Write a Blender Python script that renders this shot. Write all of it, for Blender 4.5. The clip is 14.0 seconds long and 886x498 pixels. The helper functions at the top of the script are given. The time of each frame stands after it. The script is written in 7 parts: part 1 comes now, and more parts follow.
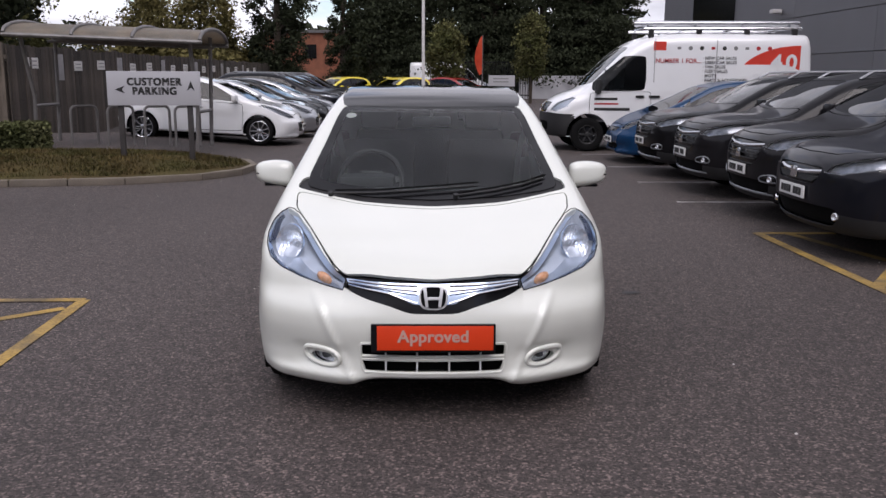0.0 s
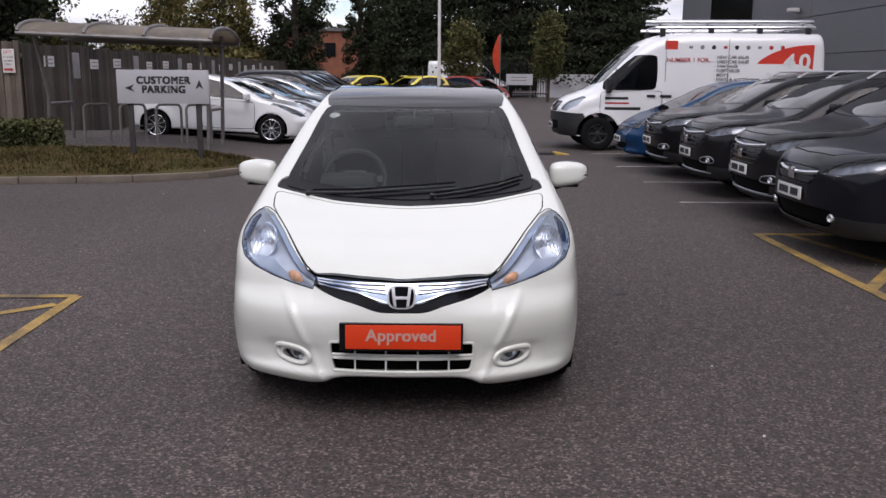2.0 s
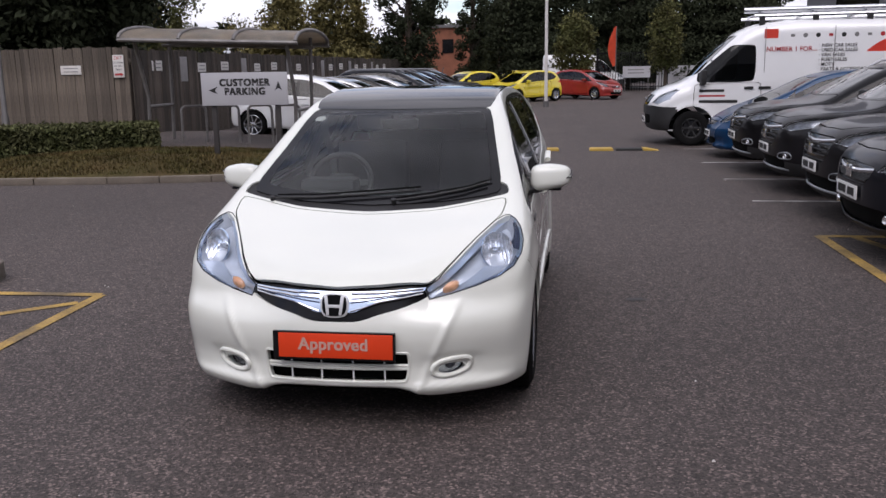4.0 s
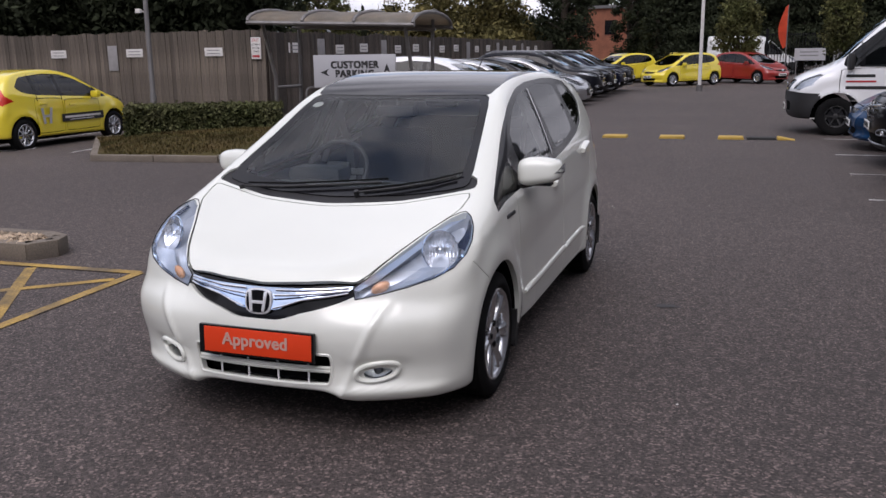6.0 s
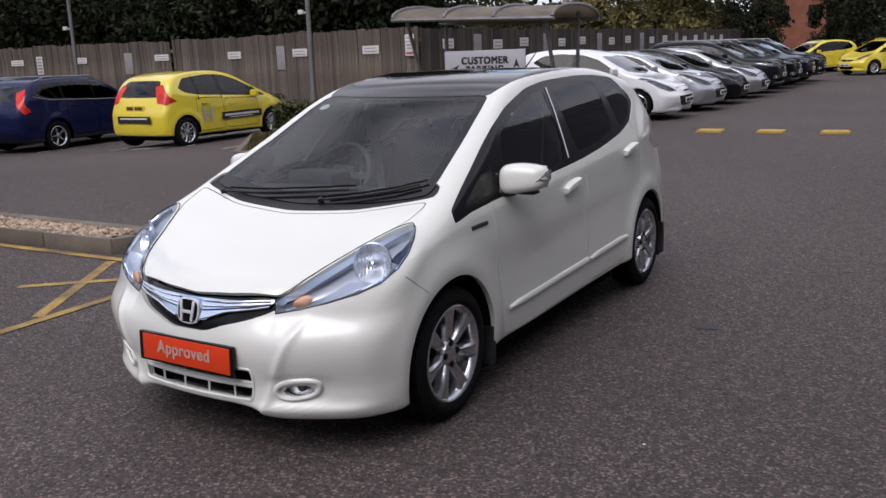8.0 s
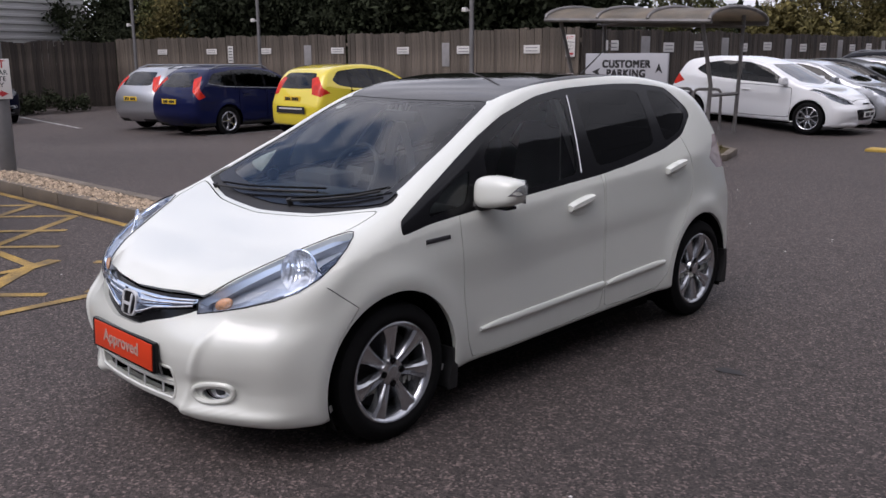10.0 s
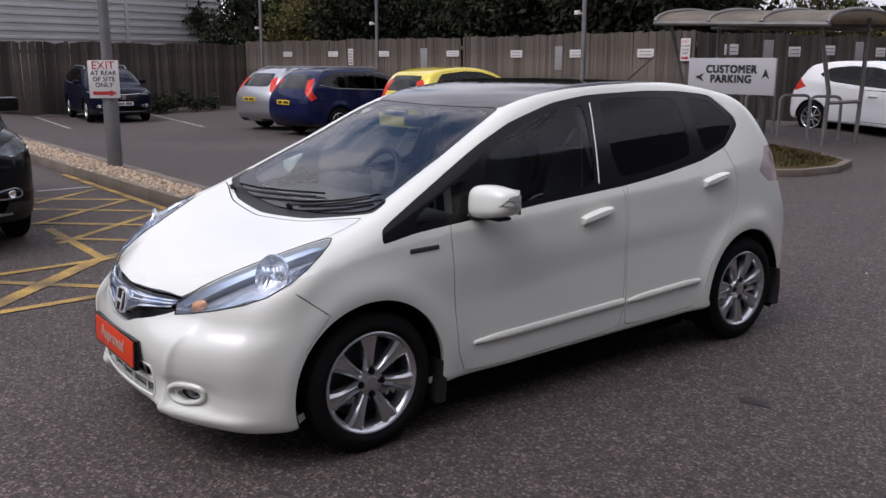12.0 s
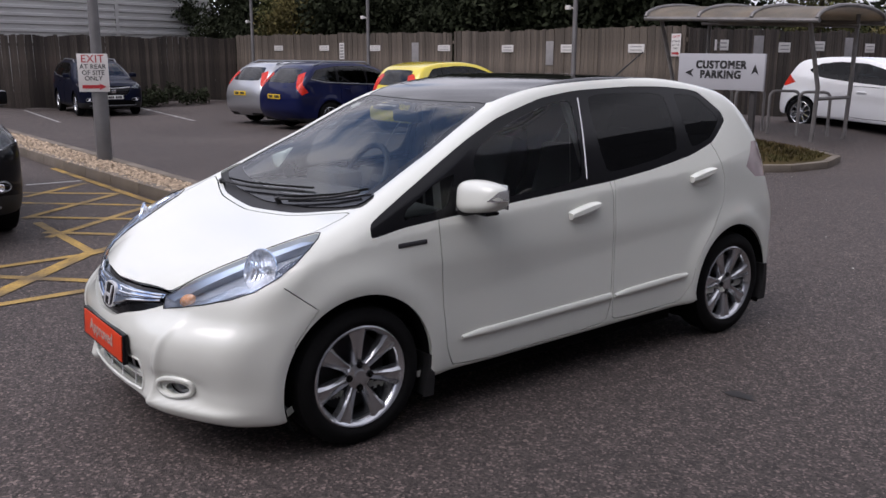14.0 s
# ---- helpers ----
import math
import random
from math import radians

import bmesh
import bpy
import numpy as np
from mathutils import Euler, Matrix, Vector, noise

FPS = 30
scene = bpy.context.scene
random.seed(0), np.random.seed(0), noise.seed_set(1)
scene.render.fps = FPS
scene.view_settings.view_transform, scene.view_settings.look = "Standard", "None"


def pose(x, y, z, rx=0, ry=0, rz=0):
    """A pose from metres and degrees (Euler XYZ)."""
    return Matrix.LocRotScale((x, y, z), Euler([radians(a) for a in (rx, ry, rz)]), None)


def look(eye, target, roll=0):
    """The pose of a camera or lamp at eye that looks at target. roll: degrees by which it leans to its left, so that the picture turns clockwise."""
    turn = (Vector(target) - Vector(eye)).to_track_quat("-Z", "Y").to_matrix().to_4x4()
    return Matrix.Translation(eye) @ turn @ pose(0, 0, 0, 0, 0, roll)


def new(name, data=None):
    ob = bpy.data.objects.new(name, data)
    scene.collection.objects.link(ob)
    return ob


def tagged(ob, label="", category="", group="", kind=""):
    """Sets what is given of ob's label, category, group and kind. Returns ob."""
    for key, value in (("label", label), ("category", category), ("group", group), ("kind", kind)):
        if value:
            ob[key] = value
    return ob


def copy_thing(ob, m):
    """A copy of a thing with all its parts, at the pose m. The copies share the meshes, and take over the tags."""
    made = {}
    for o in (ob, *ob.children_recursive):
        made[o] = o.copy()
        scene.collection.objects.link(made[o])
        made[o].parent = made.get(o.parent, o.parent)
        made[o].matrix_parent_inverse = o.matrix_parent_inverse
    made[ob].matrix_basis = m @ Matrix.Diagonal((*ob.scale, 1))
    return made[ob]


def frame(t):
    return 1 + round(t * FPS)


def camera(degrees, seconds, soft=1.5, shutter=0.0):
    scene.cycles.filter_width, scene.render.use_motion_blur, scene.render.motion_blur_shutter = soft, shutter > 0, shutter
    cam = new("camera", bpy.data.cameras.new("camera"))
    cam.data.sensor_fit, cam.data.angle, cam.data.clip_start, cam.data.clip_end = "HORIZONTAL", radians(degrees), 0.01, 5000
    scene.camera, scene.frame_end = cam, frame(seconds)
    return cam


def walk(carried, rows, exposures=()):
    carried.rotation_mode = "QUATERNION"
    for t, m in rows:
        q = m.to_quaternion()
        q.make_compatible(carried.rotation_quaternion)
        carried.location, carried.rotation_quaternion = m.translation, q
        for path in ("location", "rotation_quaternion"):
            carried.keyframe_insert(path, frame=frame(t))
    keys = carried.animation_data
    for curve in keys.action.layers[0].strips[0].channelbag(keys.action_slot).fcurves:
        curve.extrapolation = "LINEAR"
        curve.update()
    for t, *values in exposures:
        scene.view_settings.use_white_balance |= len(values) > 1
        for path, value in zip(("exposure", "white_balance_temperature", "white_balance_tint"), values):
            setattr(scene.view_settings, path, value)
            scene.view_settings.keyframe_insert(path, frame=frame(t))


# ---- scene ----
cam = camera(53.6, 14.0)
PATH = [
    (0, (-0.033, -4.445, 1.541), (0.006, -2.484, 1.154), 0.3),
    (0.5, (-0.032, -4.442, 1.54), (0.009, -2.481, 1.151), 0.5),
    (1, (-0.02, -4.446, 1.541), (0.025, -2.484, 1.155), 0.6),
    (1.5, (0.052, -4.459, 1.542), (0.094, -2.497, 1.158), 0.4),
    (2, (0.194, -4.471, 1.554), (0.187, -2.51, 1.163), 0.4),
    (2.5, (0.314, -4.406, 1.552), (0.266, -2.446, 1.156), 0.1),
    (3, (0.494, -4.314, 1.565), (0.384, -2.36, 1.153), 0.0),
    (3.5, (0.745, -4.301, 1.566), (0.538, -2.353, 1.16), -1.4),
    (3.8, (0.906, -4.316, 1.577), (0.644, -2.373, 1.185), -0.9),
    (4, (1.017, -4.299, 1.586), (0.725, -2.362, 1.185), -0.9),
    (4.2, (1.099, -4.252, 1.588), (0.778, -2.32, 1.183), -1.1),
    (6.3, (2.03, -3.695, 1.588), (1.316, -1.881, 1.141), -0.6),
    (6.5, (2.11, -3.618, 1.577), (1.353, -1.823, 1.122), -0.6),
    (7, (2.309, -3.453, 1.57), (1.457, -1.7, 1.121), -1.8),
    (7.5, (2.565, -3.294, 1.587), (1.606, -1.594, 1.152), -1.3),
    (7.7, (2.639, -3.221, 1.592), (1.648, -1.54, 1.156), -1.7),
    (9.8, (3.352, -2.392, 1.587), (2.005, -0.98, 1.149), -0.3),
    (10, (3.388, -2.309, 1.586), (2.016, -0.92, 1.153), -0.3),
    (10.5, (3.432, -2.118, 1.588), (1.983, -0.809, 1.155), -0.7),
    (11, (3.568, -1.949, 1.596), (2.058, -0.711, 1.163), -0.4),
    (11.5, (3.675, -1.836, 1.597), (2.144, -0.623, 1.169), 0.5),
    (12, (3.691, -1.797, 1.592), (2.128, -0.624, 1.166), -0.0),
    (12.5, (3.711, -1.814, 1.598), (2.142, -0.654, 1.161), -0.5),
    (13, (3.691, -1.806, 1.586), (2.146, -0.615, 1.14), 0.2),
    (13.5, (3.707, -1.798, 1.59), (2.156, -0.61, 1.16), 0.2),
    (14, (3.714, -1.797, 1.596), (2.165, -0.61, 1.158), 0.2),
]
EXPOSURES = [(0.0, 0.66, 6350, 20), (7.0, 0.68, 6300, 20), (10.0, 0.70, 6280, 20), (14.0, 0.75, 6280, 20)]
walk(cam, [(t, look(eye, target, roll)) for t, eye, target, roll in PATH], EXPOSURES)


# ---- light ----
world = bpy.data.worlds.new("overcast sky")
scene.world = world
world.use_nodes = True
wn, wl = world.node_tree.nodes, world.node_tree.links
wn.clear()
SUN_UP, SUN_TURN = 55.0, 180.0
sky = wn.new("ShaderNodeTexSky")
sky.sky_type, sky.sun_disc, sky.sun_elevation, sky.sun_rotation = "NISHITA", False, radians(SUN_UP), radians(SUN_TURN)
sky_back = wn.new("ShaderNodeBackground")
sky_back.inputs["Strength"].default_value = 0.10
wl.new(sky.outputs[0], sky_back.inputs["Color"])
coords = wn.new("ShaderNodeTexCoord")
squash = wn.new("ShaderNodeMapping")
squash.inputs["Scale"].default_value = (1.0, 1.0, 2.6)
squash.inputs["Location"].default_value = (-0.78, 5.08, 2.47)
wl.new(coords.outputs["Generated"], squash.inputs["Vector"])
puffs = wn.new("ShaderNodeTexNoise")
puffs.inputs["Scale"].default_value, puffs.inputs["Detail"].default_value, puffs.inputs["Roughness"].default_value = 2.2, 7, 0.55
wl.new(squash.outputs[0], puffs.inputs["Vector"])
cover = wn.new("ShaderNodeValToRGB")
cover.color_ramp.elements[0].position, cover.color_ramp.elements[1].position = 0.36, 0.46
shades = wn.new("ShaderNodeValToRGB")
shades.color_ramp.elements[0].position, shades.color_ramp.elements[1].position = 0.40, 0.68
shades.color_ramp.elements[0].color, shades.color_ramp.elements[1].color = (0.80, 0.82, 0.85, 1), (0.22, 0.235, 0.26, 1)
wl.new(puffs.outputs[0], cover.inputs[0])
wl.new(puffs.outputs[0], shades.inputs[0])
cloud_back = wn.new("ShaderNodeBackground")
cloud_back.inputs["Strength"].default_value = 1.0
wl.new(shades.outputs[0], cloud_back.inputs["Color"])
sky_mix = wn.new("ShaderNodeMixShader")
wl.new(cover.outputs[0], sky_mix.inputs[0])
wl.new(sky_back.outputs[0], sky_mix.inputs[1])
wl.new(cloud_back.outputs[0], sky_mix.inputs[2])
world_out = wn.new("ShaderNodeOutputWorld")
wl.new(sky_mix.outputs[0], world_out.inputs["Surface"])
sun = new("sun", bpy.data.lights.new("sun", "SUN"))
sun.data.energy, sun.data.angle, sun.data.color = 1.2, radians(45), (1.0, 0.96, 0.9)
sun.matrix_basis = pose(0, 0, 30, 90 - SUN_UP, 0, 180 - SUN_TURN)


# ---- materials ----
def material(name, color, rough=0.5, metal=0.0, spread=0.0, scale=8.0, fine=0.0, fine_scale=120.0, bump=0.0, bump_scale=60.0, coat=0.0, second=None, vary=0.0, stretch=(1, 1, 1), spec=0.5):
    """A principled surface: broad variation (spread, or towards second), fine grain, relief, and a change from object to object (vary)."""
    ma = bpy.data.materials.new(name)
    ma.use_nodes = True
    n, l = ma.node_tree.nodes, ma.node_tree.links
    b = n["Principled BSDF"]
    b.inputs["Roughness"].default_value, b.inputs["Metallic"].default_value = rough, metal
    b.inputs["Coat Weight"].default_value, b.inputs["Coat Roughness"].default_value = coat, 0.03
    b.inputs["Specular IOR Level"].default_value = spec
    tc = n.new("ShaderNodeTexCoord")
    mp = n.new("ShaderNodeMapping")
    mp.inputs["Scale"].default_value = stretch
    l.new(tc.outputs["Object"], mp.inputs["Vector"])
    col = n.new("ShaderNodeRGB")
    col.outputs[0].default_value = (*color, 1)
    out = col.outputs[0]

    def noisy(sc, detail=4):
        t = n.new("ShaderNodeTexNoise")
        t.inputs["Scale"].default_value, t.inputs["Detail"].default_value = sc, detail
        l.new(mp.outputs[0], t.inputs["Vector"])
        return t.outputs[0]

    def ramp(src, a, b2):
        r = n.new("ShaderNodeMapRange")
        r.inputs["From Min"].default_value, r.inputs["From Max"].default_value = 0.32, 0.68
        r.inputs["To Min"].default_value, r.inputs["To Max"].default_value = a, b2
        l.new(src, r.inputs["Value"])
        return r.outputs[0]

    def times(src, fac):
        m = n.new("ShaderNodeMix")
        m.data_type, m.blend_type = "RGBA", "MULTIPLY"
        m.inputs[0].default_value = 1
        l.new(src, m.inputs[6])
        l.new(fac, m.inputs[7])
        return m.outputs[2]
    if second:
        m = n.new("ShaderNodeMix")
        m.data_type = "RGBA"
        l.new(ramp(noisy(scale, 6), 0, 1), m.inputs[0])
        l.new(out, m.inputs[6])
        m.inputs[7].default_value = (*second, 1)
        out = m.outputs[2]
    if spread:
        out = times(out, ramp(noisy(scale * 0.7), 1 - spread, 1 + spread))
    if fine:
        out = times(out, ramp(noisy(fine_scale, 2), 1 - fine, 1 + fine))
    if vary:
        info = n.new("ShaderNodeObjectInfo")
        r = n.new("ShaderNodeMapRange")
        r.inputs["To Min"].default_value, r.inputs["To Max"].default_value = 1 - vary, 1 + vary
        l.new(info.outputs["Random"], r.inputs["Value"])
        out = times(out, r.outputs[0])
    l.new(out, b.inputs["Base Color"])
    if bump:
        bp = n.new("ShaderNodeBump")
        bp.inputs["Strength"].default_value, bp.inputs["Distance"].default_value = min(1, bump), 0.01
        l.new(noisy(bump_scale, 5), bp.inputs["Height"])
        l.new(bp.outputs[0], b.inputs["Normal"])
    return ma


def glass(name, tint, gloss=1.45, rough=0.0):
    """Thin tinted glass: clear straight through, glossy by its angle."""
    ma = bpy.data.materials.new(name)
    ma.use_nodes = True
    n, l = ma.node_tree.nodes, ma.node_tree.links
    n.clear()
    tr, gl, fr, mx, o = (n.new("ShaderNode" + k) for k in ("BsdfTransparent", "BsdfGlossy", "Fresnel", "MixShader", "OutputMaterial"))
    tr.inputs[0].default_value = (*tint, 1)
    gl.inputs["Roughness"].default_value = rough
    gl.inputs["Color"].default_value = (1, 1, 1, 1)
    fr.inputs[0].default_value = gloss
    l.new(fr.outputs[0], mx.inputs[0])
    l.new(tr.outputs[0], mx.inputs[1])
    l.new(gl.outputs[0], mx.inputs[2])
    l.new(mx.outputs[0], o.inputs[0])
    return ma


def paint(name, color, rough=0.3, metal=0.0, coat=1.0):
    return material(name, color, rough, metal, spread=0.03, scale=1.5, fine=0.02, fine_scale=900, coat=coat, spec=0.5 if coat > 0.5 else 0.06)


pearl_white = paint("pearl white paint", (0.71, 0.73, 0.675), 0.35)
plain_white = paint("white paint", (0.75, 0.76, 0.77), 0.35)
roof_black = material("black roof paint", (0.006, 0.006, 0.007), 0.06, spread=0.05, scale=2, spec=0.4)
charcoal = paint("charcoal metallic paint", (0.008, 0.0085, 0.012), 0.3, 0.0, 0.38)
near_black = paint("black metallic paint", (0.005, 0.005, 0.006), 0.3, 0.0, 0.38)
brown_black = paint("dark bronze paint", (0.009, 0.0085, 0.010), 0.3, 0.0, 0.38)
bright_blue = paint("bright blue paint", (0.004, 0.034, 0.095), 0.3, 0.1, 0.5)
navy = paint("navy paint", (0.006, 0.009, 0.045), 0.3, 0.0, 0.4)
slate_blue = paint("slate blue paint", (0.004, 0.006, 0.018), 0.3, 0.0, 0.4)
silver = paint("silver paint", (0.42, 0.43, 0.45), 0.32, 0.7)
yellow_paint = paint("yellow paint", (0.72, 0.58, 0.03), 0.35)
red_paint = paint("red paint", (0.28, 0.02, 0.015), 0.35)
rubber = material("tyre rubber", (0.006, 0.006, 0.0063), 0.9, spread=0.2, scale=6, fine=0.15, spec=0.15)
black_plastic = material("black plastic", (0.012, 0.012, 0.013), 0.6, spread=0.15, scale=10, fine=0.1, fine_scale=400)
gloss_black = material("gloss black trim", (0.006, 0.006, 0.007), 0.15, spec=0.25)
dark_void = material("dark lining", (0.004, 0.004, 0.004), 0.95, spread=0.2, spec=0.1)
alloy = material("silver alloy", (0.55, 0.56, 0.58), 0.22, 0.9, spread=0.06, scale=12)
steel_grey = material("grey metal strip", (0.30, 0.31, 0.33), 0.35, 0.6)
alloy_dark = material("dark hub metal", (0.06, 0.06, 0.065), 0.5, 0.6, spread=0.2, scale=20)
chrome = material("chrome", (0.8, 0.82, 0.85), 0.08, 1.0)
blue_chrome = material("blue tinted chrome", (0.58, 0.68, 0.84), 0.10, 1.0)
lamp_silver = material("lamp reflector", (0.85, 0.86, 0.88), 0.12, 0.8)
lamp_tint = material("blue lamp brow", (0.52, 0.60, 0.72), 0.3, 0.4)
badge_bright = material("bright badge metal", (0.72, 0.73, 0.75), 0.25, 0.35)
lamp_shell = material("bright lamp housing", (0.55, 0.58, 0.63), 0.25, 0.4, spread=0.08, scale=14)
lamp_blue_shell = material("blue lamp panel", (0.52, 0.57, 0.65), 0.2, 0.5, spread=0.06, scale=10)
lamp_navy = material("dark blue lamp band", (0.012, 0.022, 0.055), 0.15, 0.2, coat=0.6)
tail_clear = material("clear and red lens", (0.42, 0.34, 0.35), 0.15, coat=1.0, spread=0.2, scale=10)
lamp_inner = material("lamp inner bezel", (0.22, 0.23, 0.25), 0.3, 0.7, spread=0.5, scale=16)
amber = material("amber lens", (0.64, 0.33, 0.17), 0.25, coat=0.5, spread=0.35, scale=60)
red_lens = material("red lens", (0.55, 0.025, 0.012), 0.2, coat=0.2, spec=0.25, spread=0.25, scale=12)
seat_cloth = material("grey seat cloth", (0.07, 0.07, 0.075), 0.95, spread=0.15, fine=0.2, fine_scale=300, bump=0.3, bump_scale=400)
dash_grey = material("grey dashboard plastic", (0.035, 0.036, 0.038), 0.7, spread=0.1, fine=0.1, fine_scale=300, bump=0.2, bump_scale=500)
trim_pale = material("pale pillar trim", (0.45, 0.44, 0.42), 0.7, spread=0.05, fine=0.05)
clear_glass = glass("windscreen glass", (0.78, 0.84, 0.84), 1.42)
side_glass = glass("side glass", (0.66, 0.71, 0.69), 1.36)
dark_glass = glass("privacy glass", (0.06, 0.06, 0.065), 1.3)
lamp_glass = glass("lamp glass", (0.93, 0.95, 0.97), 1.4)
lamp_blue = glass("blue lamp glass", (0.92, 0.95, 0.99), 1.28)
car_glass = glass("tinted car glass", (0.10, 0.115, 0.12), 1.42)
orange_board = material("orange board", (0.66, 0.045, 0.006), 0.4, spread=0.04, scale=6)
pale_letter = material("pale lettering", (0.50, 0.30, 0.25), 0.5)
plate_white = material("white plate", (0.7, 0.7, 0.68), 0.4)
plate_yellow = material("yellow plate", (0.75, 0.5, 0.03), 0.4)
plate_ink = material("plate ink", (0.015, 0.015, 0.015), 0.6)


# ---- helpers of this scene ----
from mathutils.geometry import delaunay_2d_cdt
from mathutils import kdtree


def curve(*pts):
    """A smooth function through a few (u, v) points, constant slope beyond them."""
    u = np.array([p[0] for p in pts], float)
    v = np.array([p[1] for p in pts], float)
    d = np.diff(v) / np.diff(u)
    m = np.concatenate([[d[0]], (d[1:] + d[:-1]) / 2, [d[-1]]])
    m[1:-1] = np.where(d[1:] * d[:-1] <= 0, 0, m[1:-1])

    def at(x):
        x = np.asarray(x, float)
        i = np.clip(np.searchsorted(u, x) - 1, 0, len(u) - 2)
        h = u[i + 1] - u[i]
        s = np.clip((x - u[i]) / h, 0, 1)
        out = ((1 + 2 * s) * (1 - s) ** 2 * v[i] + s * (1 - s) ** 2 * h * m[i]
               + s * s * (3 - 2 * s) * v[i + 1] + s * s * (s - 1) * h * m[i + 1])
        return out + np.where(x < u[0], (x - u[0]) * m[0], 0) + np.where(x > u[-1], (x - u[-1]) * m[-1], 0)
    return at


def smax(a, b, k):
    h = np.clip(0.5 + 0.5 * (a - b) / k, 0, 1)
    return b + (a - b) * h + k * h * (1 - h)


def mesh_object(name, verts, faces, material, parent=None, label="", smooth=None):
    me = bpy.data.meshes.new(name)
    me.from_pydata(np.asarray(verts, float).tolist(), [], [tuple(map(int, f)) for f in faces])
    if material:
        me.materials.append(material)
    if smooth is not None:
        me.shade_smooth()
        me.set_sharp_from_angle(angle=radians(smooth))
    ob = new(name, me)
    if parent:
        ob.parent = parent
    if label:
        ob["label"] = label
    return ob


def part(name, bm, material, parent=None, label="", smooth=35, m=None):
    """Links a bmesh as one mesh object under a thing or a part."""
    me = bpy.data.meshes.new(name)
    if m is not None:
        bm.transform(m)
    bm.normal_update()
    bm.to_mesh(me)
    bm.free()
    if material:
        me.materials.append(material)
    if smooth:
        me.shade_smooth()
        me.set_sharp_from_angle(angle=radians(smooth))
    ob = new(name, me)
    if parent:
        ob.parent = parent
    if label:
        ob["label"] = label
    return ob


def empty(name, m=None):
    ob = new(name)
    ob.empty_display_size = 0.2
    if m is not None:
        ob.matrix_basis = m
    return ob


def add_box(bm, x0, y0, z0, x1, y1, z1, bevel=0.0, m=None):
    made = bmesh.ops.create_cube(bm, size=1)["verts"]
    bmesh.ops.transform(bm, verts=made, matrix=Matrix.Translation(((x0 + x1) / 2, (y0 + y1) / 2, (z0 + z1) / 2)) @ Matrix.Diagonal((abs(x1 - x0), abs(y1 - y0), abs(z1 - z0), 1)))
    if bevel:
        edges = list({e for v in made for e in v.link_edges})
        made = bmesh.ops.bevel(bm, geom=edges, offset=bevel, segments=2, affect="EDGES", profile=0.6)["verts"]
    if m is not None:
        bmesh.ops.transform(bm, verts=made, matrix=m)
    return made


def box(x0, y0, z0, x1, y1, z1, bevel=0.0, m=None):
    bm = bmesh.new()
    add_box(bm, x0, y0, z0, x1, y1, z1, bevel, m)
    return bm


def tube(points, radius, sides=8, closed=False, bm=None):
    """A round bar along a polyline; radius may be a list."""
    bm = bm or bmesh.new()
    pts = [Vector(p) for p in points]
    n = len(pts)
    radii = radius if isinstance(radius, (list, tuple)) else [radius] * n
    rings, side = [], None
    for i, p in enumerate(pts):
        if closed:
            d = (pts[(i + 1) % n] - pts[i - 1]).normalized()
        else:
            d = (pts[min(i + 1, n - 1)] - pts[max(i - 1, 0)]).normalized()
        if side is None:
            side = d.orthogonal().normalized()
        side = (side - d * side.dot(d)).normalized()
        other = d.cross(side)
        rings.append([bm.verts.new(p + radii[i] * (side * math.cos(2 * math.pi * j / sides) + other * math.sin(2 * math.pi * j / sides))) for j in range(sides)])
    for i in range(n if closed else n - 1):
        a, b = rings[i], rings[(i + 1) % n]
        for j in range(sides):
            bm.faces.new((a[j], a[(j + 1) % sides], b[(j + 1) % sides], b[j]))
    if not closed:
        bm.faces.new(rings[0][::-1])
        bm.faces.new(rings[-1])
    return bm


def lathe(profile, sides=32, bm=None):
    """Turns (x, r) points about the x axis."""
    bm = bm or bmesh.new()
    rings = [[bm.verts.new((x, r * math.cos(2 * math.pi * j / sides), r * math.sin(2 * math.pi * j / sides))) for j in range(sides)] for x, r in profile]
    for a, b in zip(rings, rings[1:]):
        for j in range(sides):
            bm.faces.new((a[j], b[j], b[(j + 1) % sides], a[(j + 1) % sides]))
    return bm


def prism(outline, depth, bevel=0.0):
    """A flat outline of (x, z) points, from y = 0 back to y = depth."""
    bm = bmesh.new()
    front = [bm.verts.new((x, 0, z)) for x, z in outline]
    f = bm.faces.new(front)
    r = bmesh.ops.extrude_face_region(bm, geom=[f])
    bmesh.ops.translate(bm, verts=[v for v in r["geom"] if isinstance(v, bmesh.types.BMVert)], vec=(0, depth, 0))
    bmesh.ops.recalc_face_normals(bm, faces=bm.faces)
    if bevel:
        bmesh.ops.bevel(bm, geom=list(bm.edges), offset=bevel, segments=2, affect="EDGES", profile=0.6)
    return bm


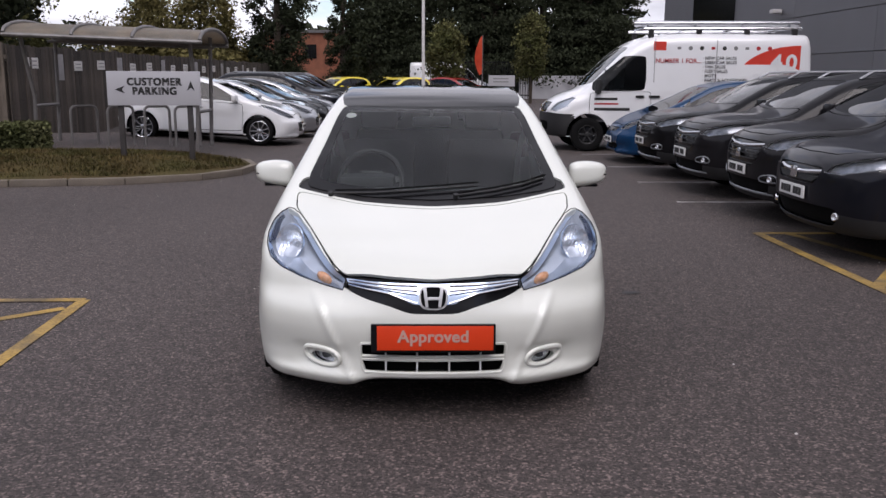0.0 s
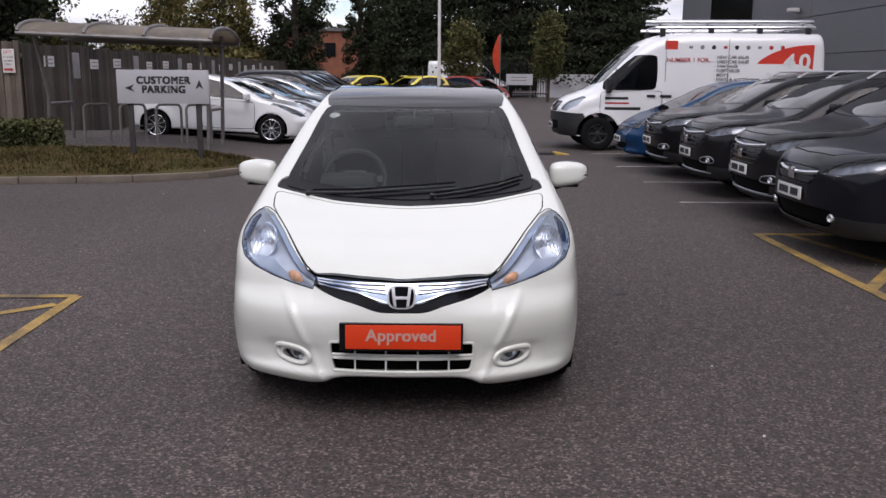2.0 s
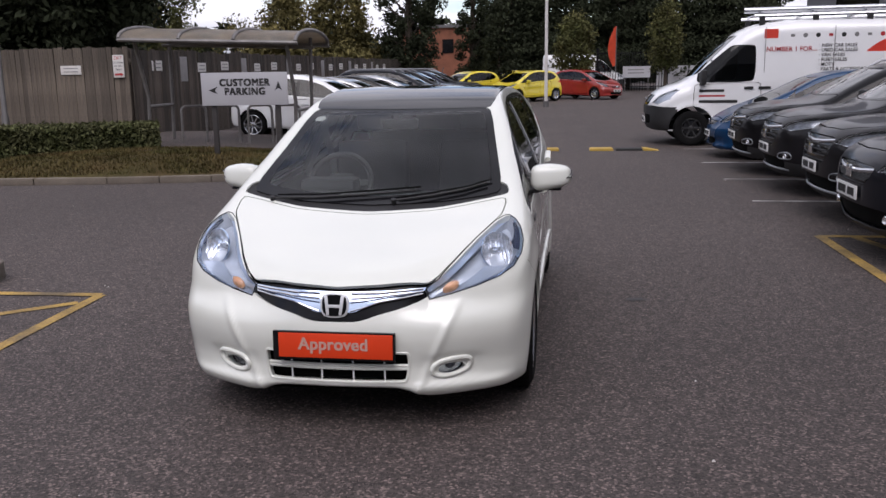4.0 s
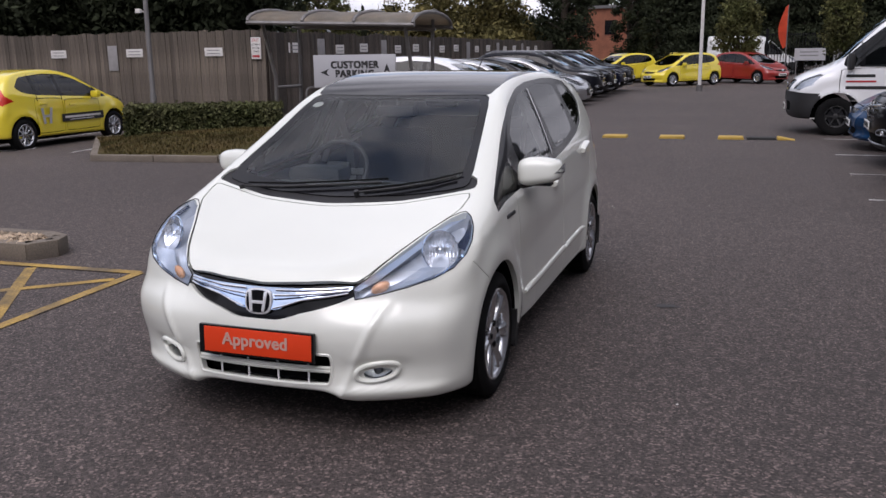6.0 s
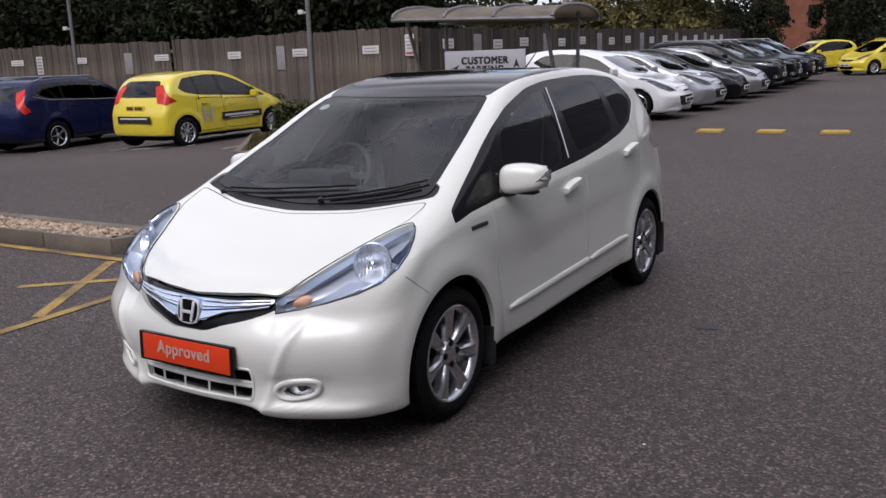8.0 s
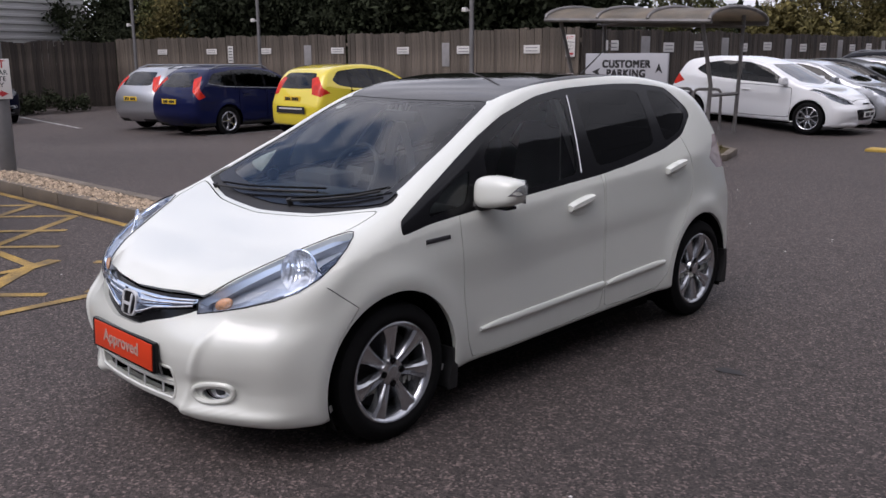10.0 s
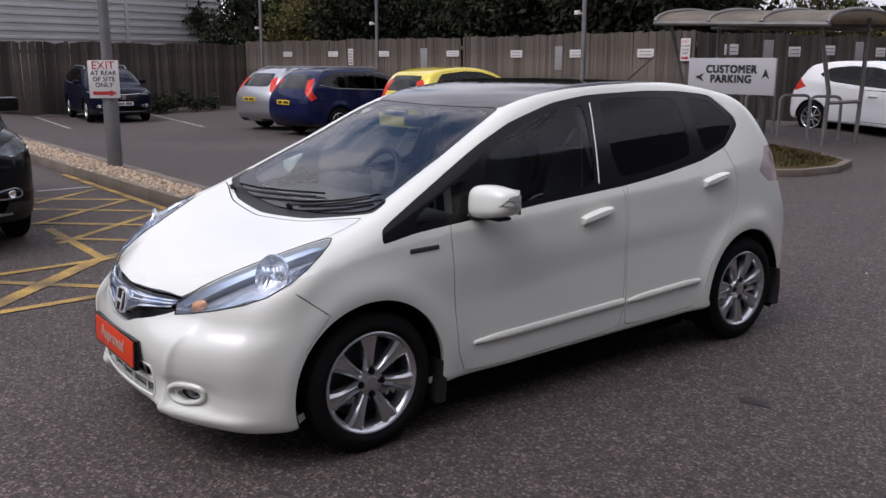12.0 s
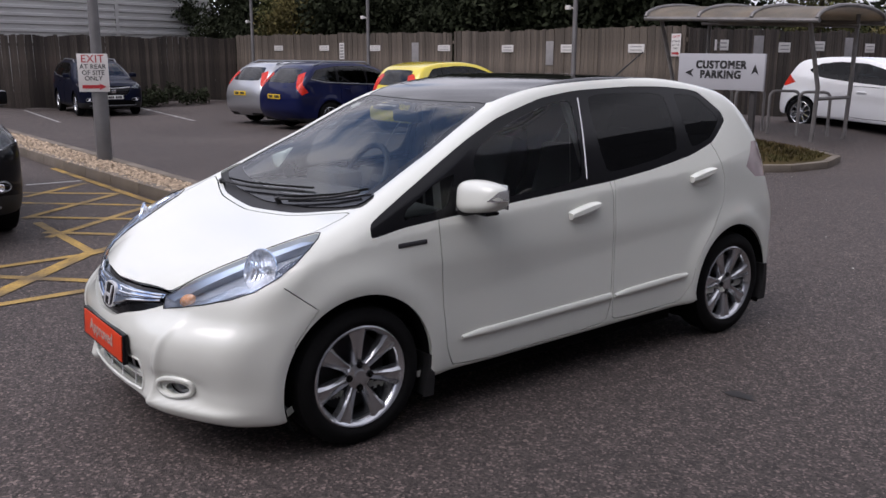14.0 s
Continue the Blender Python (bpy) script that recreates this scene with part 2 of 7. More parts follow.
def lettering(name, text, size, material, parent, m, align="CENTER", depth=0.001, squeeze=1.0, bold=0.0, spacing=1.0, fat=0.0):
    """Words in the built-in font as a thin mesh, upright in the x-z plane, facing -y."""
    cu = bpy.data.curves.new(name, "FONT")
    cu.body, cu.size, cu.align_x, cu.align_y, cu.extrude, cu.offset, cu.space_character = text, size, align, "CENTER", depth, bold, spacing
    ob = bpy.data.objects.new(name, cu)
    scene.collection.objects.link(ob)
    me = bpy.data.meshes.new_from_object(ob.evaluated_get(bpy.context.evaluated_depsgraph_get()))
    bpy.data.objects.remove(ob)
    bpy.data.curves.remove(cu)
    if fat:
        bm = bmesh.new()
        for k, dx, dz in ((0, -1, -0.6), (1, 1, -0.6), (2, -1, 0.6), (3, 1, 0.6)):
            more = me.copy()
            more.transform(Matrix.Translation((dx * fat, dz * fat, 0.0002 * k)))
            bm.from_mesh(more)
            bpy.data.meshes.remove(more)
        bm.to_mesh(me)
        bm.free()
    me.transform(m @ pose(0, 0, 0, 90) @ Matrix.Diagonal((squeeze, 1, 1, 1)))
    me.materials.clear()
    me.materials.append(material)
    out = new(name, me)
    out.parent = parent
    return out


# ---- car bodies: a smooth closed form that is cut into panels ----
class Form:
    """The outer skin of a vehicle that faces -y with its front axle at y = 0."""

    def __init__(self, s):
        self.s = s
        self.top, self.front, self.rear = curve(*s["top"]), curve(*s["front"]), curve(*s["rear"])
        self.width, self.belt = curve(*s["width"]), curve(*s["belt"])
        self.flank = curve(*s.get("flank", ((0.15, 0.93), (0.35, 0.985), (0.6, 1.0), (0.8, 0.995), (1.0, 0.97))))
        self.crown = curve(*s.get("crown", ((-1, 0.10), (0, 0.09), (1, 0.05), (3, 0.06))))

    def f(self, p):
        s = self.s
        x, y, z = np.abs(p[..., 0]), p[..., 1], p[..., 2]
        e = 0.01
        slope = (self.top(y + e) - self.top(y - e)) / (2 * e)
        top = (z - self.top(y) + self.crown(y) * x * x) / np.sqrt(1 + np.minimum(slope * slope, 9))
        over = np.maximum(z - self.belt(y), 0)
        half = self.width(y) * self.flank(np.minimum(z, self.belt(y))) - s["tumble"] * over - s.get("curl", 0.08) * over * over
        for yc, zc, r in s.get("flares", ()):
            d = np.hypot(y - yc, z - zc)
            half = half + 0.016 * np.exp(-((d - r) / 0.07) ** 2)
        if "shape" in s:
            half = half + s["shape"](y, z)
        side = (x - half) / np.sqrt(1 + np.where(over > 0, s["tumble"] ** 2, 0))
        sw, sr = s["sweep"], s.get("rsweep", 0.08)
        ft = self.front(z) + sw[0] * x * x + sw[1] * x ** 4
        if "nose" in s:
            ft = ft + s["nose"](x, z)
        front = (ft - y) * 0.92
        rear = (y - self.rear(z) + sr * x * x + s.get("rsweep4", 0.12) * x ** 4) * 0.95
        round_over = s.get("shoulder", 0.16)
        g = smax(top, side, round_over(y) if callable(round_over) else round_over)
        g = smax(g, front, s.get("brow", 0.10))
        g = smax(g, rear, 0.10)
        return smax(g, s["clear"] + (s["under"](x, y) if "under" in s else 0.0) - z, 0.03 if "under" in s else 0.04)

    def normal(self, p):
        e = 1e-3
        six = np.concatenate([np.eye(3), -np.eye(3)]) * e
        v = self.f(p[..., None, :] + six)
        g = v[..., :3] - v[..., 3:]
        return g / np.maximum(np.linalg.norm(g, axis=-1, keepdims=True), 1e-9)

    def settle(self, p, rounds=4):
        for _ in range(rounds):
            n = self.normal(p)
            p = p - n * self.f(p)[..., None] * 0.9
        return p

    def skin(self, step):
        """Verts and triangles of the closed skin."""
        s = self.s
        w, y0, y1, z1 = s["half"] + 0.12, s["y0"] - 0.15, s["y1"] + 0.15, s["tall"] + 0.15
        z0 = s["clear"] - 0.1
        nx, ny, nz = int(2 * w / step), int((y1 - y0) / step), int((z1 - z0) / step)
        X, Y, Z = np.linspace(-w, w, nx + 1), np.linspace(y0, y1, ny + 1), np.linspace(z0, z1, nz + 1)
        verts, tris, count = [], [], 0
        for a, b, make, flip in (
                (Y, X, lambda u, v: (v, u, np.full_like(u, z1)), True), (Y, X, lambda u, v: (v, u, np.full_like(u, z0)), False),
                (Y, Z, lambda u, v: (np.full_like(u, w), u, v), False), (Y, Z, lambda u, v: (np.full_like(u, -w), u, v), True),
                (X, Z, lambda u, v: (u, np.full_like(u, y0), v), False), (X, Z, lambda u, v: (u, np.full_like(u, y1), v), True)):
            u, v = np.meshgrid(a, b, indexing="ij")
            t = np.stack(make(u, v), -1).reshape(-1, 3)
            n1, n2 = len(a), len(b)
            i = np.arange(n1 * n2).reshape(n1, n2)
            q = np.stack([i[:-1, :-1], i[1:, :-1], i[1:, 1:], i[:-1, 1:]], -1).reshape(-1, 4)
            q = q[:, ::-1] if flip else q
            verts.append(t)
            tris.append(np.concatenate([q[:, [0, 1, 2]], q[:, [0, 2, 3]]]) + count)
            count += len(t)
        t, tri = np.concatenate(verts), np.concatenate(tris)
        mid = np.array([0, (s["y0"] + s["y1"]) / 2, 0])
        inner = np.stack([t[:, 0] * 0.3, mid[1] + (t[:, 1] - mid[1]) * s.get("spine", 0.62), 0.55 + (t[:, 2] - 0.55) * 0.12], -1)
        lo, hi = np.zeros(len(t)), np.ones(len(t))
        for _ in range(26):
            m = (lo + hi) / 2
            inside = self.f(inner + (t - inner) * m[:, None]) < 0
            lo, hi = np.where(inside, m, lo), np.where(inside, hi, m)
        p = inner + (t - inner) * lo[:, None]
        key = np.round(p * 2e4).astype(np.int64)
        _, first, inv = np.unique(key, axis=0, return_index=True, return_inverse=True)
        tri = inv.reshape(-1)[tri]
        tri = tri[(tri[:, 0] != tri[:, 1]) & (tri[:, 1] != tri[:, 2]) & (tri[:, 0] != tri[:, 2])]
        return p[first], tri


def inside_outline(uv, poly):
    a, b = poly, np.roll(poly, -1, 0)
    x, y = uv[:, None, 0], uv[:, None, 1]
    cross = ((a[:, 1] > y) != (b[:, 1] > y))
    with np.errstate(divide="ignore", invalid="ignore"):
        xi = (b[:, 0] - a[:, 0]) * (y - a[:, 1]) / (b[:, 1] - a[:, 1]) + a[:, 0]
    return (cross & (x < xi)).sum(1) % 2 == 1


def grown(poly, d):
    """The outline moved outwards by d (counter-clockwise or not)."""
    p = np.asarray(poly, float)
    q, r = np.roll(p, 1, 0), np.roll(p, -1, 0)
    area = np.sum(p[:, 0] * r[:, 1] - r[:, 0] * p[:, 1])
    n1, n2 = (p - q)[:, ::-1] * (1, -1), (r - p)[:, ::-1] * (1, -1)
    n1, n2 = n1 / (np.linalg.norm(n1, axis=1)[:, None] + 1e-9), n2 / (np.linalg.norm(n2, axis=1)[:, None] + 1e-9)
    n = n1 + n2
    n = n / np.maximum((n * n).sum(1), 0.6)[:, None] * 2
    return p + n * d * (1 if area > 0 else -1)


def rounded(poly, r=0.25, n=3):
    """Corner-cut outline, for softly rounded corners."""
    p = np.asarray(poly, float)
    for _ in range(n):
        nxt = np.roll(p, -1, 0)
        p = np.stack([p + (nxt - p) * r, nxt - (nxt - p) * r], 1).reshape(-1, 2)
        r = 0.25
    return p


class Shell:
    """The skin of a form, from which panels are cut one after another."""

    def __init__(self, form, step):
        self.form = form
        p, t = form.skin(step)
        self.v = [p]
        self.p = p
        self.t = t

    def cut(self, outline, axis, keep=None):
        """Takes what lies inside an outline seen along axis off the skin and gives its triangles. axis: "x" side view (y, z), "y" front view
        (x, z), "z" plan (x, y) or a direction (then the outline is of 3D points). keep: which places count."""
        if isinstance(axis, str):
            d = {"x": (1, 0, 0), "-x": (-1, 0, 0), "y": (0, -1, 0), "-y": (0, 1, 0), "z": (0, 0, 1)}[axis]
            uvs = {"x": (1, 2), "y": (0, 2), "z": (0, 1)}[axis[-1]]
            uv, poly = self.p[:, uvs], np.asarray(outline, float)
        else:
            d = Vector(axis).normalized()
            u = d.cross(Vector((0, 0, 1))).normalized()
            w = u.cross(d)
            B = np.array([u, w]).T
            uv, poly = self.p @ B, np.asarray(outline, float) @ B
        d = np.array(d)
        T = self.t
        P = self.p[T]
        E1, E2 = P[:, 1] - P[:, 0], P[:, 2] - P[:, 0]
        ok = ((E1[:, 1] * E2[:, 2] - E1[:, 2] * E2[:, 1]) * d[0] + (E1[:, 2] * E2[:, 0] - E1[:, 0] * E2[:, 2]) * d[1] + (E1[:, 0] * E2[:, 1] - E1[:, 1] * E2[:, 0]) * d[2]) > 0
        if keep:
            ok &= keep((P[:, 0] + P[:, 1] + P[:, 2]) / 3)
        tu = uv[T]
        lo, hi = np.minimum(np.minimum(tu[:, 0], tu[:, 1]), tu[:, 2]), np.maximum(np.maximum(tu[:, 0], tu[:, 1]), tu[:, 2])
        ok &= (lo[:, 0] < poly[:, 0].max()) & (hi[:, 0] > poly[:, 0].min()) & (lo[:, 1] < poly[:, 1].max()) & (hi[:, 1] > poly[:, 1].min())
        near = np.zeros(len(T), bool)
        segs = list(zip(poly, np.roll(poly, -1, 0)))
        touch = {}
        idx = np.where(ok)[0]
        for k, (a, b) in enumerate(segs):
            l, h = np.minimum(a, b), np.maximum(a, b)
            hit = idx[(lo[idx, 0] <= h[0]) & (hi[idx, 0] >= l[0]) & (lo[idx, 1] <= h[1]) & (hi[idx, 1] >= l[1])]
            for i in hit:
                touch.setdefault(int(i), []).append(k)
        taken, kept, fresh, base = [], [], [], len(self.p)
        for i, ks in touch.items():
            c = [Vector(q) for q in tu[i]]
            if (c[1] - c[0]).cross(c[2] - c[0]) < 0:
                c = [c[0], c[2], c[1]]
                corner = [T[i][0], T[i][2], T[i][1]]
                turned = True
            else:
                corner, turned = list(T[i]), False
            pts, edges = list(c), [(0, 1), (1, 2), (2, 0)]
            for k in ks:
                a, b = Vector(segs[k][0]), Vector(segs[k][1])
                t0, t1 = 0.0, 1.0
                for j in range(3):
                    e = c[(j + 1) % 3] - c[j]
                    da, db = e.cross(a - c[j]), e.cross(b - c[j])
                    if da < 0 and db < 0:
                        t0 = 2
                        break
                    if da < 0:
                        t0 = max(t0, da / (da - db))
                    elif db < 0:
                        t1 = min(t1, da / (da - db))
                if t0 < t1:
                    edges.append((len(pts), len(pts) + 1))
                    pts += [a.lerp(b, t0), a.lerp(b, t1)]
            if len(pts) == 3:
                continue
            near[i] = True
            vs, _, fs, _, _, _ = delaunay_2d_cdt(pts, edges, [], 1, 1e-7)
            den = (c[1] - c[0]).cross(c[2] - c[0])
            if abs(den) < 1e-12:
                kept.append(tuple(T[i]))
                continue
            ids, weights = [], []
            for q in vs:
                w1, w2 = (q - c[0]).cross(c[2] - c[0]) / den, (c[1] - c[0]).cross(q - c[0]) / den
                weights.append((1 - w1 - w2, w1, w2))
                place = self.p[corner[0]] * (1 - w1 - w2) + self.p[corner[1]] * w1 + self.p[corner[2]] * w2
                near_corner = [g for g in range(3) if abs(place - self.p[corner[g]]).max() < 4e-5]
                if near_corner:
                    ids.append(corner[near_corner[0]])
                    continue
                ids.append(base + len(fresh))
                fresh.append(place)
            cent = np.array([(vs[f[0]] + vs[f[1]] + vs[f[2]]) / 3 for f in fs])
            ins = inside_outline(cent, poly)
            for f, n in zip(fs, ins):
                tri = [ids[g] for g in f]
                if len(set(tri)) < 3 or min(max(weights[h][e] for h in f) for e in range(3)) < 2e-3:
                    continue
                v0, v1, v2 = vs[f[0]], vs[f[1]], vs[f[2]]
                if ((v1 - v0).cross(v2 - v0) < 0) != turned:
                    tri = tri[::-1]
                (taken if n else kept).append(tuple(tri))
        rest = ok & ~near
        cent = tu.mean(1)
        ins = np.zeros(len(T), bool)
        w = np.where(rest)[0]
        ins[w] = inside_outline(cent[w], poly)
        if fresh:
            self.p = np.concatenate([self.p, self.form.settle(np.array(fresh), 3)])
        taken, kept = np.array(taken).reshape(-1, 3).astype(int), np.array(kept).reshape(-1, 3).astype(int)
        if fresh:
            # the same crossing found from two sides becomes one vertex
            kd = kdtree.KDTree(len(fresh))
            for k, q in enumerate(fresh):
                kd.insert(q.tolist(), k)
            kd.balance()
            link = np.arange(base + len(fresh))
            for k, q in enumerate(fresh):
                link[base + k] = base + min(h[1] for h in kd.find_range(q.tolist(), 4e-5))
            taken, kept = link[taken], link[kept]
            good = lambda a: a[(a[:, 0] != a[:, 1]) & (a[:, 1] != a[:, 2]) & (a[:, 0] != a[:, 2])]
            taken, kept = good(taken), good(kept)
        self.t = np.concatenate([T[~ins & ~near], kept])
        return np.concatenate([T[ins], taken])

    def panel(self, name, tris, material, parent, label="", sink=0.0, flange=0.012, thick=0.0):
        """A mesh of the given triangles, with its rim turned inwards."""
        used, inv = np.unique(tris, return_inverse=True)
        p = self.p[used]
        t = inv.reshape(-1, 3)
        n = self.form.normal(p)
        p = p - n * sink
        e = np.concatenate([t[:, [0, 1]], t[:, [1, 2]], t[:, [2, 0]]])
        code, back = e[:, 0] * len(p) + e[:, 1], e[:, 1] * len(p) + e[:, 0]
        rim = e[~np.isin(code, back)] if flange else e[:0]
        on_rim = np.unique(rim)
        low = np.zeros(len(p), int)
        low[on_rim] = len(p) + np.arange(len(on_rim))
        verts = np.concatenate([p, p[on_rim] - n[on_rim] * flange])
        quads = np.stack([rim[:, 1], rim[:, 0], low[rim[:, 0]], low[rim[:, 1]]], 1)
        w = np.cross(p[rim[:, 1]] - p[rim[:, 0]], n[rim[:, 0]]) if len(rim) else np.zeros((0, 3))
        w = w / np.maximum(np.linalg.norm(w, axis=1)[:, None], 1e-9)
        norms = np.concatenate([n[t.reshape(-1)], np.repeat(w, 4, 0)])
        faces = t.tolist() + quads.tolist()
        me = bpy.data.meshes.new(name)
        me.from_pydata(verts.tolist(), [], faces)
        me.shade_smooth()
        me.normals_split_custom_set(norms.tolist())
        me.materials.append(material)
        ob = new(name, me)
        ob.parent = parent
        if label:
            ob["label"] = label
        return ob


def arc(yc, zc, r, a0, a1, n):
    return [(yc + r * math.cos(radians(a0 + (a1 - a0) * i / n)), zc + r * math.sin(radians(a0 + (a1 - a0) * i / n))) for i in range(n + 1)]


# ---- ground and setting ----
def tarmac():
    ma = material("worn tarmac", (0.066, 0.054, 0.051), 0.8, spread=0.16, scale=0.35, fine=0.17, fine_scale=14, bump=0.7, bump_scale=130)
    n, l = ma.node_tree.nodes, ma.node_tree.links
    b = n["Principled BSDF"]
    src = b.inputs["Base Color"].links[0].from_socket
    tc = n.new("ShaderNodeTexCoord")
    chips = n.new("ShaderNodeTexVoronoi")
    chips.inputs["Scale"].default_value = 96
    l.new(tc.outputs["Object"], chips.inputs["Vector"])
    sep = n.new("ShaderNodeSeparateColor")
    l.new(chips.outputs["Color"], sep.inputs[0])
    rmp = n.new("ShaderNodeValToRGB")
    e = rmp.color_ramp.elements
    e[0].position, e[0].color = 0.0, (0.27, 0.26, 0.25, 1)
    e[1].position, e[1].color = 1.0, (2.9, 2.7, 2.6, 1)
    mid = rmp.color_ramp.elements.new(0.80)
    mid.color = (1.05, 1.02, 1.0, 1)
    l.new(sep.outputs[0], rmp.inputs[0])
    m = n.new("ShaderNodeMix")
    m.data_type, m.blend_type = "RGBA", "MULTIPLY"
    m.inputs[0].default_value = 1
    l.new(src, m.inputs[6])
    l.new(rmp.outputs[0], m.inputs[7])
    l.new(m.outputs[2], b.inputs["Base Color"])
    return ma


asphalt = tarmac()


def lie(x, y):
    """The tarmac's slight rise towards the shelter and its gentle fall towards the far corner of the fence."""
    s = lambda t: max(0.0, min(1.0, t)) ** 2 * (3 - 2 * max(0.0, min(1.0, t)))
    rise = 0.20 * s((-x - 3.5) / 2.6) * s((x + 10.8) / 1.8) * s((y - 9.6) / 2.6) * s((19.0 - y) / 3.0)
    return rise - 0.28 * s((-x - 8.8) / 8.0) * s((y - 2.2) / 3.5)


gx = np.concatenate([[-400, -120, -60, -45, -38, -34], np.arange(-31, -12.1, 0.8), np.arange(-12, 0.1, 0.4), [4, 12, 40, 120, 400]])
gy = np.concatenate([[-400, -100, -30, -8, 2], np.arange(2.6, 9, 0.6), np.arange(9, 20.1, 0.4), [30, 60, 120, 300, 900]])
gv = [(x, y, lie(x, y)) for x in gx for y in gy]
gf = [(i * len(gy) + j, (i + 1) * len(gy) + j, (i + 1) * len(gy) + j + 1, i * len(gy) + j + 1) for i in range(len(gx) - 1) for j in range(len(gy) - 1)]
ground = mesh_object("ground", gv, gf, asphalt, smooth=60)
tagged(ground, "dark grey worn tarmac of the car park", "ground", kind="structure")
yellow_line = material("worn yellow marking", (0.42, 0.265, 0.055), 0.75, spread=0.25, scale=3, second=(0.14, 0.10, 0.05), fine=0.3, fine_scale=60)
white_line = material("worn white marking", (0.42, 0.41, 0.40), 0.75, spread=0.2, scale=3, second=(0.16, 0.155, 0.15), fine=0.3, fine_scale=60)
kerb_stone = material("concrete kerb", (0.145, 0.122, 0.098), 0.9, spread=0.15, scale=5, fine=0.25, fine_scale=90, bump=0.4, vary=0.12)
soil = material("dark soil", (0.05, 0.04, 0.028), 0.95, spread=0.3, scale=6, fine=0.4, bump=1.0, bump_scale=30)
turf = material("rough grass", (0.050, 0.044, 0.017), 0.9, spread=0.3, scale=1.2, second=(0.065, 0.046, 0.020), fine=0.3, fine_scale=40, bump=0.8, spec=0.08)
blade = material("grass blades", (0.055, 0.053, 0.018), 0.7, spread=0.35, scale=2, second=(0.085, 0.060, 0.026), spec=0.08)
grit = material("tan gravel", (0.33, 0.25, 0.17), 0.9, spread=0.25, scale=40, fine=0.4, fine_scale=140)
fence_wood = material("weathered grey timber", (0.145, 0.118, 0.094), 0.9, spread=0.25, scale=2, second=(0.075, 0.062, 0.05), fine=0.35, fine_scale=30, bump=0.5, bump_scale=40, vary=0.28, stretch=(6, 6, 0.6))
fence_dark = material("dark weathered timber", (0.085, 0.068, 0.054), 0.9, spread=0.25, scale=2, second=(0.040, 0.032, 0.027), fine=0.35, fine_scale=30, bump=0.5, bump_scale=40, vary=0.5, stretch=(6, 6, 0.6))
steel = material("galvanised steel", (0.20, 0.19, 0.185), 0.55, 0.5, spread=0.15, scale=8, fine=0.1)
post_dark = material("dark painted steel", (0.035, 0.031, 0.030), 0.6, spread=0.2, scale=8, fine=0.1)
lamp_steel = material("painted grey steel", (0.13, 0.125, 0.125), 0.5, 0.3, spread=0.12, scale=6, fine=0.1)
perspex = material("weathered roof sheet", (0.30, 0.25, 0.19), 0.5, spread=0.2, scale=3, second=(0.22, 0.20, 0.17), fine=0.15)
sign_grey = material("pale grey sign", (0.40, 0.40, 0.42), 0.5, spread=0.04, scale=3)
sign_white = material("white sign", (0.62, 0.60, 0.58), 0.5, spread=0.06, scale=6)
notice_grey = material("grey notice", (0.26, 0.25, 0.25), 0.6, spread=0.12, scale=9)
ink = material("black sign ink", (0.012, 0.012, 0.012), 0.6)
red_ink = material("red sign ink", (0.40, 0.025, 0.03), 0.5)
grey_ink = material("grey sign ink", (0.2, 0.2, 0.2), 0.6)
leaf_dark = material("dark conifer leaves", (0.025, 0.030, 0.017), 0.8, spread=0.35, scale=0.8, fine=0.3, fine_scale=12, spec=0.08)
leaf_green = material("green leaves", (0.065, 0.074, 0.027), 0.7, spread=0.35, scale=0.8, second=(0.08, 0.075, 0.03), fine=0.3, fine_scale=12, spec=0.08)
leaf_olive = material("olive autumn leaves", (0.115, 0.095, 0.036), 0.75, spread=0.35, scale=0.8, second=(0.10, 0.09, 0.036), fine=0.3, fine_scale=12, spec=0.08)
leaf_hedge = material("hedge leaves", (0.062, 0.072, 0.028), 0.65, spread=0.3, scale=3, second=(0.10, 0.10, 0.05), fine=0.3, fine_scale=30, spec=0.08)
bark = material("bark", (0.05, 0.038, 0.028), 0.95, spread=0.25, scale=5, fine=0.3, bump=0.8)
cladding = material("silver ribbed cladding", (0.52, 0.51, 0.50), 0.45, 0.3, spread=0.06, scale=1, fine=0.05)
panel_grey = material("grey metal wall panels", (0.15, 0.15, 0.162), 0.5, 0.2, spread=0.05, scale=0.6, fine=0.04, vary=0.05)
brick_orange = material("orange brick wall", (0.20, 0.075, 0.042), 0.9, spread=0.2, scale=2, fine=0.3, fine_scale=20)


def marking(name, points, width, ma, label):
    """A painted line along a polyline on the tarmac."""
    bm = bmesh.new()
    for (x0, y0), (x1, y1) in zip(points, points[1:]):
        d = Vector((x1 - x0, y1 - y0)).normalized()
        n = Vector((-d.y, d.x)) * width / 2
        c = [Vector((x0, y0)) - n, Vector((x1, y1)) - n, Vector((x1, y1)) + n, Vector((x0, y0)) + n]
        n = max(1, int((Vector((x1 - x0, y1 - y0)).length) / 0.5))
        rails = [(c[0].lerp(c[1], k / n), c[3].lerp(c[2], k / n)) for k in range(n + 1)]
        rows = [[bm.verts.new((p.x, p.y, lie(p.x, p.y) + 0.004)) for p in pair] for pair in rails]
        for a, b in zip(rows, rows[1:]):
            bm.faces.new((a[0], b[0], b[1], a[1]))
    ob = part(name, bm, ma, None, smooth=None)
    ob.location.z = 0.0008 * (marking.count % 5)
    marking.count += 1
    return tagged(ob, label, "road marking", "painted lines", "structure")


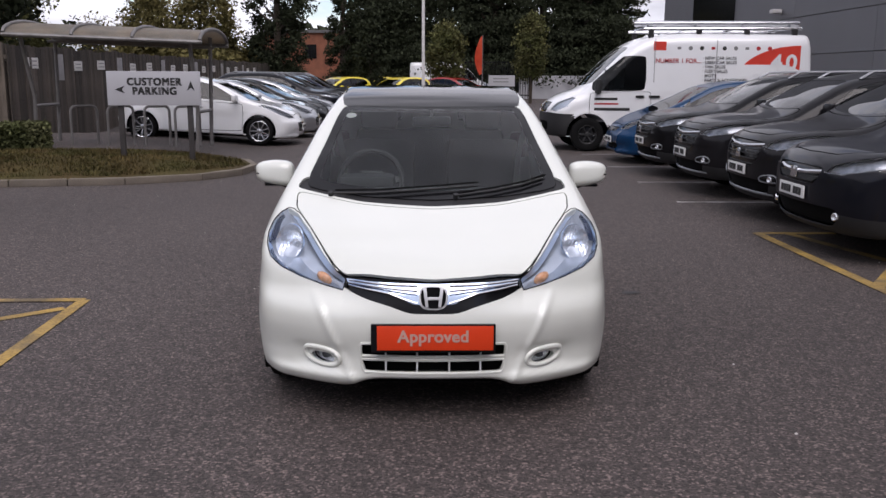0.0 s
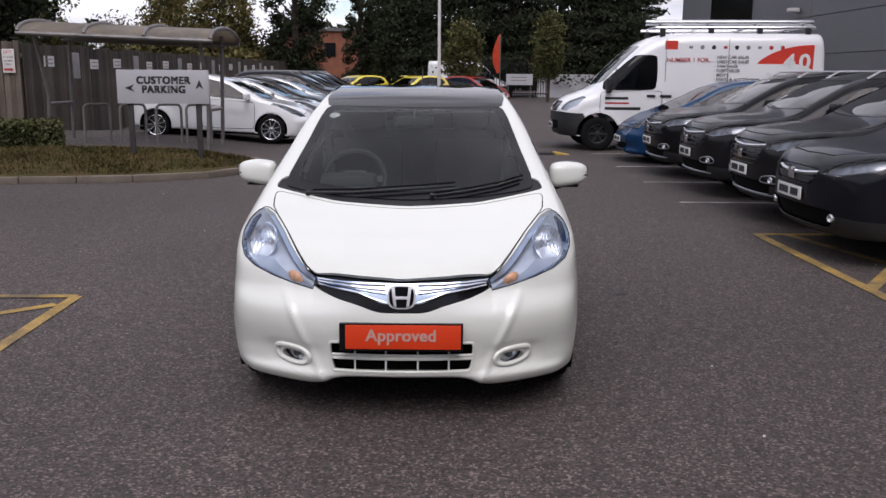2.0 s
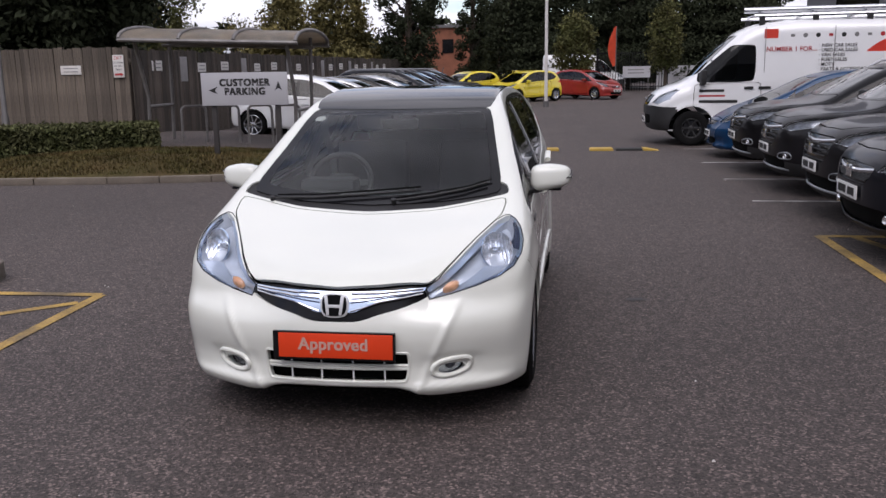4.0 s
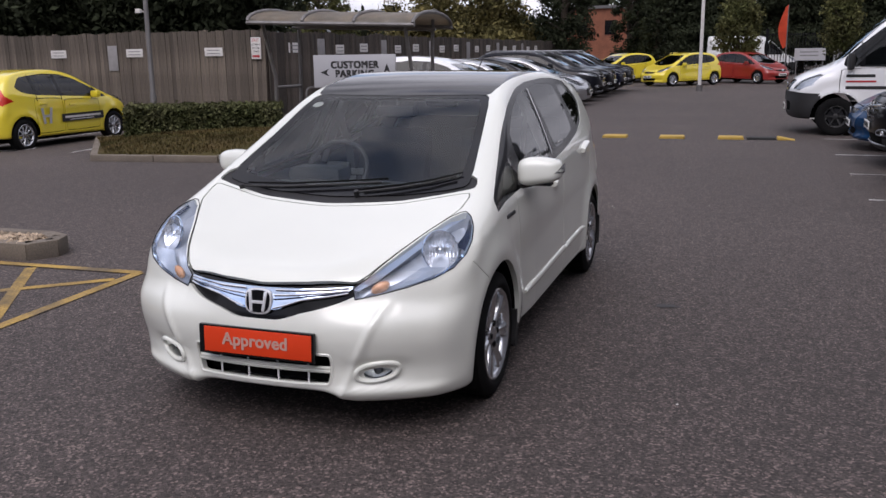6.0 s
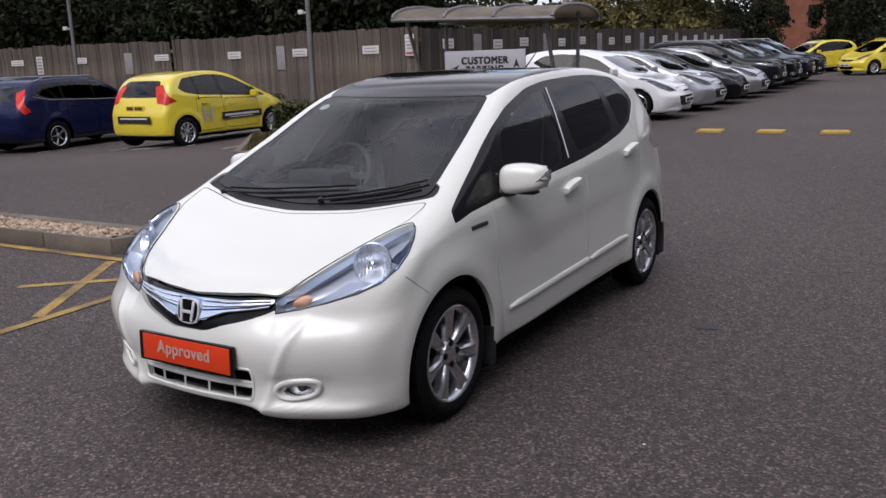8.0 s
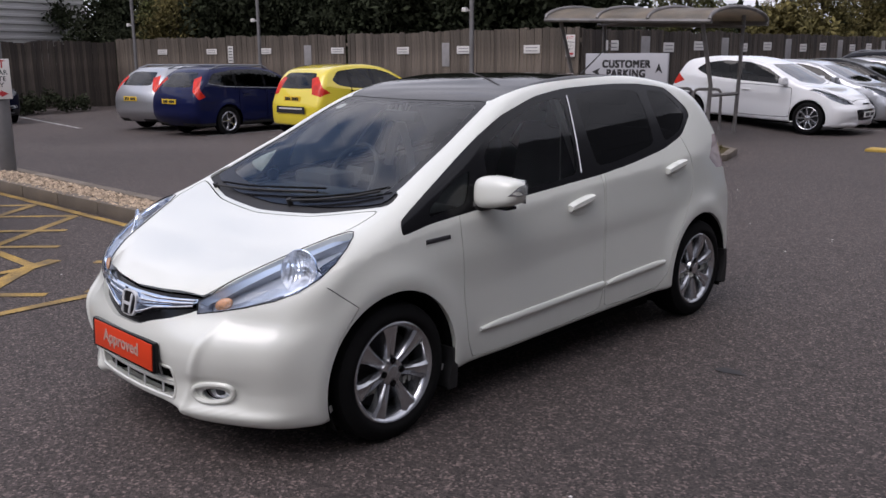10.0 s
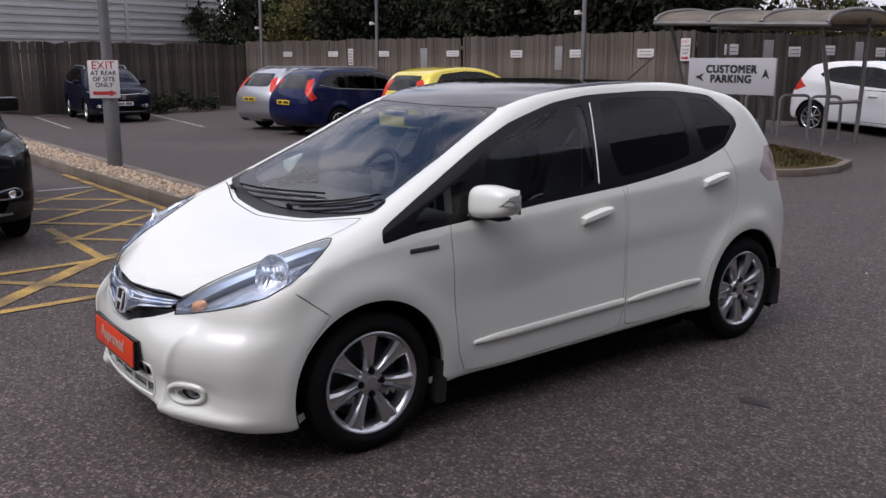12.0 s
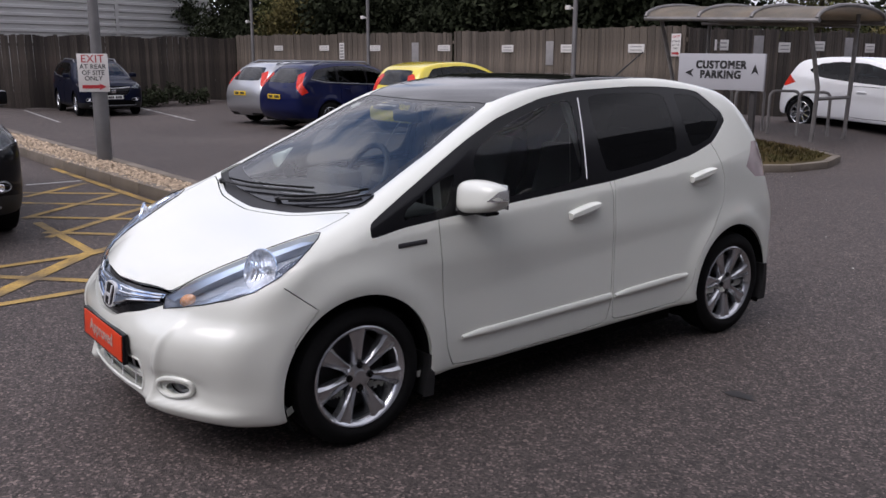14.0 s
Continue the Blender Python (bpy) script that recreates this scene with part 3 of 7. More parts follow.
marking.count = 0
for y in (6.42, 8.52, 10.75, 13.25):
    marking("bay_line", [(3.12, y), (8.3, y)], 0.08, white_line, "thin worn white parking bay line")
YL = "worn yellow painted hatching on the tarmac"
for pts in ([(3.30, 4.20), (3.36, 1.2), (3.4, -1.5)], [(3.30, 4.2), (8.3, 4.2)], [(3.6, 4.2), (4.1, 2.2), (4.6, 0.4)], [(3.36, 1.9), (4.6, 3.6)]):
    marking("yellow_line", pts, 0.10, yellow_line, YL)
for pts, wide in (([(-2.40, 1.50), (-2.34, -0.21), (-2.31, -0.89), (-2.2, -4.2)], 0.085), ([(-2.40, 1.50), (-3.35, 1.47), (-9.2, 1.27)], 0.085), ([(-2.43, 0.12), (-3.34, 1.40)], 0.085), ([(-2.45, 1.28), (-3.3, 0.55)], 0.085),
                  ([(-3.60, -1.10), (-2.58, -0.11)], 0.085), ([(-2.46, -0.86), (-3.46, 0.09), (-3.59, 0.36)], 0.13), ([(-3.38, -1.0), (-3.46, 0.09)], 0.085), ([(-5.13, 0.12), (-3.5, 0.16)], 0.085),
                  ([(-4.60, 0.05), (-4.08, 0.59)], 0.085), ([(-4.34, 0.02), (-5.44, 1.32)], 0.085), ([(-5.50, 0.09), (-4.74, 0.93)], 0.085), ([(-5.42, 0.06), (-6.43, 1.29)], 0.085),
                  ([(-6.45, 0.22), (-5.44, 1.32)], 0.085), ([(-7.20, 0.36), (-6.43, 1.29)], 0.085), ([(-6.80, 0.38), (-7.49, 1.23)], 0.085)):
    marking("yellow_line", pts, wide, yellow_line, YL)
marking("bay_line", [(-7.74, 0.60), (-7.73, 1.25)], 0.085, white_line, "thin worn white parking bay line")
for y in (17.2, 19.6, 22.0, 24.4, 26.8):
    marking("bay_line", [(-2.9, y - 0.25), (-8.0, y - 0.25)], 0.08, white_line, "thin worn white parking bay line")
for x in (-9.2, -12.4, -14.9, -17.3):
    marking("bay_line", [(x, 8.4), (x - 0.4, 13.4)], 0.1, white_line, "thin worn white parking bay line")
marking("worn_patch", [(-11.75, 8.45), (-10.70, 9.15)], 0.42, white_line, "broad worn white patch of paint at a bay's end")
marking("bay_line", [(-19.6, 4.0), (-26.0, 4.6)], 0.1, white_line, "thin worn white parking bay line")
marking("bay_line", [(-19.9, 7.6), (-26.4, 8.3)], 0.1, white_line, "thin worn white parking bay line")


def kerb_run(name, points, label, high=0.12, wide=0.13, length=0.9):
    """A kerb of separate stones along a polyline; its outer face lies on the line."""
    top = empty(name)
    tagged(top, label, "kerb", kind="structure")
    pts = [Vector((*p, 0)) for p in points]
    for a, b in zip(pts, pts[1:]):
        n = max(1, round((b - a).length / length))
        ang = math.degrees(math.atan2((b - a).y, (b - a).x))
        for i in range(n):
            p = a.lerp(b, i / n)
            ln = (b - a).length / n
            ob = part("kerb_stone", box(0.006, 0, 0, ln - 0.006, wide, high, 0.012), kerb_stone, top, smooth=40)
            ob.matrix_basis = pose(p.x, p.y, -0.01, 0, 0, ang)
    return top


def to_edge(x, y, outline):
    """Distance from a point to an outline."""
    p, best = Vector((x, y)), 99.0
    for a, b in zip(outline, outline[1:] + outline[:1]):
        a, b = Vector(a), Vector(b)
        u = max(0.0, min(1.0, (p - a).dot(b - a) / (b - a).length_squared))
        best = min(best, (p - a.lerp(b, u)).length)
    return best


def sheet(name, outline, z, ma, bumpy=0.0, step=0.3, rise=None):
    """A filled outline on the ground with a slightly uneven top."""
    o = np.array(outline, float)
    xs, ys = np.arange(o[:, 0].min(), o[:, 0].max(), step), np.arange(o[:, 1].min(), o[:, 1].max(), step)
    g = np.array([(x, y) for x in xs for y in ys])
    g = g[inside_outline(g, o)]
    pts = [Vector(p) for p in o] + [Vector(p) for p in g]
    k = len(o)
    vs, _, fs, _, _, _ = delaunay_2d_cdt(pts, [(i, (i + 1) % k) for i in range(k)], [], 1, 1e-5)
    verts = []
    for v in vs:
        h = z + (rise(v.x, v.y) if rise else 0) + bumpy * min(1.0, to_edge(v.x, v.y, outline) / 0.3) * noise.noise(Vector((v.x * 1.7, v.y * 1.7, 0.3)))
        verts.append((v.x, v.y, h))
    return mesh_object(name, verts, fs, ma, smooth=60)


# gravel island with kerb
ISLAND = [(-3.75, 2.10), (-3.50, 2.00), (-3.42, 1.80), (-3.55, 1.58), (-9.8, 1.30), (-24.0, 0.9), (-24.0, 1.60), (-9.8, 2.00)]
kerb_run("kerb_gravel", ISLAND[1:6][::-1], "brown concrete kerb round the gravel strip", 0.15)
kerb_run("kerb_gravel_far", [(-3.50, 2.00), (-3.75, 2.10), (-9.8, 2.00), (-24.0, 1.60)], "brown concrete kerb round the gravel strip", 0.15)
gravel_bed = sheet("gravel_bed", [(x * 0.999 - 0.08, y) for x, y in ISLAND], 0.12, grit, 0.01)
tagged(gravel_bed, "strip of loose tan gravel inside the kerb", "gravel", kind="structure")

MOUND = [(-7.95, 7.42), (-5.8, 7.72), (-4.3, 8.02), (-3.35, 8.6), (-2.9, 9.3), (-2.82, 10.1), (-3.1, 10.95), (-3.9, 11.5), (-6.5, 11.75), (-9.3, 11.6), (-10.2, 10.2)]
kerb_run("kerb_grass", MOUND[:8][::-1][::-1], "pale concrete kerb round the grass", 0.11, 0.12)
kerb_run("kerb_grass_far", MOUND[7:] + MOUND[:1], "pale concrete kerb round the grass", 0.11, 0.12)


def mound_rise(x, y):
    fade = min(1.0, to_edge(x, y, MOUND) / 0.9)
    return fade * (0.012 + 0.20 * max(0.0, 1 - ((x + 5.8) / 3.6) ** 2) * max(0.0, 1 - ((y - 9.7) / 2.3) ** 2))


grass_bed = sheet("grass_bed", MOUND, 0.09, turf, 0.03, 0.2, mound_rise)
tagged(grass_bed, "low mound of rough brownish grass behind the kerb", "grass", kind="structure")


def blades(name, outline, z, count, high, ma, rise, label, seed):
    rng = random.Random(seed)
    o = np.array(outline, float)
    bm_v, bm_f = [], []
    spots = np.array([(rng.uniform(o[:, 0].min(), o[:, 0].max()), rng.uniform(o[:, 1].min(), o[:, 1].max())) for _ in range(int(count * 1.7))])
    for x, y in spots[inside_outline(spots, o)][:count].tolist():
        h, a, w = high * rng.uniform(0.4, 1.2), rng.uniform(0, 6.28), rng.uniform(0.006, 0.014)
        c, s = math.cos(a), math.sin(a)
        zz = z + rise(x, y)
        lean = h * rng.uniform(0.2, 0.8)
        i = len(bm_v)
        bm_v += [(x - c * w, y - s * w, zz), (x + c * w, y + s * w, zz), (x - s * lean, y + c * lean, zz + h)]
        bm_f.append((i, i + 1, i + 2))
    return tagged(mesh_object(name, bm_v, bm_f, ma), label, "grass", kind="stuff")


INNER = [(x + (0.16 if x < -6 else -0.16), y + (0.16 if y < 9.5 else -0.16)) for x, y in MOUND]
blades("grass_tufts", INNER, 0.085, 26000, 0.055, blade, mound_rise, "short dry grass blades on the mound", 3)


def pebbles(name, count, seed):
    rng = random.Random(seed)
    v, f = [], []
    for _ in range(count):
        x = rng.uniform(-13.5, -3.65) if rng.random() < 0.9 else rng.uniform(-20, -13)
        lo, hi = 1.62 + (x + 3.5) * 0.045 + 0.0, 1.95 + (x + 3.5) * 0.02
        y, r = rng.uniform(lo - 0.02, hi), rng.uniform(0.012, 0.034)
        i = len(v)
        z = 0.125 + r * 0.3
        k = [(1, 0, 0), (0, 1, 0), (-1, 0, 0), (0, -1, 0), (0, 0, 0.7), (0, 0, -0.7)]
        a = rng.uniform(0, 6.28)
        for dx, dy, dz in k:
            q = r * rng.uniform(0.7, 1.2)
            v.append((x + q * (dx * math.cos(a) - dy * math.sin(a)), y + q * (dx * math.sin(a) + dy * math.cos(a)), z + q * dz))
        for a0, b0 in ((0, 1), (1, 2), (2, 3), (3, 0)):
            f += [(i + a0, i + b0, i + 4), (i + b0, i + a0, i + 5)]
    return tagged(mesh_object(name, v, f, stone_mix), "loose tan and grey gravel stones", "gravel", kind="stuff")


def island_random(ma, lo, hi):
    n, l = ma.node_tree.nodes, ma.node_tree.links
    b = n["Principled BSDF"]
    src = b.inputs["Base Color"].links[0].from_socket
    geo = n.new("ShaderNodeNewGeometry")
    r = n.new("ShaderNodeMapRange")
    r.inputs["To Min"].default_value, r.inputs["To Max"].default_value = lo, hi
    l.new(geo.outputs["Random Per Island"], r.inputs["Value"])
    m = n.new("ShaderNodeMix")
    m.data_type, m.blend_type = "RGBA", "MULTIPLY"
    m.inputs[0].default_value = 1
    l.new(src, m.inputs[6])
    l.new(r.outputs[0], m.inputs[7])
    l.new(m.outputs[2], b.inputs["Base Color"])
    return ma


stone_mix = island_random(material("gravel stones", (0.36, 0.28, 0.20), 0.9, fine=0.2), 0.45, 1.5)
for ma in (leaf_dark, leaf_green, leaf_olive, leaf_hedge, blade):
    island_random(ma, 0.55, 1.5)
pebbles("gravel_stones", 4200, 5)

# loose specks and an oil spot on the tarmac
for x, y, r in ((1.46, 1.72, 0.09),):
    bm = bmesh.new()
    rng = random.Random(2)
    vs = [bm.verts.new((x + r * rng.uniform(0.5, 1.1) * math.cos(a * 0.524), y + 0.6 * r * rng.uniform(0.5, 1.1) * math.sin(a * 0.524), 0.004)) for a in range(12)]
    bm.faces.new(vs)
    tagged(part("oil_spot", bm, material("oil stain", (0.014, 0.012, 0.012), 0.6, spread=0.2), None, smooth=None), "small dark oil stain on the tarmac", "stain", kind="structure")
speck = material("pale grit", (0.5, 0.48, 0.46), 0.8)
rng = random.Random(8)
v, f = [], []
for x, y in [(1.6, -0.84)] + [(rng.uniform(-6, 7), rng.uniform(-3.5, 9)) for _ in range(110)]:
    r, i = rng.uniform(0.003, 0.009), len(v)
    v += [(x - r, y - r, 0.001), (x + r, y - r * 0.6, 0.001), (x + r * 0.7, y + r, 0.001), (x - r * 0.6, y + r * 0.8, 0.001), (x, y, r)]
    f += [(i, i + 1, i + 4), (i + 1, i + 2, i + 4), (i + 2, i + 3, i + 4), (i + 3, i, i + 4)]
tagged(mesh_object("pale_grit", v, f, speck), "scattered pale grit on the tarmac", "grit", kind="stuff")


# ---- speed hump strip ----
hump_yellow = material("yellow hump rubber", (0.42, 0.28, 0.05), 0.7, spread=0.15, scale=6, fine=0.2)
hump_black = material("black hump rubber", (0.02, 0.02, 0.02), 0.8, spread=0.2, scale=6)
hump = empty("speed_hump", pose(-1.82, 12.78, 0, 0, 0, 2))
tagged(hump, "low rubber speed hump in yellow and black blocks", "speed hump")
for i in (0, 2, 4, 6):
    part("yellow_block", prism([(0.02, 0), (0.48, 0), (0.46, 0.045), (0.04, 0.045)], 0.34, 0.006), hump_yellow, hump, m=pose(i * 0.52, 0, 0))
part("black_block", prism([(0.0, 0), (0.5, 0), (0.49, 0.04), (0.01, 0.04)], 0.34, 0.006), hump_black, hump, m=pose(3.64, 0, 0))
part("end_block", prism([(0.0, 0), (0.3, 0), (0.05, 0.045), (0.0, 0.045)], 0.34, 0.004), hump_yellow, hump, m=pose(4.16, 0, 0))


# ---- fences ----
def fence(name, a, b, high, ma, label, seed, boards=0.125, base=0.0, deep=0.0):
    rng = random.Random(seed)
    a, b = Vector((*a, 0)), Vector((*b, 0))
    ln = (b - a).length
    top = empty(name, pose(a.x, a.y, base, 0, 0, math.degrees(math.atan2((b - a).y, (b - a).x))))
    tagged(top, label, "fence", "car park fences")
    me = []
    for k in range(6):
        bm = box(0, 0, 0.03 - deep, boards - 0.004, 0.022, high - 0.02 + 0.007 * k, 0.003)
        bm.normal_update()
        d = bpy.data.meshes.new("board")
        bm.to_mesh(d)
        bm.free()
        d.materials.append(ma)
        me.append(d)
    n = int(ln / boards)
    for i in range(n):
        ob = new("board", me[rng.randrange(6)])
        ob.parent = top
        sag = 0.07 * noise.noise(Vector((i * 0.11, seed, 0)))
        ob.matrix_basis = pose(i * boards, rng.uniform(-0.008, 0.008), sag, 0, rng.uniform(-0.5, 0.5), 0)
    for z in (0.4, high - 0.35):
        part("rail", box(0, 0.024, z, ln, 0.07, z + 0.09), ma, top, smooth=None)
    for i in range(int(ln / 2.4) + 1):
        part("post", box(i * 2.4, 0.072, -deep, i * 2.4 + 0.1, 0.17, high + 0.02, 0.006), ma, top)
    return top


SEG1, SEG2, SEG3 = ((-18.0, 15.25), (-8.95, 14.75)), ((-8.95, 14.78), (-8.6, 46.0)), ((-29.0, 13.1), (-18.02, 15.25))
fence("timber_fence", *SEG3, 2.2, fence_wood, "tall weathered grey close-board timber fence", 4, deep=0.26)
fence("timber_fence", *SEG1, 2.2, fence_wood, "tall weathered grey close-board timber fence", 5, deep=0.26)
fence("timber_fence", (-8.93, 14.8), (-8.6, 45.0), 2.15, fence_dark, "dark weathered close-board timber fence behind the parked cars", 6)
fence("timber_fence", (-24.6, -8.0), (-28.98, 13.05), 2.1, fence_dark, "dark weathered close-board timber fence", 7, deep=0.26)


def notice(a, b, u, z, w, h, ma=None, rows=2, label="small white notice board fixed to the fence"):
    """A small notice on a fence, u metres along it."""
    a, b = Vector((*a, 0)), Vector((*b, 0))
    d = (b - a).normalized()
    p = a + d * u
    top = empty("notice_board", pose(p.x + d.y * 0.014, p.y - d.x * 0.014, z, 0, 0, math.degrees(math.atan2(d.y, d.x))))
    tagged(top, label, "sign", "fence notices")
    part("plate", box(-w / 2, -0.012, -h / 2, w / 2, 0, h / 2, 0.002), ma or sign_white, top)
    for i in range(rows):
        zz = h / 2 - (i + 0.8) * h / (rows + 0.6)
        part("text_bar", box(-w * 0.36, -0.0145, zz - h * 0.05, w * 0.36, -0.0125, zz + h * 0.05), grey_ink, top, smooth=None)


def on_seg(seg, x):
    (x0, y0), (x1, y1) = seg
    return (x - x0) / (x1 - x0) * math.hypot(x1 - x0, y1 - y0)


for x in (-10.45, -12.85, -15.35):
    notice(*SEG1, on_seg(SEG1, x), 1.70, 0.52, 0.20)
for x in (-18.4, -21.4, -23.9, -26.4):
    notice(*SEG3, on_seg(SEG3, x), 1.72, 0.50, 0.18)
for x, s in ((-13.55, SEG1), (-19.6, SEG3)):
    notice(*s, on_seg(s, x), 1.58, 0.30, 0.62, notice_grey, 0, "tall grey notice panel fixed to the fence")
notice(*SEG3, on_seg(SEG3, -23.0), 1.62, 0.24, 0.55, None, 5)
for i in range(13):
    u = 1.2 + i * 2.05
    if i % 2 == 0:
        notice(*SEG2, u, 1.78, 0.52, 0.24)
    else:
        notice(*SEG2, u - 0.6, 1.70, 0.40, 0.62, notice_grey, 0, "tall grey notice panel fixed to the fence")
        notice(*SEG2, u + 0.5, 1.74, 0.50, 0.24)


# exit notice on the fence
def exit_board(m, w, h, label):
    top = empty("exit_sign", m)
    tagged(top, label, "sign", "exit signs")
    part("plate", box(-w / 2, -0.012, 0, w / 2, 0, h, 0.004), sign_white, top, "white painted sign plate")
    for txt, z, size, ma in (("EXIT", 0.86, 0.34, red_ink), ("AT REAR", 0.66, 0.20, ink), ("OF SITE", 0.50, 0.20, ink), ("ONLY", 0.35, 0.20, ink)):
        lettering("text_line", txt, size * w * 1.05, ma, top, pose(0, -0.0135, z * h), bold=0.002 * w, spacing=1.05)
    part("arrow", prism([(-0.38 * w, 0.09 * h), (0.18 * w, 0.09 * h), (0.18 * w, 0.05 * h), (0.40 * w, 0.135 * h), (0.18 * w, 0.22 * h), (0.18 * w, 0.18 * h), (-0.38 * w, 0.18 * h)], 0.002), red_ink, top, "red arrow", m=pose(0, -0.015, 0))
    return top


exit_board(pose(-9.22, 14.72, 1.52, 0, 0, -3), 0.27, 0.50, "white sign with red and black words fixed to the timber fence")


# ---- signs, posts and shelter ----
def lamp_post(x, y, r, tall, label, foot=True, shoe=0.9):
    top = empty("lamp_post", pose(x, y, 0))
    tagged(top, label, "post")
    part("shaft", tube([(0, 0, lie(x, y) - 0.02), (0, 0, shoe), (0, 0, shoe + 0.06), (0, 0, tall)], [r * 1.35, r * 1.35, r, r * 0.8], 14), lamp_steel, top)
    return top


p = lamp_post(-8.70, 1.84, 0.075, 3.2, "tall grey steel post in the gravel strip carrying a sign", shoe=1.05)
part("bracket", tube([(0.10, 0, 1.18), (0.115, 0, 1.18)], 0.03, 8), lamp_steel, p)
exit_board(pose(-8.63, 1.76, 1.06, 0, 0, 58), 0.40, 0.50, "white sign with red and black words on a grey post")
for x, y, r in ((-11.6, 13.9, 0.06), (-20.3, 13.6, 0.055), (-26.5, 12.6, 0.06)):
    q = lamp_post(x, y, r, 7.5, "slim grey steel post with a small camera beside the fence", shoe=0.7)
    cam_z = 2.62
    part("camera_arm", tube([(0, 0, cam_z), (-0.10, -0.10, cam_z + 0.03)], 0.02, 6), sign_white, q)
    part("camera_box", box(-0.20, -0.15, cam_z - 0.02, -0.06, -0.07, cam_z + 0.08, 0.015), sign_white, q, "small white camera")


def parking_sign():
    top = empty("parking_sign", pose(-4.235, 9.41, 0.27, 0, 0, 4))
    tagged(top, "pale grey sign board with black words and arrows on two posts", "sign")
    w, z0, z1 = 0.705, 0.80, 1.32
    part("board", box(-w, -0.02, z0, w, 0.02, z1, 0.006), sign_grey, top)
    for x in (-0.53, 0.52):
        part("post", box(x - 0.04, 0.022, -0.25, x + 0.04, 0.09, z1 - 0.08, 0.006), post_dark, top, "dark square steel post")
    lettering("text_line", "CUSTOMER", 0.155, ink, top, pose(0.01, -0.022, 1.155), fat=0.0095, squeeze=0.93, spacing=1.14)
    lettering("text_line", "PARKING", 0.155, ink, top, pose(0.01, -0.022, 1.015), fat=0.0095, squeeze=0.93, spacing=1.14)
    chevron = [(0.0, 0.075), (0.06, -0.075), (0.0, -0.03), (-0.06, -0.075)]
    part("arrow", prism([(-0.51 - v, 1.04 + u) for u, v in chevron], 0.002), ink, top, "black arrow", m=pose(0, -0.023, 0))
    part("arrow", prism([(0.56 + u, 1.10 + v) for u, v in chevron], 0.002), ink, top, "black arrow", m=pose(0, -0.023, 0))


parking_sign()


def shelter():
    top = empty("cycle_shelter", pose(-5.9, 12.7, 0.19, 0, 2, 0))
    tagged(top, "open steel cycle shelter with a curved weathered roof", "shelter")
    x0, x1 = -7.42, -4.22
    ya, yb = 12.2, 13.25

    def arch(x, r=0.0):
        return [(x, 12.62 + 1.08 * math.cos(radians(a)), 1.98 + 0.23 * math.sin(radians(a)) + r) for a in range(180, -1, -15)]
    bm = bmesh.new()
    rows = [[bm.verts.new(p) for p in arch(x0 - 0.15 + (x1 - x0 + 0.3) * i / 6, 0.02)] for i in range(7)]
    for a, b in zip(rows, rows[1:]):
        for i in range(len(a) - 1):
            bm.faces.new((a[i], b[i], b[i + 1], a[i + 1]))
    bmesh.ops.solidify(bm, geom=list(bm.faces), thickness=0.012)
    part("roof_sheet", bm, perspex, top, "curved brownish roof sheet", smooth=50)
    for x in (x0 - 0.12, (2 * x0 + x1) / 3, (x0 + 2 * x1) / 3, x1 + 0.12):
        part("roof_hoop", tube(arch(x, 0.035), 0.035, 8), steel, top)
    for y in (11.56, 13.68):
        part("roof_beam", tube([(x0 - 0.15, y, 1.98), (x1 + 0.15, y, 1.98)], 0.04, 8), steel, top)
    part("roof_beam", tube([(x0, 13.1, 1.92), (x1, 13.1, 1.92)], 0.03, 8), steel, top)
    for x in (x0 + 0.1, x1 - 0.1):
        part("post", tube([(x, ya, 0), (x, ya, 0.9), (x - 0.02, ya - 0.45, 1.97)], 0.038, 8), steel, top)
        part("post", tube([(x, yb, 0), (x, yb, 0.9), (x, yb - 0.05, 2.12)], 0.038, 8), steel, top)
        part("crossbar", tube([(x, ya, 0.72), (x, yb, 0.72)], 0.032, 8), steel, top)
    for ob in top.children:
        ob.matrix_basis = pose(5.9, -12.7, 0) @ ob.matrix_basis
    for y, x in ((12.75, x0 + 0.8), (12.75, x0 + 1.5), (12.75, x0 + 2.2), (12.75, x0 + 2.78)):
        hoop = empty("cycle_stand", pose(x, y, 0.18, 0, 0, 40))
        tagged(hoop, "steel hoop cycle stand set in the ground", "cycle stand", "hoops in the shelter")
        pts = [(-0.25, 0, 0), (-0.25, 0, 0.66)] + [(-0.25 + 0.10 * (1 - math.cos(radians(a))), 0, 0.66 + 0.10 * math.sin(radians(a))) for a in (30, 60, 90)] + [(0.15 + 0.10 * math.sin(radians(a)), 0, 0.66 + 0.10 * math.cos(radians(a))) for a in (0, 30, 60, 90)] + [(0.25, 0, 0)]
        part("hoop", tube(pts, 0.026, 8), steel, hoop)


shelter()


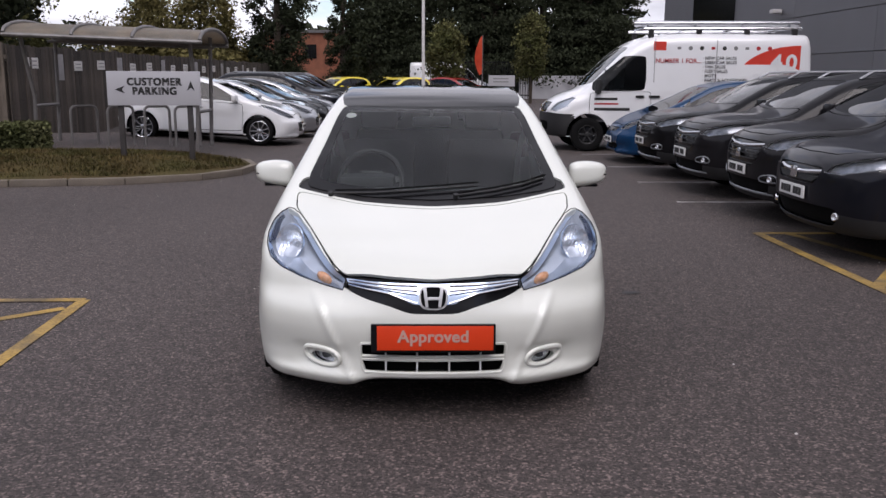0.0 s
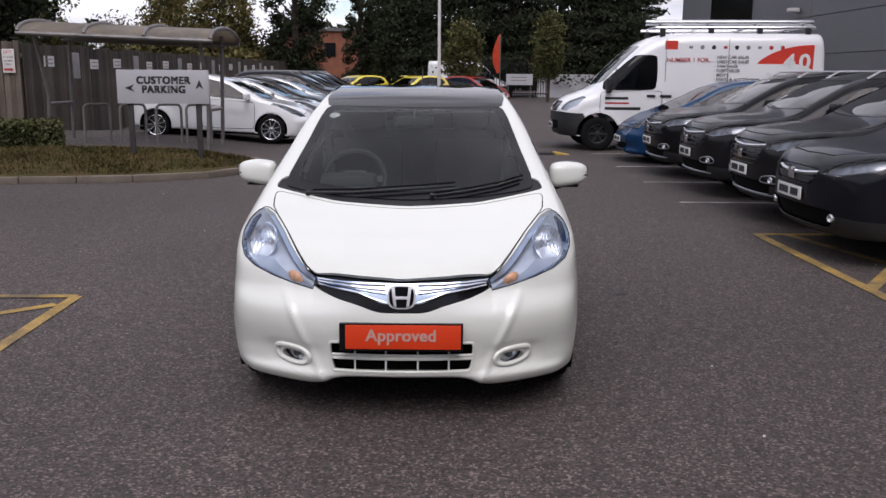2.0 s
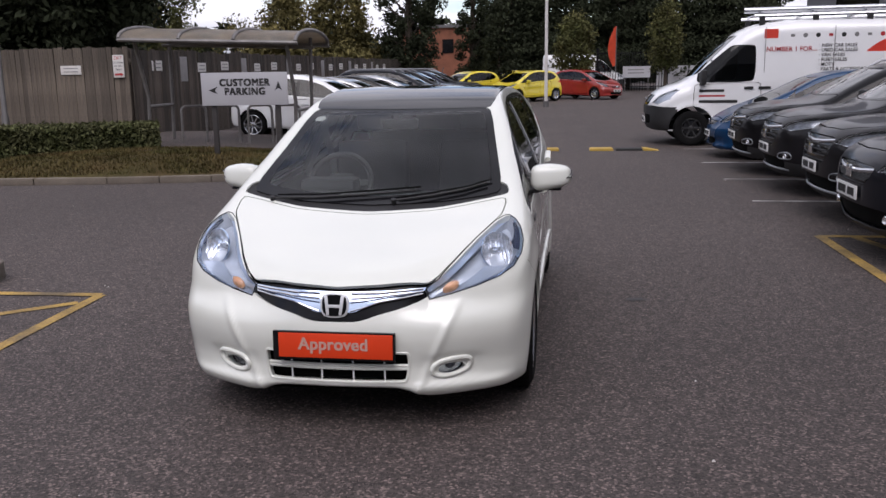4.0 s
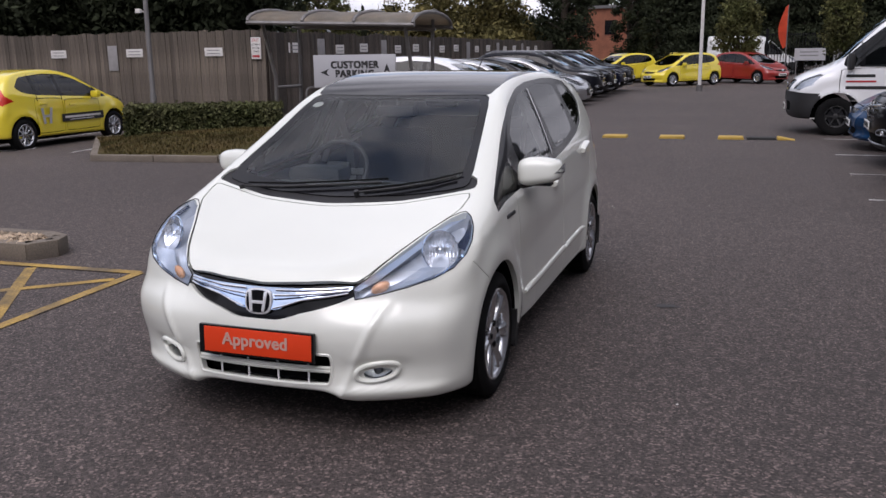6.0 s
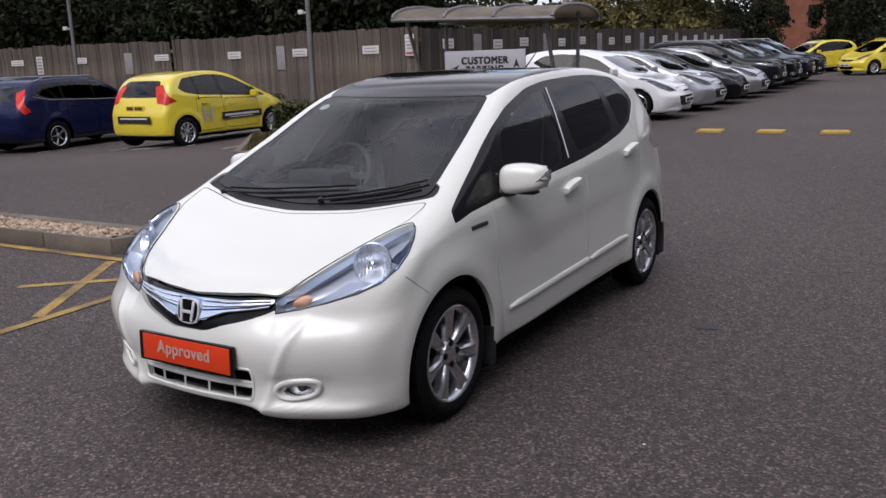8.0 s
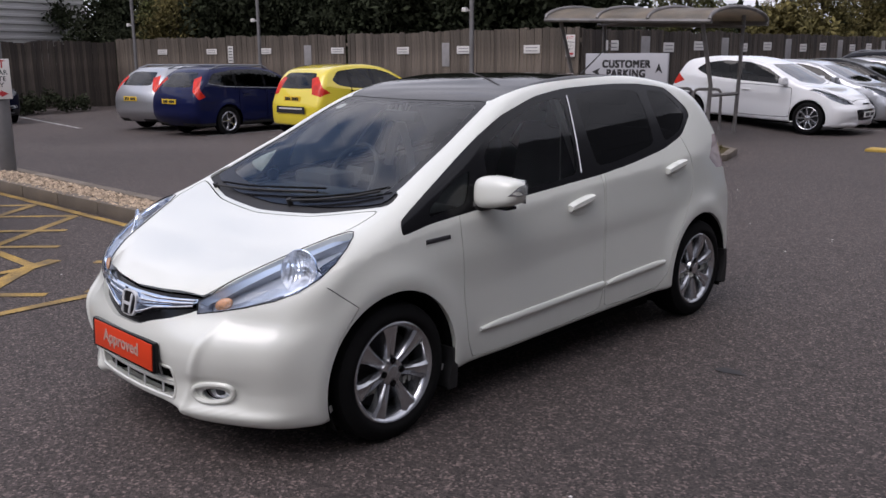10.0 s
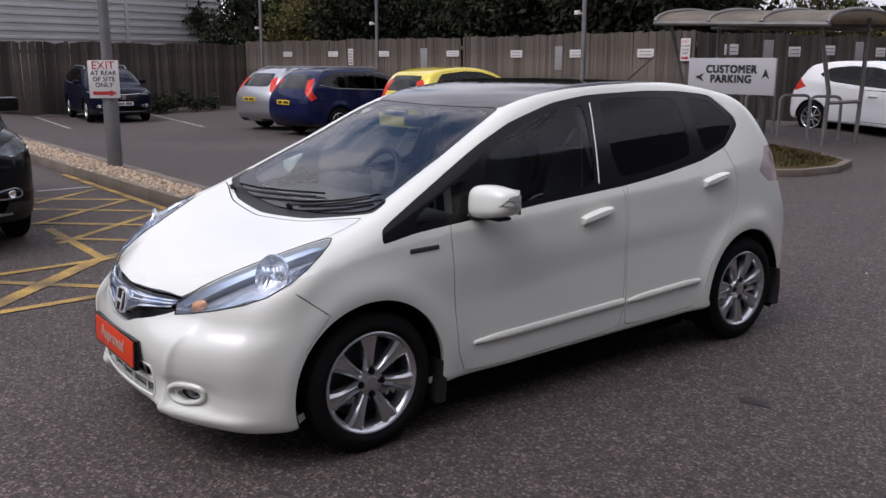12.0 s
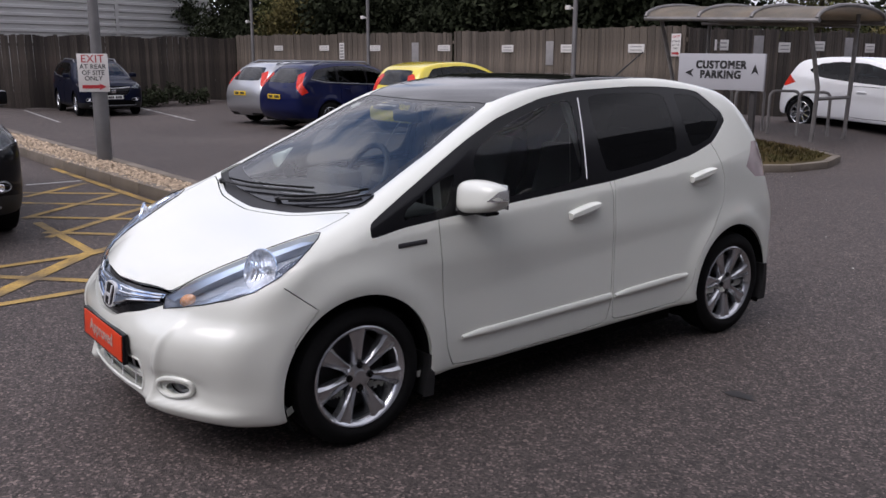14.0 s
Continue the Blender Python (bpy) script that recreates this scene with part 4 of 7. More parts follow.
# ---- trees, hedge and shrubs ----
def leaf_cloud(centres, count, size, seed, flat=0.0):
    """Many small leaf blades scattered about (x, y, z, rx, ry, rz) clumps."""
    rng = np.random.RandomState(seed)
    w = np.array([c[3] * c[4] * c[5] for c in centres]) ** 0.67
    which = rng.choice(len(centres), count, p=w / w.sum())
    c = np.array(centres)[which]
    d = rng.normal(size=(count, 3))
    d /= np.linalg.norm(d, axis=1)[:, None]
    p = c[:, :3] + d * c[:, 3:6] * rng.uniform(0.15, 1.45, (count, 1))
    a = rng.normal(size=(count, 3)) * (1, 1, 1 - flat)
    a /= np.linalg.norm(a, axis=1)[:, None]
    b = np.cross(a, rng.normal(size=(count, 3)))
    b /= np.linalg.norm(b, axis=1)[:, None]
    s = size * rng.uniform(0.5, 1.4, (count, 1))
    v = np.stack([p - a * s, p + b * s * 0.45, p + a * s, p - b * s * 0.45], 1).reshape(-1, 3)
    f = np.arange(count * 4).reshape(-1, 4)
    return v, f


def tree(x, y, tall, spread, ma, label, seed, count=5000, leaf=0.16, low=0.2, style="round", name="tree"):
    rng = random.Random(seed)
    top = empty(name, pose(x, y, 0))
    tagged(top, label, "tree")
    trunk = tube([(0, 0, 0), (0.05 * tall * rng.uniform(-0.5, 0.5), 0, tall * 0.4), (0, 0.02 * tall, tall * 0.92)], [0.03 * tall * 0.7, 0.018 * tall, 0.004 * tall], 8)
    clumps = []
    n = {"shrub": 14, "cone": 70}.get(style, 46)
    for i in range(n):
        u = (i + 0.5) / n
        z = tall * (low + (1 - low) * u)
        if style == "cone":
            r = spread * (1.05 - u) * rng.uniform(0.7, 1.15)
        elif style == "column":
            r = spread * (0.45 + 0.8 * math.sin(math.pi * min(1, 0.25 + u * 0.8))) * rng.uniform(0.5, 0.9)
        else:
            r = spread * math.sqrt(max(0.08, 1 - (2 * u - 0.9) ** 2)) * rng.uniform(0.6, 1.0)
        a = i * 2.4 + rng.uniform(-0.4, 0.4)
        cx, cy = r * 0.8 * math.cos(a), r * 0.8 * math.sin(a)
        k = max(0.22, spread * rng.uniform(0.20, 0.42) * (1.1 - 0.6 * u if style == "cone" else 1))
        clumps.append((cx, cy, z, *((k * 1.35, k * 1.35, k * 0.38) if style == "cone" else (k, k, k * 0.8))))
        if i % 2 == 0:
            tube([(0, 0, z * 0.8), (cx * 0.5, cy * 0.5, z * 0.9), (cx, cy, z)], [0.008 * tall, 0.006 * tall, 0.002 * tall], 5, bm=trunk)
    part("trunk", trunk, bark, top, "brown trunk and limbs")
    v, f = leaf_cloud(clumps, count, leaf, seed)
    mesh_object("crown", v, f, ma, top)
    return top


def shrub_belt(name, points, tall, deep, ma, label, seed, count, leaf=0.14, category="shrubs", sink=0.0):
    """A dense belt of foliage along a line, one stuff object."""
    rng = random.Random(seed)
    clumps = []
    for (x0, y0), (x1, y1) in zip(points, points[1:]):
        n = max(2, int(math.hypot(x1 - x0, y1 - y0) / 0.55))
        for i in range(n):
            u = (i + rng.random()) / n
            h = tall * (0.75 + 0.5 * noise.noise(Vector((x0 + (x1 - x0) * u, y0 + (y1 - y0) * u, seed)) * 0.5))
            for j in range(3):
                k = rng.uniform(0.3, 0.55) * max(0.5, h * 0.35)
                clumps.append((x0 + (x1 - x0) * u + rng.uniform(-deep, deep), y0 + (y1 - y0) * u + rng.uniform(-deep, deep), max(0.25, h * rng.uniform(0.1, 0.95)) + sink, k, k, k))
    v, f = leaf_cloud(clumps, count, leaf, seed)
    v[:, 2] = np.maximum(v[:, 2], sink + 0.02)
    return tagged(mesh_object(name, v, f, ma), label, category, kind="stuff")


def hedge(points, high, wide):
    top = empty("hedge", pose(0, 0, 0))
    tagged(top, "low clipped green hedge on the grass", "hedge")
    bm = bmesh.new()
    for (x0, y0), (x1, y1) in zip(points, points[1:]):
        ang = math.degrees(math.atan2(y1 - y0, x1 - x0))
        ln = math.hypot(x1 - x0, y1 - y0)
        add_box(bm, 0, -wide / 2 + 0.06, 0, ln, wide / 2 - 0.06, high - 0.06, 0.04, pose(x0, y0, 0.09, 0, 0, ang))
    part("core", bm, leaf_dark, top)
    g = np.random.RandomState(4)
    n = 16000
    d = np.array([math.hypot(q[0] - p[0], q[1] - p[1]) for p, q in zip(points, points[1:])])
    which = g.choice(len(d), n, p=d / d.sum())
    P = np.array(points)
    a, b = P[which], P[which + 1]
    t = (b - a) / np.linalg.norm(b - a, axis=1)[:, None]
    nn = np.stack([-t[:, 1], t[:, 0]], 1)
    u = g.uniform(0, 1, (n, 1))
    face = g.uniform(0, 2 * high + wide, n)
    off = np.where(face < high, -wide / 2, np.where(face < 2 * high, wide / 2, g.uniform(-wide / 2, wide / 2, n))) + g.normal(0, 0.025, n)
    z = np.where(face < 2 * high, face % high, high) + g.normal(0, 0.025, n) + 0.09
    xy = a + (b - a) * u + nn * off[:, None]
    p = np.stack([xy[:, 0], xy[:, 1], np.maximum(z, 0.1)], 1)
    aa = g.normal(size=(n, 3))
    aa /= np.linalg.norm(aa, axis=1)[:, None]
    bb = np.cross(aa, g.normal(size=(n, 3)))
    bb /= np.linalg.norm(bb, axis=1)[:, None]
    s = 0.035 * g.uniform(0.6, 1.4, (n, 1))
    vv = np.stack([p - aa * s, p + bb * s * 0.5, p + aa * s, p - bb * s * 0.5], 1).reshape(-1, 3)
    mesh_object("leaves", vv, np.arange(n * 4).reshape(-1, 4), leaf_hedge, top)


hedge([(-9.35, 10.15), (-8.3, 10.65), (-6.75, 11.45)], 0.57, 0.85)
shrub_belt("fence_shrubs", [(-14.0, 14.1), (-9.4, 13.9)], 0.9, 0.35, leaf_dark, "dark low shrubs against the fence", 11, 7000, 0.06, sink=-0.2)
shrub_belt("fence_shrubs", [(-27.3, 11.0), (-26.0, 7.0)], 0.5, 0.4, leaf_dark, "dark low shrubs against the fence", 12, 3000, 0.07, sink=-0.27)
shrub_belt("wood_belt", [(-36.5, 15.2), (-29.0, 16.2), (-18.0, 17.6), (-9.6, 17.4)], 5.6, 1.2, leaf_dark, "dense dark woodland foliage behind the fence", 13, 150000, 0.105, "woodland")
shrub_belt("wood_belt", [(-38.0, 20.0), (-28.0, 21.0), (-18.0, 22.0), (-13.0, 21.5)], 8.5, 1.8, leaf_dark, "dense dark woodland foliage behind the fence", 14, 90000, 0.18, "woodland")
shrub_belt("wood_belt", [(-11.0, 24.0), (-10.6, 34.0), (-10.2, 47.0)], 3.4, 0.9, leaf_olive, "olive autumn bushes behind the fence", 15, 30000, 0.12, "woodland")
shrub_belt("wood_belt", [(-60.0, 80.0), (-10.0, 84.0), (40.0, 88.0)], 7.0, 3.0, leaf_dark, "dark far trees on the horizon", 16, 30000, 0.5, "woodland")
T1, T2, T3 = "dark green conifer with drooping branches", "slender upright green tree", "broad olive-green tree in early autumn leaf"
for x, y, h, s, k in ((-3.2, 60, 14, 3.4, 1), (1.0, 63, 15, 3.6, 2), (4.6, 60, 14, 3.4, 3), (8.4, 62, 15, 3.6, 4), (11.6, 61, 13, 3.2, 5), (14.2, 64, 12, 2.8, 6)):
    tree(x, y, h, s, leaf_dark, T1, 20 + k, 42000, 0.13, 0.06, "cone", "conifer")
tree(-4.55, 46, 8.6, 1.0, leaf_dark, T2, 31, 14300, 0.088, 0.08, "column")
tree(-3.0, 44, 5.0, 0.9, leaf_dark, T2, 32, 5720, 0.102, 0.10, "column")
tree(-8.35, 46, 11.0, 2.0, leaf_dark, T2, 33, 24200, 0.109, 0.05, "column")
tree(-11.6, 43, 6.6, 1.9, leaf_olive, T3, 34, 14300, 0.109, 0.1)
tree(-13.6, 40, 5.4, 1.7, leaf_olive, T3, 35, 9900, 0.095, 0.15)
tree(-20.5, 40, 7.6, 2.2, leaf_green, T3, 37, 13200, 0.102, 0.15)
tree(-17.0, 42, 4.2, 1.8, leaf_olive, "thin bush with sparse autumn leaves", 36, 1980, 0.082, 0.2)
tree(-21.0, 27, 5.6, 2.2, leaf_green, T3, 38, 12100, 0.102, 0.15)
tree(-17.0, 22.5, 6.0, 2.4, leaf_green, T3, 43, 14300, 0.095, 0.15)
tree(-24.5, 22.5, 7.5, 2.8, leaf_dark, T3, 39, 14300, 0.109, 0.15)
tree(-26.5, 30, 8.5, 2.8, leaf_green, T3, 40, 13200, 0.116, 0.15)
tree(1.0, 43, 4.1, 1.15, leaf_green, "small bushy street tree", 41, 7920, 0.088, 0.22)
tree(6.0, 47, 4.9, 1.1, leaf_green, "small yellowing street tree", 42, 5720, 0.088, 0.3)
tree(-27.5, 14.8, 3.6, 1.3, leaf_olive, "leafy bush leaning over the fence", 44, 6600, 0.068, 0.3)
tree(-28.6, 15.2, 4.4, 1.5, leaf_green, "leafy bush leaning over the fence", 45, 6600, 0.068, 0.3)


# ---- buildings and far things ----
def ribbed_hall():
    top = empty("industrial_hall", pose(-29.0, -12.0, 0, 0, 0, math.degrees(math.atan2(26.0, -8.4))))
    tagged(top, "silver industrial hall with horizontal ribbed cladding", "building")
    bm = bmesh.new()
    z, rows = 0.0, []
    while z < 9.0:
        for dz, dy in ((0.0, 0.0), (0.14, 0.0), (0.17, 0.07), (0.27, 0.07), (0.29, 0.0)):
            rows.append((z + dz, dy))
        z += 0.31
    a = [bm.verts.new((-6, -y, z)) for z, y in rows]
    b = [bm.verts.new((29.5, -y, z)) for z, y in rows]
    c = [bm.verts.new((29.5, 8, z)) for z, y in rows]
    for i in range(len(rows) - 1):
        bm.faces.new((a[i], b[i], b[i + 1], a[i + 1]))
        bm.faces.new((b[i], c[i], c[i + 1], b[i + 1]))
    bmesh.ops.recalc_face_normals(bm, faces=bm.faces)
    part("wall", bm, cladding, top, smooth=20)
    for x in (-2, 4.5, 11.0, 17.5, 24.0):
        part("cover_strip", box(x, -0.07, 0, x + 0.18, -0.02, 9.1), cladding, top, smooth=None)
    part("roof", box(-6.2, -0.2, 9.06, 29.7, 8.2, 9.4), lamp_steel, top, smooth=None)


ribbed_hall()


def showroom():
    top = empty("showroom_building", pose(11.0, 37.5, 0))
    tagged(top, "large grey metal-panelled showroom building", "building")
    part("wall", box(0.05, -80, 0, 14, 0, 11.0), panel_grey, top, smooth=None)
    for j in range(10):
        for i in range(16):
            z0, y1 = j * 1.1, -i * 5.0
            if j in (3, 4) and i in (0, 1):
                continue
            part("wall_panel", box(0, y1 - 4.985, z0 + 0.012, 0.06, y1, z0 + 1.088, 0.004), panel_grey, top, smooth=None)
    part("window_recess", box(0.02, -9.6, 3.32, 0.08, -4.6, 5.4), gloss_black, top, "dark window opening")
    part("flood_light", box(-0.35, -14.2, 3.5, -0.05, -13.9, 3.62, 0.03), sign_white, top, "small white flood light")
    part("flood_arm", tube([(0.0, -14.05, 3.5), (-0.2, -14.05, 3.54)], 0.03, 6), sign_white, top)


showroom()


def brick_house():
    top = empty("brick_building", pose(-10.2, 75, 0))
    tagged(top, "far orange brick building with a low roof", "building")
    part("wall", box(-4, 0, 0, 3.2, 9, 5.2), brick_orange, top, smooth=None)
    part("roof", prism([(-4.2, 5.2), (3.4, 5.2), (3.4, 5.45), (-4.2, 5.45)], 9.4), lamp_steel, top, m=pose(0, -0.2, 0))
    for x in (-3, -0.5):
        part("window", box(x, -0.05, 3.0, x + 1.0, 0.05, 4.2), gloss_black, top, smooth=None)


brick_house()

# unseen plain building added behind the lane to darken reflections of the low sky
closing = part("wall_south", box(-45, -26.0, 0, 24, -20.0, 6.0), panel_grey, None, smooth=None)
tagged(closing, "unseen plain grey wall added to darken reflections and block low sky", "wall", kind="structure")

flag_pole = empty("flag_pole", pose(-0.15, 32.5, 0))
tagged(flag_pole, "tall white flag pole", "flag pole")
part("pole", tube([(0, 0, 0), (0, 0, 9.5)], [0.07, 0.05], 10), sign_white, flag_pole)
part("base", tube([(0, 0, 0), (0, 0, 0.25)], 0.12, 10), lamp_steel, flag_pole)
orange_cloth = material("orange flag cloth", (0.72, 0.10, 0.04), 0.8, spread=0.1, scale=4)
banner = empty("banner_flag", pose(3.45, 51, 0))
tagged(banner, "orange feather banner flag on a slim pole", "flag")
part("pole", tube([(0, 0, 0), (0, 0, 4.0)], 0.03, 6), lamp_steel, banner)
bm = bmesh.new()
lo, hi = [], []
for i in range(9):
    z = 1.7 + i * 0.29
    w = 0.62 * math.sin(math.pi * (0.28 + 0.70 * (1 - i / 8) * 0.9)) * (1 - 0.75 * (i / 8) ** 2)
    lo.append(bm.verts.new((0, 0.0, z)))
    hi.append(bm.verts.new((-w, 0.08 * math.sin(i), z - 0.10)))
for i in range(8):
    bm.faces.new((lo[i], hi[i], hi[i + 1], lo[i + 1]))
bmesh.ops.solidify(bm, geom=list(bm.faces), thickness=0.01)
part("cloth", bm, orange_cloth, banner, "orange cloth")
far_lamp = empty("street_lamp", pose(-4.0, 58, 0))
tagged(far_lamp, "far grey street lamp", "lamp")
part("column", tube([(0, 0, 0), (0, 0, 5.0)], 0.06, 8), lamp_steel, far_lamp)
part("lantern", box(-0.55, -0.12, 5.0, 0.12, 0.12, 5.12, 0.03), lamp_steel, far_lamp)
gate = empty("steel_fence", pose(2.4, 54, 0))
tagged(gate, "black steel railing fence and gate", "fence")
for i in range(26):
    part("bar", tube([(i * 0.17, 0, 0.05), (i * 0.17, 0, 2.5)], 0.02, 5), gloss_black, gate)
for z in (0.3, 2.4):
    part("rail", box(0, -0.03, z, 4.3, 0.03, z + 0.06), gloss_black, gate, smooth=None)
for x in (-0.05, 4.3):
    part("gate_post", box(x, -0.08, 0, x + 0.16, 0.08, 2.75), gloss_black, gate, smooth=None)
info = empty("info_board", pose(4.0, 53.2, 0))
tagged(info, "pale information board on posts", "sign")
part("board", box(0, 0, 0.9, 1.7, 0.04, 1.6), sign_grey, info, smooth=None)
for x in (0.1, 1.55):
    part("post", box(x, 0.045, 0, x + 0.06, 0.1, 1.55), lamp_steel, info, smooth=None)
for i in range(2):
    part("text_bar", box(0.3, -0.004, 1.35 - i * 0.2, 1.3, -0.001, 1.42 - i * 0.2), grey_ink, info, smooth=None)
low_wall = part("boundary_wall", box(6.5, 58, 0, 16, 58.3, 1.6), sign_grey, None, smooth=None)
tagged(low_wall, "far pale boundary wall", "wall", kind="structure")


# ---- the white hatchback ----
def step_up(t, soft):
    return 1 / (1 + np.exp(-np.clip(t / soft, -40, 40)))


def bend(t, soft):
    """Zero below 0, t above it, with a firm rounded bend between."""
    return soft * np.logaddexp(0, t / soft)


def hatch_nose(x, z):
    """Bumper relief: a crease from each lamp down to the intake with a flatter panel outside it, a level bend at plate height and a proud lower lip."""
    line = 0.424 + (z - 0.355) * 0.45
    low = step_up(0.588 - z, 0.010)
    panel = (0.20 * bend(x - line, 0.012) - 0.15 * x ** 4) * low
    ridge = -0.009 * np.exp(-((x - line) / 0.021) ** 2) * low
    level = 0.16 * bend(z - 0.50, 0.010) * step_up(0.60 - z, 0.02)
    reach = (0.30 + 0.70 * step_up(x - 0.35, 0.02)) * step_up(0.75 - x, 0.03)
    lip = -0.034 * step_up(0.236 - z, 0.009) * reach
    pocket = 0.014 * np.exp(-(((x - 0.505) / 0.115) ** 4 + ((z - 0.308) / 0.052) ** 4))
    lamps = 0.05 * np.clip((x - 0.18) / 0.22, 0, 1) ** 1.5 * step_up(z - 0.56, 0.02)
    return panel + ridge + level + lip + lamps + pocket


def hatch_flank(y, z):
    """A firm shoulder crease along the door handles, a hollow below it and a lower bend from which the doors flare to the sill."""
    doors = np.clip((y - 0.25) / 0.5, 0, 1) * np.clip((2.80 - y) / 0.35, 0, 1)
    high, low = z - 0.825 - 0.072 * y, z - 0.515 - 0.085 * y
    return doors * (0.006 - 0.05 * (z - 0.55) + 0.115 * bend(low, 0.010) - 0.16 * bend(high, 0.008))


def hatch_under(x, y):
    """How far the lower edge lies above the lowest point of the lip: higher in the middle of the bumper and along the sills."""
    nose = step_up(-0.30 - y, 0.02)
    return nose * 0.050 * step_up(0.33 - x, 0.03) + (1 - nose) * (0.040 + 0.018 * np.clip(y, 0, 3))


HATCH = dict(
    half=0.8475, y0=-0.775, y1=3.08, tall=1.50, clear=0.165, tumble=0.30, curl=0.20, shoulder=curve((-1, 0.10), (0.3, 0.09), (1.0, 0.035), (2.2, 0.035), (2.8, 0.07), (3.3, 0.08)), under=hatch_under, brow=0.09, spine=0.62,
    top=((-0.9, 0.55), (-0.66, 0.69), (-0.35, 0.80), (0.0, 0.925), (0.45, 1.155), (0.95, 1.385), (1.25, 1.452), (1.65, 1.483), (2.1, 1.470), (2.5, 1.415), (2.8, 1.335), (3.2, 1.17)),
    front=((0.1, -0.64), (0.22, -0.735), (0.32, -0.745), (0.45, -0.765), (0.55, -0.755), (0.63, -0.735), (0.72, -0.69), (0.9, -0.5)),
    rear=((0.1, 2.98), (0.3, 3.06), (0.6, 3.08), (0.85, 3.01), (1.1, 2.90), (1.3, 2.76), (1.5, 2.55)),
    width=((-0.9, 0.785), (-0.5, 0.818), (0.0, 0.850), (0.6, 0.835), (1.5, 0.838), (2.3, 0.85), (2.8, 0.825), (3.1, 0.78)),
    belt=((-0.8, 0.70), (0.0, 0.83), (0.5, 0.88), (1.5, 0.94), (2.2, 0.99), (2.7, 1.06), (3.1, 1.1)),
    flank=((0.15, 0.95), (0.3, 0.975), (0.5, 0.985), (0.7, 0.985), (0.85, 0.965), (1.05, 0.93)),
    crown=((-0.8, 0.05), (-0.5, 0.0), (-0.2, -0.03), (0.1, -0.01), (0.6, 0.05), (1.0, 0.035), (1.6, 0.03), (2.2, 0.035), (2.8, 0.07)),
    sweep=(0.22, 0.27), nose=hatch_nose, shape=hatch_flank, flares=((0.0, 0.30, 0.38), (2.5, 0.30, 0.38)))
WHEELS_Y = (0.0, 2.5)


def wheel(parent, x, y, r, rim_r, out, spokes=8, width=0.185, fancy=True, rim_mat=None, turn=0.0, hub_label=""):
    """Tyre with rim and spokes; out is +1 or -1, the side that it faces."""
    m = pose(x, y, r) @ Matrix.Diagonal((out, 1, 1, 1)) @ pose(0, 0, 0, turn)
    w = width
    flip = out < 0
    prof = [(-0.5 * w, rim_r + 0.005), (-0.48 * w, r - 0.035), (-0.40 * w, r - 0.008), (-0.25 * w, r), (0.0, r), (0.12 * w, r - 0.001), (0.25 * w, r), (0.40 * w, r - 0.008), (0.48 * w, r - 0.035), (0.51 * w, r - 0.055), (0.49 * w, rim_r + 0.012), (0.44 * w, rim_r - 0.002), (0.40 * w, rim_r - 0.006)]
    wh = empty("wheel")
    wh.parent = parent

    def put(name, bm, ma, par, label=""):
        bm.transform(m)
        if flip:
            bmesh.ops.reverse_faces(bm, faces=bm.faces)
        return part(name, bm, ma, par, label)
    put("tyre", lathe(prof, 40 if fancy else 24), rubber, wh, "black rubber tyre")
    rim = put("rim", lathe([(0.45 * w, rim_r), (0.47 * w, rim_r - 0.006), (0.45 * w, rim_r - 0.013), (0.36 * w, rim_r - 0.026), (0.28 * w, rim_r - 0.030), (-0.35 * w, rim_r - 0.03)], 40 if fancy else 24), rim_mat or alloy, wh, "silver alloy rim")
    put("brake_disc", lathe([(-0.05 * w, rim_r - 0.05), (-0.05 * w, 0.03), (-0.06 * w, 0.0)], 24), alloy_dark, wh)
    put("barrel", lathe([(-0.36 * w, rim_r - 0.02), (-0.36 * w, 0.01)], 24), dark_void, wh)
    bm = bmesh.new()
    n = spokes
    wide = ((0.040, 0.020), (rim_r * 0.42, 0.024), (rim_r * 0.70, 0.033), (rim_r - 0.014, 0.052)) if fancy else ((0.045, 0.019), (rim_r * 0.55, 0.017), (rim_r - 0.012, 0.026))
    for i in range(n):
        a = 2 * math.pi * i / n
        pts = []
        for k, (rr, hw) in enumerate(wide):
            row = []
            xx = (0.33 + 0.10 * math.sin(1.7 * k / (len(wide) - 1))) * w
            for s, dx in ((-1.0, -0.22 * w), (-0.88, -0.05 * w), (-0.55, 0.0), (0.0, -0.035 * w if fancy else 0.0), (0.55, 0.0), (0.88, -0.05 * w), (1.0, -0.22 * w)):
                row.append(bm.verts.new((xx + dx, rr * math.cos(a) - s * hw * math.sin(a), rr * math.sin(a) + s * hw * math.cos(a))))
            pts.append(row)
        for p, q in zip(pts, pts[1:]):
            for j in range(6):
                bm.faces.new((p[j], p[j + 1], q[j + 1], q[j]))
    put("spokes", bm, rim_mat or alloy, rim)
    put("hub", lathe([(0.28 * w, 0.062), (0.36 * w, 0.056), (0.39 * w, 0.035), (0.395 * w, 0.030), (0.41 * w, 0.026), (0.41 * w, 0.0)], 24), rim_mat or alloy, rim)
    if fancy:
        for i in range(4):
            a = 2 * math.pi * i / 4 - radians(turn)
            bm = lathe([(0.37 * w, 0.0155), (0.405 * w, 0.0145), (0.385 * w, 0.0115), (0.385 * w, 0.0095), (0.425 * w, 0.008), (0.425 * w, 0.0)], 10)
            bm.transform(Matrix.Translation((0, 0.050 * math.cos(a), 0.050 * math.sin(a))))
            put("wheel_nut", bm, gloss_black, rim, "dark recessed wheel nut")
    return wh


